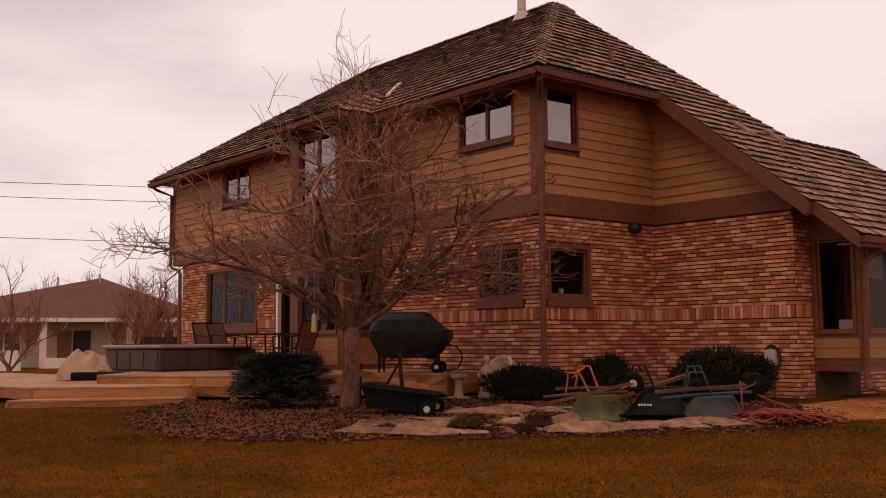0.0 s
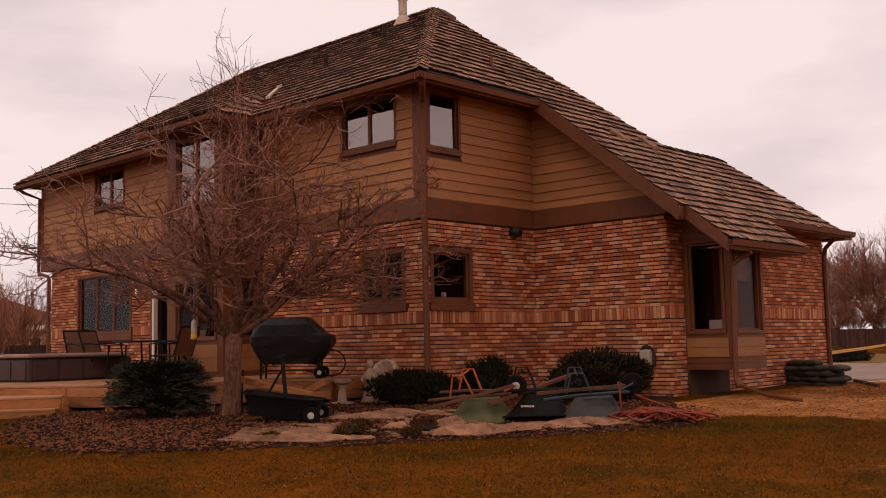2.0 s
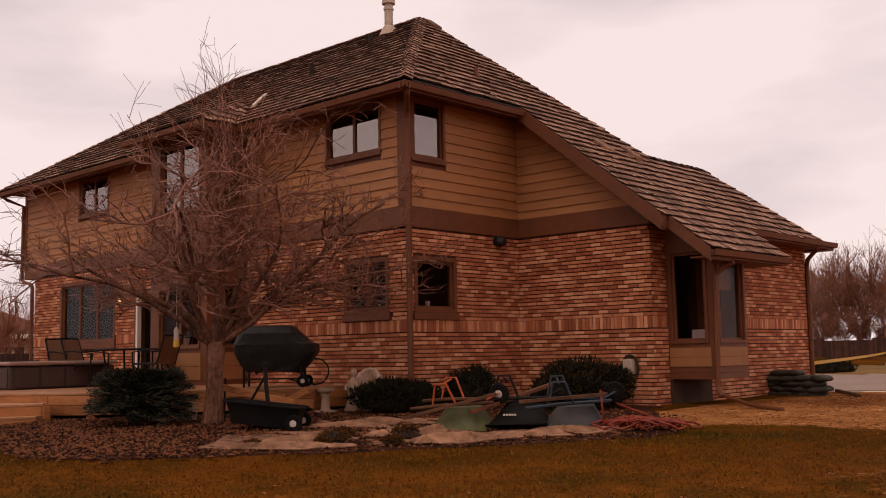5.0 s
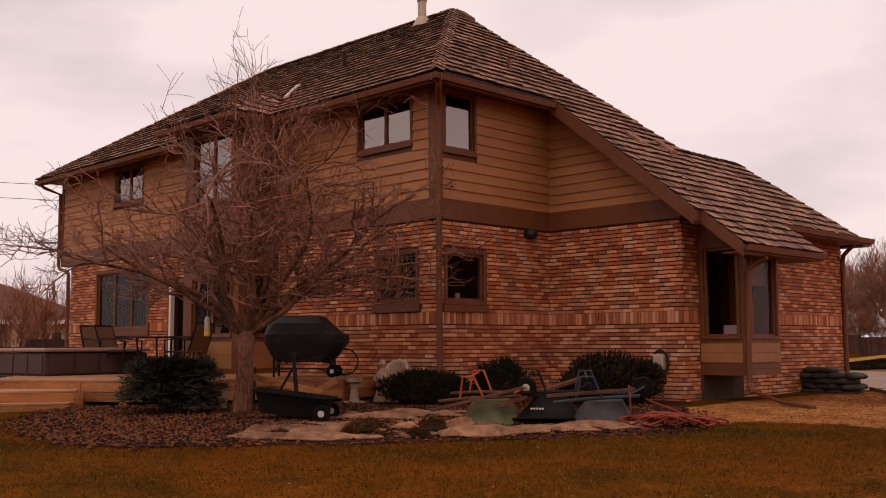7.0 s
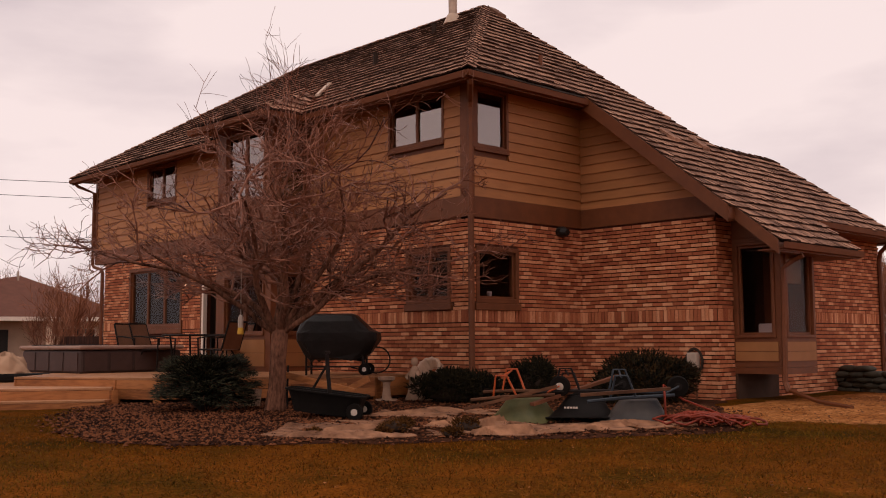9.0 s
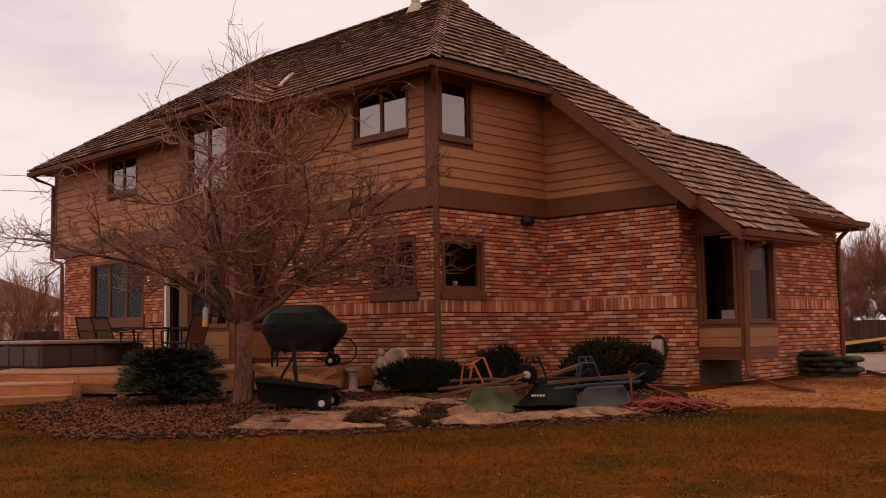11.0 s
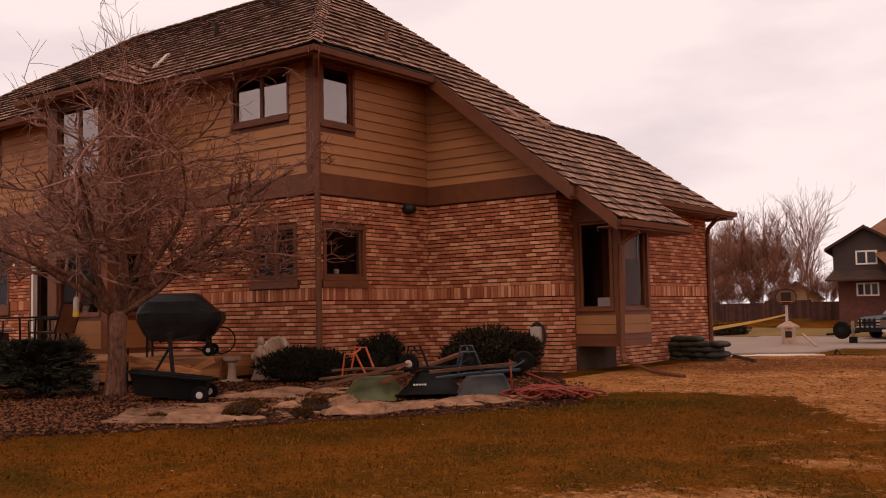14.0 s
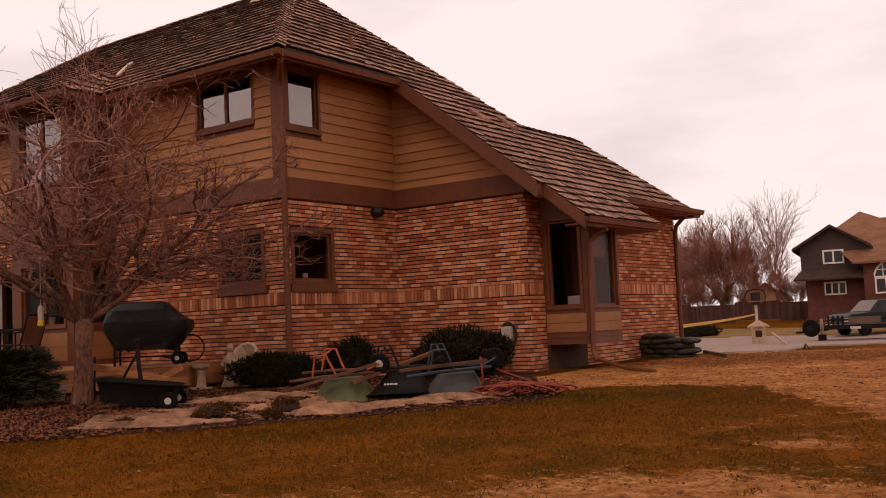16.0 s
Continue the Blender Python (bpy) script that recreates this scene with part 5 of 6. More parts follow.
tb = thing("patio_table", "dark metal patio table with a thin top on the deck", "table", (-5.1, -1.9, 0.455))
part("tabletop", lathe(Build(), [(0.62, 0.66), (0.64, 0.675), (0.62, 0.69)], (0, 0, 0), 24), M_DMETAL, tb)
for k in range(4):
    a = math.pi / 4 + k * math.pi / 2
    part("leg", tube(Build(), [(0.5 * math.cos(a), 0.5 * math.sin(a), 0.66), (0.42 * math.cos(a), 0.42 * math.sin(a), 0.0)], 0.018, 6), M_DMETAL, tb)


def grill():
    t = thing("grill", "barbecue under a black vinyl cover on the deck", "grill", (-1.82, -1.19, 0.465))
    R = radians(42)
    b = Build()
    rows = [(0.42, 0.25, 0.24, -0.03), (0.54, 0.28, 0.36, -0.01), (0.66, 0.31, 0.55, 0), (0.67, 0.32, 0.68, 0.0), (0.60, 0.31, 0.72, -0.05), (0.50, 0.29, 0.86, -0.1), (0.41, 0.22, 0.965, -0.12), (0.34, 0.12, 0.99, -0.12)]
    rr = random.Random(2)
    n = 28
    for hx, hy, z, ox in rows:
        for j in range(n):
            a = 2 * math.pi * j / n
            ca, sa = math.cos(a), math.sin(a)
            e = 0.32
            x = hx * math.copysign(abs(ca) ** e, ca) + ox
            y = hy * math.copysign(abs(sa) ** e, sa)
            q = 1 + 0.03 * rr.uniform(-1, 1)
            b.v.append(Vector((x * q, y * q, z + (0.03 * rr.uniform(-1, 1) if z < 0.5 else 0))))
    for i in range(len(rows) - 1):
        for j in range(n):
            k, k2 = i * n + j, i * n + (j + 1) % n
            b.f.append((k, k2, k2 + n, k + n))
    b.f += [tuple(range((len(rows) - 1) * n, len(rows) * n)), tuple(reversed(range(n)))]
    part("cover", b, M_COVER, t, "creased black vinyl cover", bevel=0.02)
    for x in (-0.5, 0.42):
        for y in (-0.2, 0.2):
            part("leg", tube(Build(), [(x, y, 0.0), (x, y, 0.45)], 0.02, 6), M_DMETAL, t)
    part("shelf", add_box(Build(), -0.5, 0.42, -0.2, 0.2, 0.12, 0.14), M_DMETAL, t)
    for y in (-0.24, 0.24):
        m = Matrix.Translation((0.45, y, 0.09)) @ Matrix.Rotation(radians(90), 4, "X")
        w = part("wheel", lathe(Build(), [(0.06, -0.025), (0.095, -0.02), (0.095, 0.02), (0.06, 0.025)], (0, 0, 0), 18, m), M_RUBBER, t)
        part("rim", lathe(Build(), [(0.035, -0.03), (0.035, 0.03)], (0, 0, 0), 14, m), M_RIM, w)
    t.rotation_euler = (0, 0, R)


grill()


def ring_pts(c, r, axis, n=24):
    a = Vector(axis).normalized()
    u = a.orthogonal().normalized()
    v = a.cross(u)
    return [Vector(c) + u * (r * math.cos(2 * math.pi * i / n)) + v * (r * math.sin(2 * math.pi * i / n)) for i in range(n + 1)]


hr = thing("hose_reel", "thin round metal hose hanger standing on the deck edge", "hose reel", (-1.42, -0.72, 0.46))
part("ring", tube(Build(), ring_pts((0, 0, 0.24), 0.21, (0.7, -0.7, 0)), 0.012, 6), M_DMETAL, hr)
part("stand", tube(Build(), [(-0.17, -0.17, 0), (-0.17, -0.17, 0.42)], 0.014, 6), M_DMETAL, hr)
part("brace", tube(Build(), [(-0.3, -0.3, 0.12), (0.0, 0.0, 0.02)], 0.012, 6), M_DMETAL, hr)


# ---- tub cart with lumber ----
def wheel(parent, c, r, w, axis, tyre=M_RUBBER, rim=M_RIM):
    a = Vector(axis).normalized()
    m = Matrix.Translation(c) @ a.to_track_quat("Z", "Y").to_matrix().to_4x4()
    wh = part("wheel", lathe(Build(), [(r * 0.45, -w / 2), (r * 0.93, -w / 2), (r, -w / 4), (r, w / 4), (r * 0.93, w / 2), (r * 0.45, w / 2)], (0, 0, 0), 22, m), tyre, parent, smooth=False)
    part("rim", lathe(Build(), [(r * 0.12, -w * 0.56), (r * 0.38, -w * 0.52), (r * 0.45, -w * 0.4), (r * 0.45, w * 0.4), (r * 0.38, w * 0.52), (r * 0.15, w * 0.56)], (0, 0, 0), 16, m), rim, wh)
    return wh


def tub_mesh(l0, w0, l1, w1, h, n=32, e=0.35, th=0.02):
    """An open moulded tub, wider at the rim; the open side is up."""
    b = Build()
    rings = [(l0 * 0.5, w0 * 0.5, 0.0), (l0, w0, 0.015), (l0 * 0.6 + l1 * 0.4, w0 * 0.6 + w1 * 0.4, h * 0.5), (l1, w1, h), (l1 + 0.03, w1 + 0.03, h), (l1 + 0.03, w1 + 0.03, h - 0.02), (l1 - th, w1 - th, h - 0.021), (l0 - th, w0 - th, 0.04), (l0 * 0.4, w0 * 0.4, 0.03)]
    for lx, ly, z in rings:
        for j in range(n):
            a = 2 * math.pi * j / n
            ca, sa = math.cos(a), math.sin(a)
            b.v.append(Vector((lx * math.copysign(abs(ca) ** e, ca), ly * math.copysign(abs(sa) ** e, sa), z)))
    for i in range(len(rings) - 1):
        for j in range(n):
            k, k2 = i * n + j, i * n + (j + 1) % n
            b.f.append((k, k2, k2 + n, k + n))
    b.f += [tuple(reversed(range(n))), tuple(range((len(rings) - 1) * n, len(rings) * n))]
    return b


ct = thing("dump_cart", "black poly garden dump cart with a raised steel handle", "garden cart", (0.65, -3.28, ground_z(0.65, -3.28)))
ctub = tub_mesh(0.42, 0.24, 0.5, 0.3, 0.30)
for v in ctub.v:
    v.z += 0.06 - 0.12 * v.x
part("tub", ctub, M_BLACK, ct)
for s in (-1, 1):
    wheel(ct, (0.42, s * 0.33, 0.11), 0.11, 0.07, (0, 1, 0))
part("handle", tube(Build(), [(0.05, 0.0, 0.1), (0.0, 0, 0.55), (-0.02, 0, 0.86)], 0.028, 8), M_DMETAL, ct)
part("grip", tube(Build(), [(-0.02, -0.12, 0.86), (-0.02, 0.12, 0.86)], 0.024, 8), M_DMETAL, ct)
part("brace", tube(Build(), [(-0.22, 0.1, 0.4), (-0.02, 0, 0.7)], 0.018, 6), M_DMETAL, ct)
ct.rotation_euler = (0, 0, radians(40))


def plank(p, q, w, th, label, m=M_WOODOLD, name="plank", cat="plank"):
    p, q = Vector(p), Vector(q)
    d = q - p
    t = thing(name, label, cat, p)
    b = add_box(Build(), 0, d.length, -w / 2, w / 2, 0, th)
    part("board", b, m, t, bevel=0.004)
    t.rotation_mode = "QUATERNION"
    t.rotation_quaternion = d.to_track_quat("X", "Z")


plank((-0.95, -2.95, 0.5), (0.5, -2.7, 0.27), 0.035, 0.09, "orange cedar offcut leaning on the deck and cart", M_DECK)
plank((-0.75, -2.3, 0.06), (-0.1, -1.95, 0.42), 0.035, 0.09, "orange cedar board leaning by the grill", M_DECK)
plank((-0.9, -2.75, 0.35), (-0.05, -2.45, 0.38), 0.1, 0.035, "orange cedar board lying by the cart", M_DECK)
for i in range(2):
    px_, py_ = -1.15 + 0.16 * i, -2.95 + 0.16 * i
    st = thing("garden_stake", "dark metal stake standing beside the trunk", "stake", (px_, py_, ground_z(px_, py_)), "stakes beside the trunk")
    part("shaft", tube(Build(), [(0, 0, -0.05), (0.01, 0, 0.3), (0.0, 0.02, 0.62)], 0.016, 6), M_DMETAL, st)
pg = thing("paint_bucket", "pale bucket on the ground under the deck edge", "bucket", (-1.55, -3.0, ground_z(-1.55, -3.0)))
part("bucket", lathe(Build(), [(0.1, 0), (0.13, 0.26), (0.135, 0.27), (0.12, 0.27), (0.09, 0.02)], (0, 0, 0), 16), M_STONE, pg)

fd = thing("bird_feeder", "hanging clear and yellow tube bird feeder", "bird feeder", (-0.97, -3.60, 1.11))
part("tube", lathe(Build(), [(0.036, 0.09), (0.038, 0.1), (0.038, 0.23), (0.018, 0.27)], (0, 0, 0), 14), M_RIM, fd, "clear pale tube")
part("seed_base", lathe(Build(), [(0.02, -0.01), (0.044, 0.0), (0.044, 0.025), (0.038, 0.09)], (0, 0, 0), 14), M_YELLOW, fd, "yellow base")
part("cord", tube(Build(), [(0, 0, 0.26), (0, 0, 1.1)], 0.006, 5), M_GALV, fd)

# ---- garden ornaments ----
bb_ = thing("birdbath", "small cast stone birdbath pedestal beside the deck", "birdbath", (-0.97, -0.9, ground_z(-0.97, -0.9)))
part("foot", add_box(Build(), -0.13, 0.13, -0.13, 0.13, 0, 0.05), M_STONE, bb_, bevel=0.015)
part("column", lathe(Build(), [(0.085, 0.05), (0.07, 0.1), (0.055, 0.25), (0.065, 0.31)], (0, 0, 0), 14), M_STONE, bb_)
part("bowl", lathe(Build(), [(0.06, 0.31), (0.13, 0.35), (0.14, 0.4), (0.12, 0.395), (0.04, 0.35)], (0, 0, 0), 18), M_STONE, bb_)


def statue():
    b = Build()
    lathe(b, [(0.15, 0.0), (0.16, 0.05), (0.12, 0.12), (0.1, 0.25), (0.085, 0.38), (0.095, 0.46), (0.05, 0.54), (0.03, 0.57)], (0, 0, 0), 16)
    lathe(b, [(0.01, 0.56), (0.05, 0.59), (0.06, 0.635), (0.045, 0.69), (0.01, 0.705)], (0, 0, 0), 14)
    tube(b, [(0.07, 0.0, 0.48), (0.14, -0.05, 0.4), (0.1, -0.13, 0.37)], [0.035, 0.03, 0.022], 8)
    tube(b, [(-0.07, 0.0, 0.48), (-0.13, -0.06, 0.38), (-0.02, -0.14, 0.36)], [0.035, 0.03, 0.022], 8)
    for v in b.v:
        v += Vector((0.012 * noise.noise(v * 9), 0.012 * noise.noise(v * 9 + Vector((4, 0, 0))), 0))
    o = part("garden_statue", b, M_STONE, None, smooth=True)
    o.location = (-0.86, -0.4, ground_z(-0.86, -0.4))
    tagged(o, "weathered pale cast stone garden statue by the wall", "statue")


statue()
gp = thing("fluted_planter", "tipped white fluted planter behind the yew", "planter", (-0.78, -0.12, 0.5))
b = Build()
prof = [(0.02, -0.2), (0.14, -0.19), (0.2, -0.1), (0.23, 0.02), (0.215, 0.12), (0.19, 0.14), (0.17, 0.12), (0.1, -0.1)]
k0 = len(b.v)
for rr_, zz_ in prof:
    for j in range(36):
        a = 2 * math.pi * j / 36
        q = rr_ * (1 + (0.05 if j % 3 == 0 else -0.03))
        b.v.append(Vector((q * math.cos(a), q * math.sin(a), zz_)))
for i in range(len(prof) - 1):
    for j in range(36):
        b.f.append((i * 36 + j, i * 36 + (j + 1) % 36, (i + 1) * 36 + (j + 1) % 36, (i + 1) * 36 + j))
part("bowl", b, mat("white_glaze", (0.6, 0.5, 0.45), 0.6, var=0.2, scale=6), gp)
gp.rotation_euler = (radians(50), radians(25), 0)
part("stump", lathe(Build(), [(0.13, -0.42), (0.1, -0.1)], (0, 0, 0), 12), M_STONE, thing("planter_stand", "stone stand under the tipped planter", "plant stand", (-0.78, -0.12, 0.42)))


# ---- overturned wheelbarrows ----
def wheelbarrow(name, label, x, y, rot, tray, frame_m, tilt, handles=True, scale=1.0, rim=None):
    z = ground_z(x, y) + 0.02
    t = thing(name, label, "wheelbarrow", (x, y, z), "overturned wheelbarrows")
    tr = tub_mesh(0.22, 0.16, 0.45, 0.33, 0.31, 32, 0.62)
    for v in tr.v:
        v.x *= scale
        v.y *= scale
        v.z = 0.31 - v.z * 1.0
        v.x += 0.12 * v.z
    part("tray", tr, tray, t, smooth=True)
    for s in (-1, 1):
        part("handle", tube(Build(), [(-0.6, s * 0.25, 0.31), (-0.2, s * 0.2, 0.345), (0.45, s * 0.09, 0.36)], 0.022, 7), M_WOODOLD if handles else frame_m, t)
        part("leg", tube(Build(), [(-0.32, s * 0.19, 0.35), (-0.26, s * 0.22, 0.62), (-0.12, s * 0.22, 0.62), (-0.02, s * 0.18, 0.36)], 0.014, 6), frame_m, t)
    part("leg_brace", tube(Build(), [(-0.19, -0.22, 0.6), (-0.19, 0.22, 0.6)], 0.013, 6), frame_m, t)
    wheel(t, (0.5, 0, 0.45), 0.128, 0.075, (0, 1, 0), M_RUBBER, rim or M_DMETAL)
    part("fork", tube(Build(), [(0.3, -0.1, 0.36), (0.5, -0.07, 0.46), (0.5, 0.07, 0.46), (0.3, 0.1, 0.36)], 0.013, 6), frame_m, t)
    t.rotation_euler = (radians(tilt), 0, radians(rot))


wheelbarrow("wheelbarrow", "overturned wheelbarrow with a faded green tray", 2.7, -1.75, 25, M_GREEN, M_ORANGE, 9, rim=M_RIM)
wheelbarrow("wheelbarrow", "overturned wheelbarrow with a black plastic tray", 3.32, -1.35, 35, M_BLACK, M_DMETAL, -9, handles=False)
wheelbarrow("wheelbarrow", "overturned wheelbarrow with a scuffed blue-grey tray", 3.92, -1.05, 40, M_BLUEGREY, M_BLUE, 8, handles=False)
barrow = bpy.data.objects["wheelbarrow.001"]
for i in range(5):
    part("lettering_bar", add_box(Build(), -0.2 + 0.034 * i, -0.174 + 0.034 * i, -0.306, -0.3, 0.12, 0.142), M_RIM, barrow)
plank((2.3, -2.4, 0.13), (3.3, -1.8, 0.42), 0.09, 0.04, "weathered plank lying across a barrow")
plank((3.05, -1.98, 0.2), (3.42, -0.72, 0.52), 0.09, 0.04, "long weathered board propped on the barrows", mat("reddish_plank", (0.13, 0.05, 0.024), 0.8, var=0.25))
plank((3.7, -1.85, 0.33), (4.42, -1.05, 0.4), 0.07, 0.04, "weathered plank across the blue barrow")


def hose_pile():
    t = thing("red_hose", "tangled red air hose heaped on the ground", "hose", (4.68, -0.82, ground_z(4.68, -0.82)))
    r = random.Random(33)
    for k in range(4):
        pts = []
        a, cx, cy = r.uniform(0, 6), r.uniform(-0.25, 0.25), r.uniform(-0.25, 0.25)
        for i in range(70):
            a += r.uniform(0.15, 0.42)
            q = 0.22 + 0.16 * math.sin(i * 0.37 + k) + 0.1 * r.random()
            u, v = cx + 1.15 * q * math.cos(a), cy + 0.55 * q * math.sin(a)
            pts.append((0.72 * u - 0.7 * v, 0.7 * u + 0.72 * v, 0.03 + 0.13 * abs(math.sin(i * 0.51 + k * 2)) * (1 - abs(u) * 0.7 if abs(u) < 1 else 0.3)))
        part("coil", tube(Build(), pts, 0.014, 6), M_RED, t, smooth=True)
    part("loose_end", tube(Build(), [(-0.35, -0.2, 0.05), (-0.4, -0.15, 0.4), (-0.45, -0.1, 0.48), (-0.3, 0.1, 0.3), (0.1, 0.6, 0.05)], 0.014, 6), M_RED, t, smooth=True)


hose_pile()


# ---- crumpled tarps ----
def tarp(label, outline, seed, amp=0.07, cut=True):
    t = Build()
    grid = {}
    st = 0.03
    xs_, ys_ = [p[0] for p in outline], [p[1] for p in outline]
    r = random.Random(int(seed * 7))
    folds = []
    for k in range(16):
        p = Vector((r.uniform(min(xs_), max(xs_)), r.uniform(min(ys_), max(ys_))))
        a = radians(r.choice((45, 45, 60, 20, 100)) + r.uniform(-18, 18))
        folds.append((p, p + Vector((math.cos(a), math.sin(a))) * r.uniform(0.35, 1.1), r.uniform(0.05, 0.11), amp * r.uniform(0.7, 1.8)))
    for i in range(int(min(xs_) / st) - 1, int(max(xs_) / st) + 1):
        for j in range(int(min(ys_) / st) - 1, int(max(ys_) / st) + 1):
            w = 0.2 * noise.noise((i * st * 2.6, j * st * 2.6, seed))
            torn = noise.noise((i * st * 1.3, j * st * 3.1, seed + 20)) > (0.27 if cut else 0.36)
            if not torn and inside(i * st + w, j * st + w, outline):
                for di, dj in ((0, 0), (1, 0), (1, 1), (0, 1)):
                    k = (i + di, j + dj)
                    if k not in grid:
                        x, y = k[0] * st, k[1] * st
                        wob = Vector((x + 0.12 * noise.noise((x * 2, y * 2, seed)), y + 0.12 * noise.noise((x * 2, y * 2, seed + 4))))
                        h = 0.0
                        for p, q, wd, up in folds:
                            d = q - p
                            f = min(1.0, max(0.0, (wob - p).dot(d) / d.length_squared))
                            away = (wob - p - d * f).length
                            h = max(h, up * math.sin(math.pi * (0.1 + 0.8 * f)) * max(0.0, 1 - away / wd))
                        e = noise.noise((x * 5.0, y * 5.0, seed + 5))
                        grid[k] = len(t.v)
                        t.v.append(Vector((x, y, ground_z(x, y) + 0.042 + h + amp * 0.14 * e)))
                t.f.append((grid[(i, j)], grid[(i + 1, j)], grid[(i + 1, j + 1)], grid[(i, j + 1)]))
    relax_edge(t, 0.036, 3)
    o = part("tarp", t, M_TARP, None)
    md = o.modifiers.new("thick", "SOLIDIFY")
    md.thickness = 0.012
    tagged(o, label, "tarp")


M_SODCLUMP = mat("uprooted_sod", (0.03, 0.013, 0.004), 0.9, col2=(0.12, 0.058, 0.016), scale=4, rand=1.0, island=True, spec=0.1)
tarp("crumpled dirty canvas tarp spread at the lawn edge", [(1.75, -5.1), (2.4, -4.95), (2.9, -4.5), (3.05, -3.8), (2.2, -3.2), (1.6, -3.0), (1.2, -3.6), (1.3, -4.3)], 1.0, 0.05, False)
tarp("folded pale canvas tarp heaped beside the barrows", [(3.0, -3.85), (3.7, -3.2), (4.05, -2.9), (3.4, -2.1), (2.4, -2.1), (1.9, -2.7), (2.5, -3.2)], 2.0, 0.07)
tarp("muddy canvas tarp under the wheelbarrows", [(3.8, -2.9), (4.3, -1.9), (4.75, -0.9), (4.4, -0.6), (3.5, -1.5), (3.3, -2.3)], 3.0, 0.04)
tarp("thin strip of pale canvas lying on the gravel", [(0.55, -2.2), (1.3, -1.0), (1.9, -1.3), (2.1, -2.2), (1.4, -2.6), (0.8, -2.9)], 4.0, 0.03)
for i, (x, y, s) in enumerate(((2.55, -3.75, 0.24), (3.3, -3.6, 0.17), (2.3, -4.7, 0.13), (3.05, -3.1, 0.24), (2.2, -3.3, 0.15), (2.75, -4.1, 0.14))):
    bush("grass_tuft", "clump of uprooted dry sod on the tarp", x, y, s, s * 0.8, s * 0.7, 500, M_SODCLUMP, 40 + i, 0, 0.03, 4)


# ---- sandbags at the garage corner ----
def bag(x, y, z, rot, s=1.0, seed=0):
    r = random.Random(seed)
    b = Build()
    n, m = 14, 8
    for i in range(m + 1):
        ph = -math.pi / 2 + math.pi * i / m
        for j in range(n):
            a = 2 * math.pi * j / n
            e = 0.6
            cx = math.cos(ph)
            x_ = 0.27 * s * math.copysign(abs(math.cos(a)) ** e, math.cos(a)) * abs(cx) ** 0.5
            y_ = 0.17 * s * math.copysign(abs(math.sin(a)) ** e, math.sin(a)) * abs(cx) ** 0.5
            z_ = 0.062 * math.sin(ph) * (1 - 0.35 * (abs(x_) / 0.27) ** 2)
            w = 0.02 * noise.noise((x_ * 6 + seed, y_ * 6, z_ * 6))
            b.v.append(Vector((x_ + w, y_ + w, z_ + 0.062 + w * 0.6 - 0.015 * (x_ / 0.27) ** 2)))
    for i in range(m):
        for j in range(n):
            b.f.append((i * n + j, i * n + (j + 1) % n, (i + 1) * n + (j + 1) % n, (i + 1) * n + j))
    o = part("sandbag", b, M_BAG, None, smooth=True)
    o.matrix_basis = pose(x, y, z, r.uniform(-3, 3), r.uniform(-3, 3), rot)
    tagged(o, "filled dark green sandbag in a low stack", "sandbag", "sandbags stacked at the garage corner")


seed = 100
for lay in range(5):
    for row in range(2 if lay < 4 else 1):
        for i in range(4 if lay < 4 else 2):
            u = -0.62 + 0.31 * i + (0.13 if lay % 2 else 0) + (0.2 if lay == 4 else 0)
            v = 0.34 * row
            cx, cy = 3.34 + u * 0.93 - v * 0.2, 6.85 - u * 0.18 + v * 0.9
            bag(cx, cy, 0.015 + 0.098 * lay, random.Random(seed).uniform(-34, 24), 0.76, seed)
            seed += 1
plank((4.0, 6.9, 0.12), (4.55, 6.55, 0.05), 0.06, 0.06, "dark post lying beside the sandbags")
cr = thing("crate", "small dark wire crate on the sandbags", "crate", (2.98, 7.0, 0.42))
for i in range(4):
    part("side", add_box(Build(), -0.1, 0.1, 0.085, 0.1, 0, 0.09, pose(0, 0, 0, 0, 0, 90 * i)), M_BLACK, cr)

tp = thing("barrier_tape", "yellow barrier tape from the garage corner to the pillar", "barrier tape")
b = Build()
for i in range(25):
    f = i / 24
    p = Vector((2.85, 8.75, 0.62)).lerp(Vector((-3.3, 31.1, 0.72)), f)
    p.z -= 0.03 * math.sin(math.pi * f)
    for h in (0.035, -0.035):
        b.v.append(p + Vector((0, 0, h)))
for i in range(24):
    b.f.append((2 * i, 2 * i + 1, 2 * i + 3, 2 * i + 2))
o = part("tape", b, M_YELLOW, tp)
o.modifiers.new("thick", "SOLIDIFY").thickness = 0.004


# ---- street side beyond the garage ----
def ground_patch(name, label, poly, dz, m, step=1.0):
    """A sheet that follows the ground a little above it."""
    b = Build()
    grid = {}
    xs_, ys_ = [p[0] for p in poly], [p[1] for p in poly]
    for i in range(int(min(xs_) / step) - 1, int(max(xs_) / step) + 2):
        for j in range(int(min(ys_) / step) - 1, int(max(ys_) / step) + 2):
            if inside((i + 0.5) * step, (j + 0.5) * step, poly):
                for di, dj in ((0, 0), (1, 0), (1, 1), (0, 1)):
                    k = (i + di, j + dj)
                    if k not in grid:
                        grid[k] = len(b.v)
                        x, y = k[0] * step, k[1] * step
                        b.v.append(Vector((x, y, ground_z(x, y) + dz)))
                b.f.append((grid[(i, j)], grid[(i + 1, j)], grid[(i + 1, j + 1)], grid[(i, j + 1)]))
    o = part(name, b, m, None, label, "structure", smooth=True)
    o.modifiers.new("thick", "SOLIDIFY").thickness = 0.08


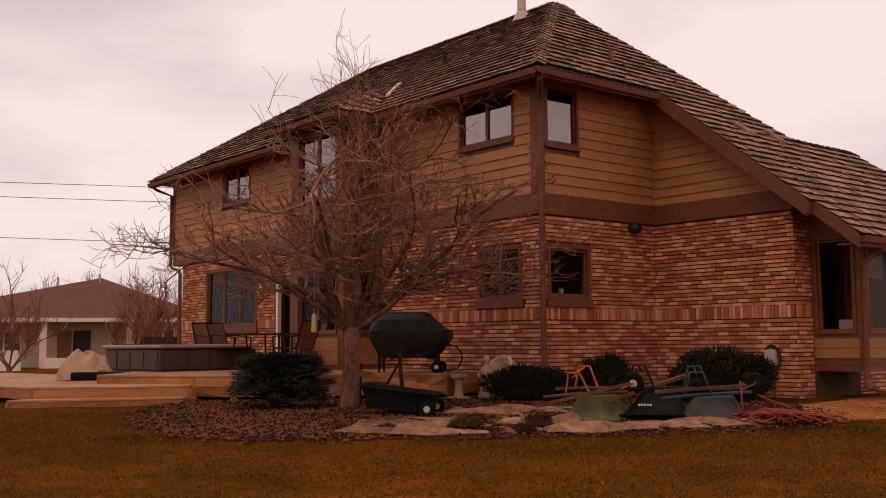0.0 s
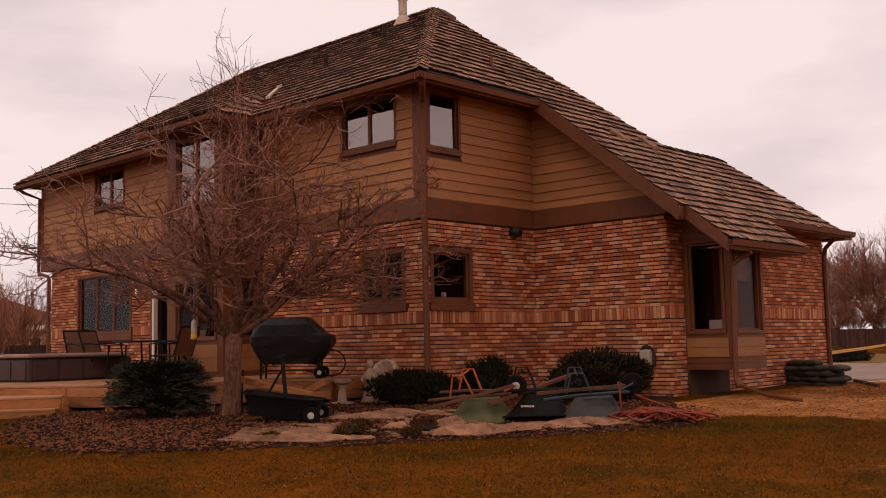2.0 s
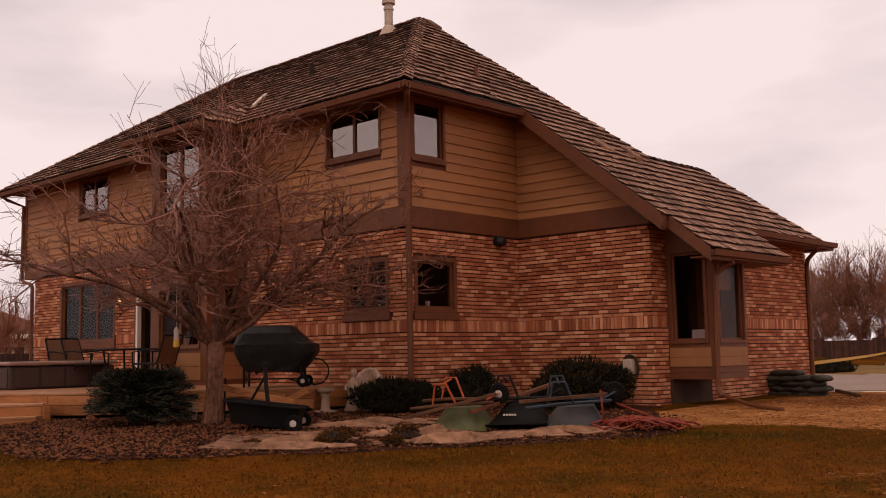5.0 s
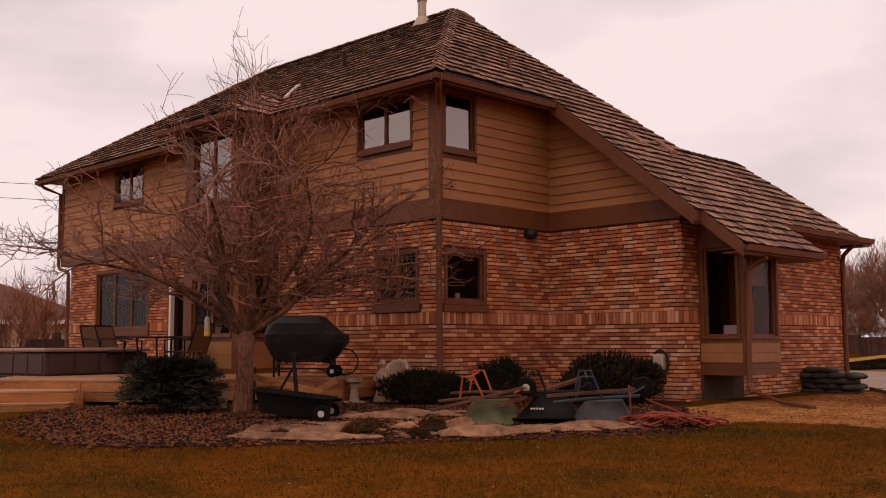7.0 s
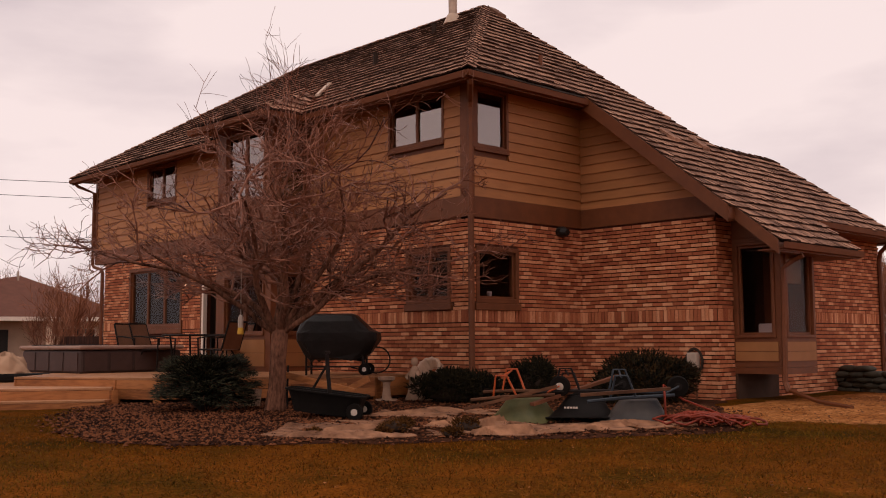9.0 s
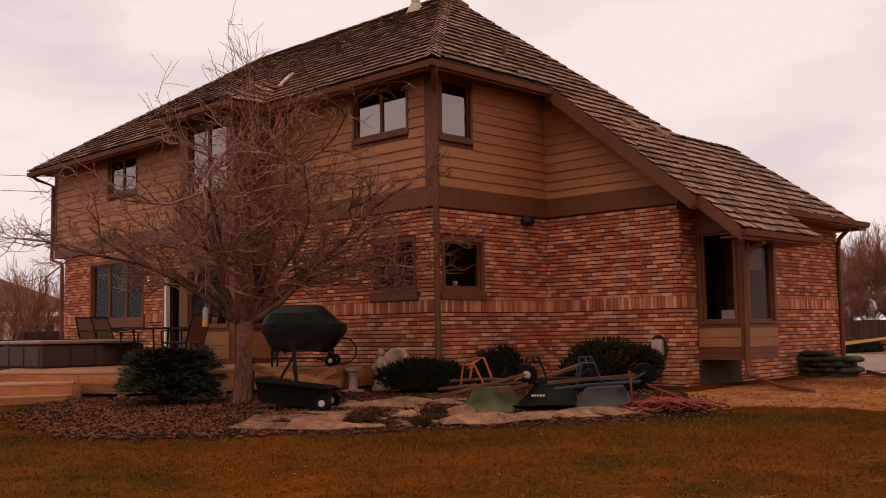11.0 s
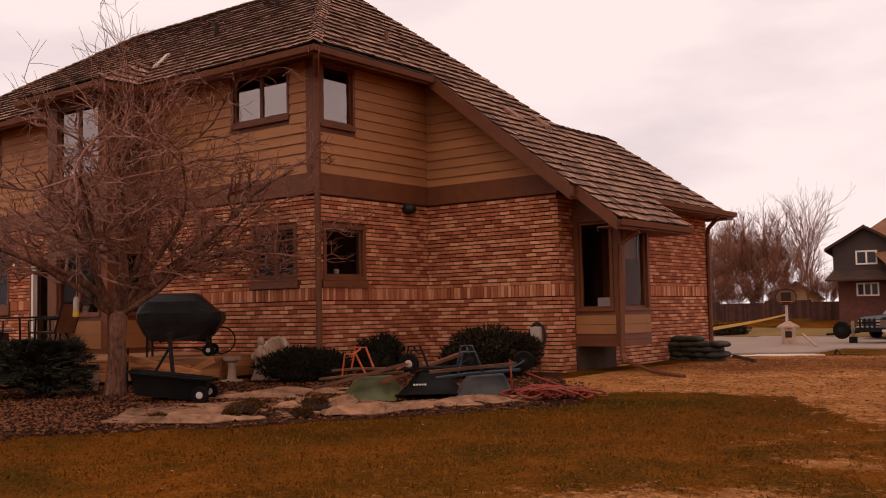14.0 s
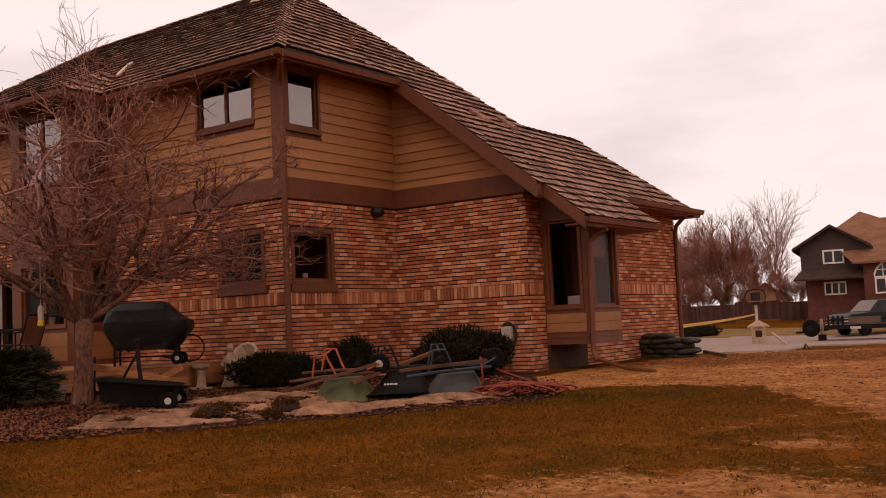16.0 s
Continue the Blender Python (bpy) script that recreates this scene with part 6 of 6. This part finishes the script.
def azd(D, yaw):
    """A place at that distance and heading from the viewing spot."""
    return (EYE_XY[0] - D * math.sin(radians(yaw)), EYE_XY[1] + D * math.cos(radians(yaw)))


ground_patch("driveway", "pale concrete driveway apron beside the garage", [azd(27, 24), azd(30.5, 17.3), azd(33, 17.5), azd(31.5, 24)], 0.05, M_CONC, 0.35)
ground_patch("street", "worn grey asphalt street", [azd(33.5, 26), azd(35, 18.8), azd(40.5, 16.2), azd(41, 3), azd(41, -25), azd(52, -25), azd(53, 3), azd(53, 26)], 0.05, M_ASPH, 0.6)
ground_patch("verge", "green grass verge beyond the street", [azd(53.2, 27), azd(53.2, -20), azd(60, -20), azd(60, 27)], 0.06, M_SOD, 0.8)


def bare_tree(name, label, D, yaw, h, spread, seed, kids, stems=5, r0=0.12, mat_=M_FARBARK, lean=0.0, depth=3):
    x, y = azd(D, yaw)
    h *= 0.68
    t = thing(name, label, "tree", (x, y, ground_z(x, y)))
    r = random.Random(seed)
    tr = Build()
    tube(tr, [(0, 0, -0.3), (0, 0, h * 0.1), (lean, 0, h * 0.22)], [r0 * 1.3, r0, r0 * 0.9], 8)
    part("trunk", tr, mat_, t)
    cr_ = Build()
    for k in range(stems):
        a = 2 * math.pi * k / stems + r.uniform(-0.4, 0.4)
        d = Vector((spread * math.cos(a), spread * math.sin(a), 1.0)).normalized()
        twigs(cr_, (0, 0, h * r.uniform(0.08, 0.22)), d, h * r.uniform(0.6, 0.82), r0 * 0.4, depth, r, dict(bend=0.1, lift=0.05, up=0.5, kids=kids, thin=0.00009 * D))
    part("crown", cr_, mat_, t, "bare branching crown", "stuff")


bare_tree("tree", "wide bare shrubby tree behind the board fence", 74, 20.6, 8.0, 0.55, 51, {3: 9, 2: 7, 1: 4}, 13, 0.12)
bare_tree("tree", "bare tangled tree behind the board fence", 77, 22.5, 7.4, 0.55, 52, {3: 9, 2: 7, 1: 4}, 10, 0.12)
bare_tree("tree", "low bare thicket behind the board fence", 71, 24.2, 6.0, 0.6, 53, {3: 8, 2: 7, 1: 4}, 9, 0.1)
bare_tree("tree", "low bare thicket tree beside the fence", 72, 19.0, 5.6, 0.6, 54, {3: 8, 2: 7, 1: 4}, 9, 0.1)
bare_tree("tree", "tall slender bare tree behind the fence", 73, 17.8, 8.4, 0.16, 55, {3: 10, 2: 5, 1: 3}, 4, 0.1)
for i, (D, yaw, h_) in enumerate(((69, 24.4, 3.6), (68, 22.9, 3.4), (69, 21.6, 3.4), (70, 19.9, 3.2), (70, 16.9, 3.8))):
    bare_tree("thicket", "dense reddish leafless thicket behind the fence", D, yaw, h_, 0.9, 70 + i, {3: 8, 2: 7, 1: 4}, 9, 0.06)

fence = thing("board_fence", "dark red-brown board fence across the street", "fence")
M_FENCE = mat("red_brown_fence", (0.04, 0.017, 0.013), 0.85, col2=(0.085, 0.037, 0.027), scale=3, rand=0.8)
FB = add_box(Build(), -0.07, 0.07, -0.012, 0.012, 0, 1.08).mesh("fence_board")
FB.materials.append(M_FENCE)
for i in range(120):
    yw = 27.0 - 0.0975 * i
    x, y = azd(63.5, yw)
    o = part("fence_board", FB, M_FENCE, fence)
    o.matrix_basis = pose(x, y, ground_z(x, y) + 0.05 + (0.12 if (i // 24) % 2 else 0), 0, 0, yw)

# red-brown two-storey neighbour
M_BLUEG = mat("dark_grey_siding", (0.05, 0.034, 0.036), 0.7, var=0.15, scale=3, stretch=(1, 1, 8))
M_RBRICK = mat("far_red_brick", (0.11, 0.042, 0.034), 0.85, var=0.25, scale=6)
M_TANROOF = mat("far_tan_roof", (0.14, 0.066, 0.038), 0.9, col2=(0.27, 0.135, 0.082), scale=9, stretch=(1, 1, 3))
M_LROOFD = mat("dark_brown_shingles", (0.035, 0.02, 0.016), 0.9, col2=(0.075, 0.042, 0.033), scale=9, stretch=(1, 1, 3))
nh = thing("house", "dark grey and red brick two-storey house with a tan roof", "house", (*azd(62, 16.5), 0.0))
NH = radians(13)
nh.rotation_euler = (0, 0, NH)


def gable_roof(b, x0, x1, y0, y1, ze, zr, ov=0.4):
    """Ridge runs along y; both slopes have thickness."""
    xm = (x0 + x1) / 2
    k = (zr - ze) / (xm - x0)
    for sgn in (-1, 1):
        xe = x0 - ov if sgn < 0 else x1 + ov
        q = [(xe, y0 - ov, ze - ov * k), (xm, y0 - ov, zr), (xm, y1 + ov, zr), (xe, y1 + ov, ze - ov * k)]
        b.add([Vector(p) for p in q] + [Vector((p[0], p[1], p[2] + 0.16)) for p in q], BOXF)
    return b


gw = [(0, 2.9), (3.9, 2.9), (3.9, 4.2), (1.7, 5.5), (0, 4.45)]
b = Build().add([Vector((u, 0, v)) for u, v in gw] + [Vector((u, 7, v)) for u, v in gw], [(0, 1, 2, 3, 4), (9, 8, 7, 6, 5), (0, 4, 9, 5), (1, 6, 7, 2), (4, 3, 8, 9), (3, 2, 7, 8)])
part("upper_wall", b, M_BLUEG, nh, "dark grey upper wall")
part("lower_wall", add_box(Build(), 0.2, 9.5, 0.1, 7, -0.6, 2.95), M_RBRICK, nh, "red brick lower wall")
part("tower_wall", add_box(Build(), 3.3, 9.5, -0.9, 7, -0.6, 3.35), M_RBRICK, nh)
part("porch_roof", Build().add([Vector(p) for p in ((-0.4, -0.9, 2.52), (3.3, -0.9, 2.52), (3.3, 0.02, 3.05), (0.0, 0.02, 3.05), (-0.4, -0.9, 2.42), (3.3, -0.9, 2.42), (3.3, 0.02, 2.88), (0.0, 0.02, 2.88))], [(0, 1, 2, 3), (4, 7, 6, 5), (0, 4, 5, 1), (0, 3, 7, 4)]), M_LROOFD, nh, "dark skirt roof")
rf = part("roof", gable_roof(Build(), 0, 3.4, 0, 7, 4.4, 5.42, 0.42), M_LROOFD, nh, "dark gable roof edge")
mr_ = [(2.75, -1.3, 3.32), (9.8, -1.3, 3.32), (9.8, 3.6, 6.05), (4.4, 3.6, 6.05), (3.3, 4.6, 6.61), (0.4, 7.0, 4.7), (1.2, 1.9, 5.0), (2.75, -1.3, 3.2), (9.8, -1.3, 3.2)]
part("main_roof", Build().add([Vector(p) for p in mr_], [(0, 1, 2, 3, 4), (0, 4, 6), (6, 4, 5), (7, 8, 1, 0)]), M_TANROOF, nh, "tan shingled hip roof")


def far_window(parent, x0, x1, z0, z1, y, n):
    w = part("window", slab(Matrix.Translation((0, y, 0)), x0, x1, z0, z1, [(x0 + 0.09 + (x1 - x0 - 0.09) / n * i, x0 + (x1 - x0 - 0.09) / n * (i + 1), z0 + 0.09, z1 - 0.09) for i in range(n)], -0.07, 0.0), M_WHITE, parent, "white-framed window")
    part("pane", add_box(Build(), x0 + 0.05, x1 - 0.05, y - 0.03, y - 0.004, z0 + 0.05, z1 - 0.05), mat("far_pane", (0.02, 0.02, 0.028), 0.1) if "far_pane" not in bpy.data.materials else bpy.data.materials["far_pane"], w)


far_window(nh, 1.2, 2.34, 3.34, 4.14, 0.0, 2)
far_window(nh, 1.17, 2.36, 1.56, 2.32, 0.1, 3)
far_window(nh, 3.85, 5.55, 1.5, 2.4, -0.9, 3)
aw = part("arched_window", add_box(Build(), 3.85, 5.55, -0.96, -0.9, 2.4, 2.46), M_WHITE, nh, "white-framed arched window")
AR = [(4.7 + 0.85 * math.cos(math.pi * k / 14), 2.42 + 0.85 * math.sin(math.pi * k / 14)) for k in range(15)]
part("arch_pane", Build().add([Vector((u, -0.925, v)) for u, v in AR] + [Vector((u, -0.904, v)) for u, v in AR], [tuple(range(15)), tuple(reversed(range(15, 30)))]), bpy.data.materials["far_pane"], aw)
part("arch_frame", tube(Build(), [(u, -0.94, v) for u, v in AR + AR[:1]], 0.055, 6), M_WHITE, aw)
for u in (4.3, 5.1):
    part("mullion", add_box(Build(), u - 0.03, u + 0.03, -0.96, -0.92, 2.42, 3.12), M_WHITE, aw)
part("mullion", add_box(Build(), 3.95, 5.45, -0.96, -0.92, 2.8, 2.86), M_WHITE, aw)

sh_ = thing("house", "small tan gabled house behind the fence", "house", (*azd(88, 18.4), 0.4))
sh_.rotation_euler = (0, 0, radians(18))
part("wall", Build().add([Vector(p) for p in ((-1.9, 0, 0), (1.9, 0, 0), (1.9, 0, 1.3), (0, 0, 2.6), (-1.9, 0, 1.3), (-1.9, 6, 0), (1.9, 6, 0), (1.9, 6, 1.3), (0, 6, 2.6), (-1.9, 6, 1.3))], [(0, 1, 2, 3, 4), (9, 8, 7, 6, 5), (0, 4, 9, 5), (1, 6, 7, 2), (4, 3, 8, 9), (3, 2, 7, 8)]), mat("far_tan_wall", (0.30, 0.18, 0.11), 0.8, var=0.15), sh_)
part("roof", gable_roof(Build(), -1.9, 1.9, 0, 6, 1.32, 2.62, 0.3), M_TANROOF, sh_)

# basketball hoop and brick pillar
x, y = azd(44.5, 18.9)
gz = ground_z(x, y)
pl = thing("pillar", "square pale brick pillar with a pointed cap at the kerb", "pillar", (x, y, gz))
part("shaft", add_box(Build(), -0.28, 0.28, -0.28, 0.28, -0.1, 0.72), M_STONE, pl, bevel=0.03)
part("cap", lathe(Build(), [(0.45, 0.72), (0.45, 0.78), (0.06, 1.0)], (0, 0, 0), 4), M_STONE, pl)
part("plaque", add_box(Build(), -0.13, 0.13, -0.29, -0.27, 0.32, 0.58), M_FELT, pl)
pl.rotation_euler = (0, 0, radians(19))
x, y = azd(47.0, 18.95)
gz = ground_z(x, y) - 0.2
bh = thing("basketball_hoop", "weathered basketball hoop with a fan-shaped backboard on a pole", "basketball hoop", (x, y, gz))
part("pole", tube(Build(), [(0, 0.1, -0.1), (0, 0.1, 2.0), (0, 0, 2.25)], 0.06, 8), M_RIM, bh)
fan = [(-0.4, 2.0), (-0.44, 2.25), (-0.33, 2.48), (0, 2.56), (0.33, 2.48), (0.44, 2.25), (0.4, 2.0), (0.22, 1.88), (-0.22, 1.88)]
part("backboard", Build().add([Vector((u, 0, v)) for u, v in fan] + [Vector((u, 0.05, v)) for u, v in fan], [tuple(range(9)), tuple(reversed(range(9, 18)))] + [(i, 9 + i, 9 + (i + 1) % 9, (i + 1) % 9) for i in range(9)]), M_MESH, bh, "dull fan-shaped backboard")
part("backboard_edge", tube(Build(), [Vector((u, -0.02, v)) for u, v in fan + fan[:1]], 0.022, 6), M_FELT, bh, "dark edge")
part("rim", tube(Build(), ring_pts((0, -0.3, 2.0), 0.23, (0, 0, 1), 16), 0.02, 6), M_ORANGE, bh)
part("bracket", add_box(Build(), -0.2, 0.2, -0.08, 0.0, 1.95, 2.4), M_FELT, bh)
bh.rotation_euler = (0, 0, radians(19))
x, y = azd(43, 18.2)
plank((x, y, ground_z(x, y) + 0.45), (x + 0.9, y - 1.2, ground_z(x + 0.9, y - 1.2) + 0.03), 0.08, 0.08, "pale timber prop leaning on the pillar", M_STONE)
x, y = azd(25, 16.6)
sw = thing("saw_horse", "tiny dark wire stand on the bare earth", "stand", (x, y, ground_z(x, y)))
for k in range(3):
    part("leg", tube(Build(), [(0.0, 0, 0.16), (0.12 * math.cos(2.1 * k), 0.12 * math.sin(2.1 * k), 0)], 0.012, 5), M_DMETAL, sw)


# pickup truck with a flat trailer
def truck():
    x, y = azd(48.5, 14.9)
    t = thing("pickup_truck", "dark green pickup truck parked on the street", "truck", (x, y, ground_z(x, y) + 0.06))
    M_TR = mat("dark_green_car_paint", (0.006, 0.007, 0.007), 0.35, var=0.2)
    side = [(0.0, 0.45), (0.0, 0.98), (0.2, 1.1), (1.35, 1.18), (1.95, 1.76), (3.45, 1.78), (3.6, 1.2), (5.2, 1.2), (5.25, 0.5)]
    b = Build()
    n = len(side)
    for yy, k in ((-0.9, 1.0), (0.9, 1.0)):
        for u, v in side:
            b.v.append(Vector((u, yy * (0.84 if v > 1.5 else 1), v)))
    b.f += [tuple(reversed(range(n))), tuple(range(n, 2 * n))] + [(i, (i + 1) % n, n + (i + 1) % n, n + i) for i in range(n)]
    body = part("body", b, M_TR, t, bevel=0.05)
    gl = bpy.data.materials["far_pane"]
    for u0, u1 in ((1.8, 2.55), (2.65, 3.4)):
        part("side_window", Build().add([Vector(p) for p in ((u0, -0.9, 1.2), (u1, -0.9, 1.2), (u1, -0.80, 1.62), (u0 + (0.3 if u0 < 2.5 else 0), -0.80, 1.62), (u0, -0.86, 1.2), (u1, -0.86, 1.2), (u1, -0.77, 1.62), (u0 + (0.3 if u0 < 2.5 else 0), -0.77, 1.62))], BOXF), gl, body)
    part("windscreen", Build().add([Vector(p) for p in ((1.35, -0.78, 1.21), (1.35, 0.78, 1.21), (1.92, 0.7, 1.74), (1.92, -0.7, 1.74), (1.33, -0.78, 1.21), (1.33, 0.78, 1.21), (1.9, 0.7, 1.74), (1.9, -0.7, 1.74))], BOXF), mat("pale_windscreen", (0.13, 0.11, 0.105), 0.2, var=0.15), body)
    part("bumper", add_box(Build(), -0.12, 0.05, -0.9, 0.9, 0.42, 0.62), M_GALV, t, bevel=0.02)
    for s in (-1, 1):
        part("headlight", add_box(Build(), -0.02, 0.04, s * 0.72 - 0.15, s * 0.72 + 0.15, 0.72, 0.92), M_RIM, t, "clear headlight")
    for u in (0.95, 4.4):
        for s in (-0.82, 0.82):
            wheel(t, (u, s, 0.36), 0.36, 0.24, (0, 1, 0), M_RUBBER, M_DMETAL)
    t.rotation_euler = (0, 0, radians(50))
    t.scale = (0.88, 0.88, 0.88)


truck()
x, y = azd(45, 15.75)
tl = thing("flat_trailer", "low dark utility trailer with a spare wheel", "trailer", (x, y, ground_z(x, y)))
part("bed", add_box(Build(), 0.2, 4.6, -0.8, 0.8, 0.5, 0.68), M_DMETAL, tl, bevel=0.02)
part("side_rail", add_box(Build(), 0.3, 4.6, -0.83, -0.79, 0.84, 0.92), M_DMETAL, tl)
part("side_panel", add_box(Build(), 1.15, 2.35, -0.85, -0.83, 0.72, 0.98), mat("dull_grey_panel", (0.12, 0.08, 0.07), 0.6, var=0.2), tl, "dull grey side panel")
part("jack", tube(Build(), [(0.05, -0.1, 0.0), (0.05, -0.1, 0.95)], 0.06, 8), M_GALV, tl, "upright trailer jack")
part("jack_foot", add_box(Build(), -0.1, 0.2, -0.25, 0.05, 0.0, 0.3), M_DMETAL, tl)
part("plate", add_box(Build(), 1.2, 1.6, -0.86, -0.845, 0.5, 0.6), M_RIM, tl, "small pale plate")
for i in range(6):
    part("stake_post", add_box(Build(), 0.35 + (0.18 if i < 4 else 0.6) * i, 0.43 + (0.18 if i < 4 else 0.6) * i, -0.8, -0.74, 0.6, 1.05), M_DMETAL, tl)
wheel(tl, (-0.35, -0.3, 0.58), 0.36, 0.2, (0.3, 1, 0.0), M_RUBBER, M_DMETAL)
for s in (-0.9, 0.9):
    wheel(tl, (3.5, s, 0.34), 0.34, 0.2, (0, 1, 0), M_RUBBER, M_DMETAL)
part("drawbar", tube(Build(), [(0.3, 0, 0.5), (-0.4, 0, 0.45), (-1.0, 0.1, 0.4)], 0.05, 6), M_DMETAL, tl)
tl.rotation_euler = (0, 0, radians(10))
for yw, D in ((22.6, 52), (21.7, 52.5)):
    x, y = azd(D, yw)
    bush("shrub", "dark clipped shrub beside the street", x, y, 0.85, 0.5, 0.5, 500, M_YEW, int(yw * 10), radians(yw), 0.12, 6)


# ---- neighbour's house beyond the deck ----
M_LROOF = mat("brown_asphalt_roof", (0.13, 0.058, 0.045), 0.9, var=0.15, scale=3)
M_LWALL = mat("pale_stucco", (0.68, 0.56, 0.5), 0.85, var=0.1, scale=2)
lh = thing("house", "single-storey pale stucco house with a brown hip roof and porch", "house", (-38.6, 7.9, -0.2))
lh.rotation_euler = (0, 0, radians(70))
part("wall", add_box(Build(), -9.5, 1.2, 1.6, 9, -0.4, 2.45), M_LWALL, lh)
part("wing_wall", add_box(Build(), 1.2, 6.5, 0.6, 9, -0.4, 2.45), M_LWALL, lh)
rq = [(-10.2, -0.6, 2.45), (-2.7, -0.6, 2.45), (5.4, -0.6, 2.45), (7.0, 9.6, 2.45), (7.0, 24.0, 2.45), (-10.2, 24.0, 2.45), (-0.2, 4.5, 4.8), (-3.4, 18.0, 4.85)]
rfb = Build().add([Vector(p) for p in rq], [(0, 1, 6), (0, 6, 7), (1, 2, 6), (2, 3, 6), (3, 4, 7, 6), (4, 5, 7), (5, 0, 7), (0, 5, 4, 3, 2, 1)])
part("roof", rfb, M_LROOF, lh, "brown shingled hip roof")
part("fascia", add_box(Build(), -10.2, 5.4, -0.66, -0.6, 2.3, 2.5), M_WHITE, lh)
for u in (-2.9, 1.15, -6.8):
    part("porch_post", add_box(Build(), u - 0.16, u + 0.16, -0.45, -0.13, -0.4, 2.36), M_LWALL, lh)
part("porch_wall", add_box(Build(), -2.8, -0.6, -0.5, -0.3, -0.4, 0.55), M_WHITE, lh)
part("door", add_box(Build(), 0.05 - 1.6, 0.9 - 1.6, 1.52, 1.6, 0.1, 1.9), mat("dark_door", (0.03, 0.028, 0.028), 0.5), lh)
part("door_side", add_box(Build(), -2.3, -1.62, 1.52, 1.6, 0.3, 1.9), M_PANEL, lh)
far_window(lh, 1.7, 3.4, 0.4, 2.0, 0.6, 3)
far_window(lh, -5.6, -4.0, 0.6, 1.9, 1.6, 2)
for u, v, h in ((-2.4, 4.0, 4.9), (-0.3, 3.9, 5.1), (3.2, 4.4, 4.7)):
    part("vent_pipe", tube(Build(), [(u, v, h - 0.9), (u, v, h - 0.12)], 0.055, 8), M_GALV, lh)

bare_tree("tree", "small bare street tree on the lawn", 36, 73.6, 3.6, 0.8, 61, {3: 7, 2: 5, 1: 3}, 6, 0.09)
bare_tree("tree", "bare tree behind the neighbouring house", 76, 70.8, 6.3, 0.6, 62, {3: 8, 2: 6, 1: 4}, 7, 0.12)
bare_tree("tree", "bare tree beside the neighbouring house", 48, 66.4, 4.6, 0.6, 63, {3: 8, 2: 6, 1: 4}, 7, 0.1)
bare_tree("tree", "low bare tree beside the dark fence", 45, 67.6, 3.3, 0.9, 64, {3: 6, 2: 5, 1: 3}, 6, 0.07)
bare_tree("tree", "bare tree far beyond the lawn", 80, 74.5, 5.2, 0.7, 65, {3: 7, 2: 6, 1: 3}, 7, 0.12)
df = thing("dark_fence", "dark brown board fence beside the house", "fence")
for i in range(46):
    f = i / 45
    x, y = -30.5 + 10.5 * f, 6.4 - 1.6 * f
    o = part("fence_board", FB, M_FENCE, df)
    o.matrix_basis = pose(x, y, ground_z(x, y) + 0.05, 0, 0, 78) @ Matrix.Diagonal((1.7, 1, 1.35, 1))
# canvas cover thrown over a black case on the platform
cv = thing("canvas_cover", "crumpled pale canvas cover thrown over a black case", "canvas cover", (-6.95, -4.62, 0.32))
cb = Build()
n = 30
for i in range(9):
    ph = math.pi / 2 * i / 8
    for j in range(n):
        a = 2 * math.pi * j / n
        fold = 0.3 * noise.noise((math.cos(a) * 3.0, math.sin(a) * 3.0, 1.0 + i * 0.15)) + 0.15 * abs(noise.noise((a * 3.0, i * 0.5, 4)))
        q = math.cos(ph) ** 0.7 * (1 + fold)
        u = 0.44 * q * math.cos(a)
        z = 0.5 * math.sin(ph) ** 0.8 * (1 + 0.4 * noise.noise((math.cos(a) * 2.2, math.sin(a) * 2.2, i * 0.5)))
        z *= 1.0 - 0.35 * max(0, u / 0.44)
        cb.v.append(Vector((u - 0.06 + 0.1 * z, 0.3 * q * math.sin(a), max(z, 0.02 + (0.13 if u > -0.12 else 0.0)))))
for i in range(8):
    for j in range(n):
        cb.f.append((i * n + j, i * n + (j + 1) % n, (i + 1) * n + (j + 1) % n, (i + 1) * n + j))
part("cover", cb, mat("pale_canvas_cover", (0.36, 0.25, 0.19), 0.85, col2=(0.5, 0.37, 0.29), scale=4, bump=0.5, bscale=10), cv, smooth=True)
part("case", add_box(Build(), -0.3, 0.75, -0.34, 0.1, 0, 0.15), M_BLACK, cv, "low black case", bevel=0.04)
cv.rotation_euler = (0, 0, radians(70))
# low pale garden wall far left
part("garden_wall", board_between(Build(), (-36.5, 3.2), (-37.6, 0.4), 0.2, -0.3, 0.75), M_WHITE, thing("low_wall", "low white garden wall beside the house", "wall"))
# overhead lines and their poles
for f in (-1.2, 1.8):
    p = Vector((-46.4, 4.85, 0)).lerp(Vector((-52.35, 17.5, 0)), f)
    up = thing("utility_pole", "tall brown wooden utility pole", "utility pole", (p.x, p.y, ground_z(p.x, p.y)), "utility poles")
    part("shaft", tube(Build(), [(0, 0, -0.5), (0, 0, 13.2 if f > 0 else 9.3)], [0.16, 0.11], 10), M_WOODOLD, up)
    part("crossarm", add_box(Build(), -0.9, 0.9, -0.06, 0.06, 8.0 if f < 0 else 12.0, 8.15 if f < 0 else 12.15), M_WOODOLD, up)
for za_, zb_ in ((9.9, 11.5), (9.1, 10.5), (6.85, 7.75)):
    w = thing("overhead_line", "thin dark overhead line", "power line", group="overhead lines")
    pts = []
    for i in range(13):
        f = -1.2 + 3.0 * i / 12
        p = Vector((-46.4, 4.85, za_)).lerp(Vector((-52.35, 17.5, zb_)), f)
        pts.append(p)
    part("wire", tube(Build(), pts, 0.022, 4), M_DMETAL, w)
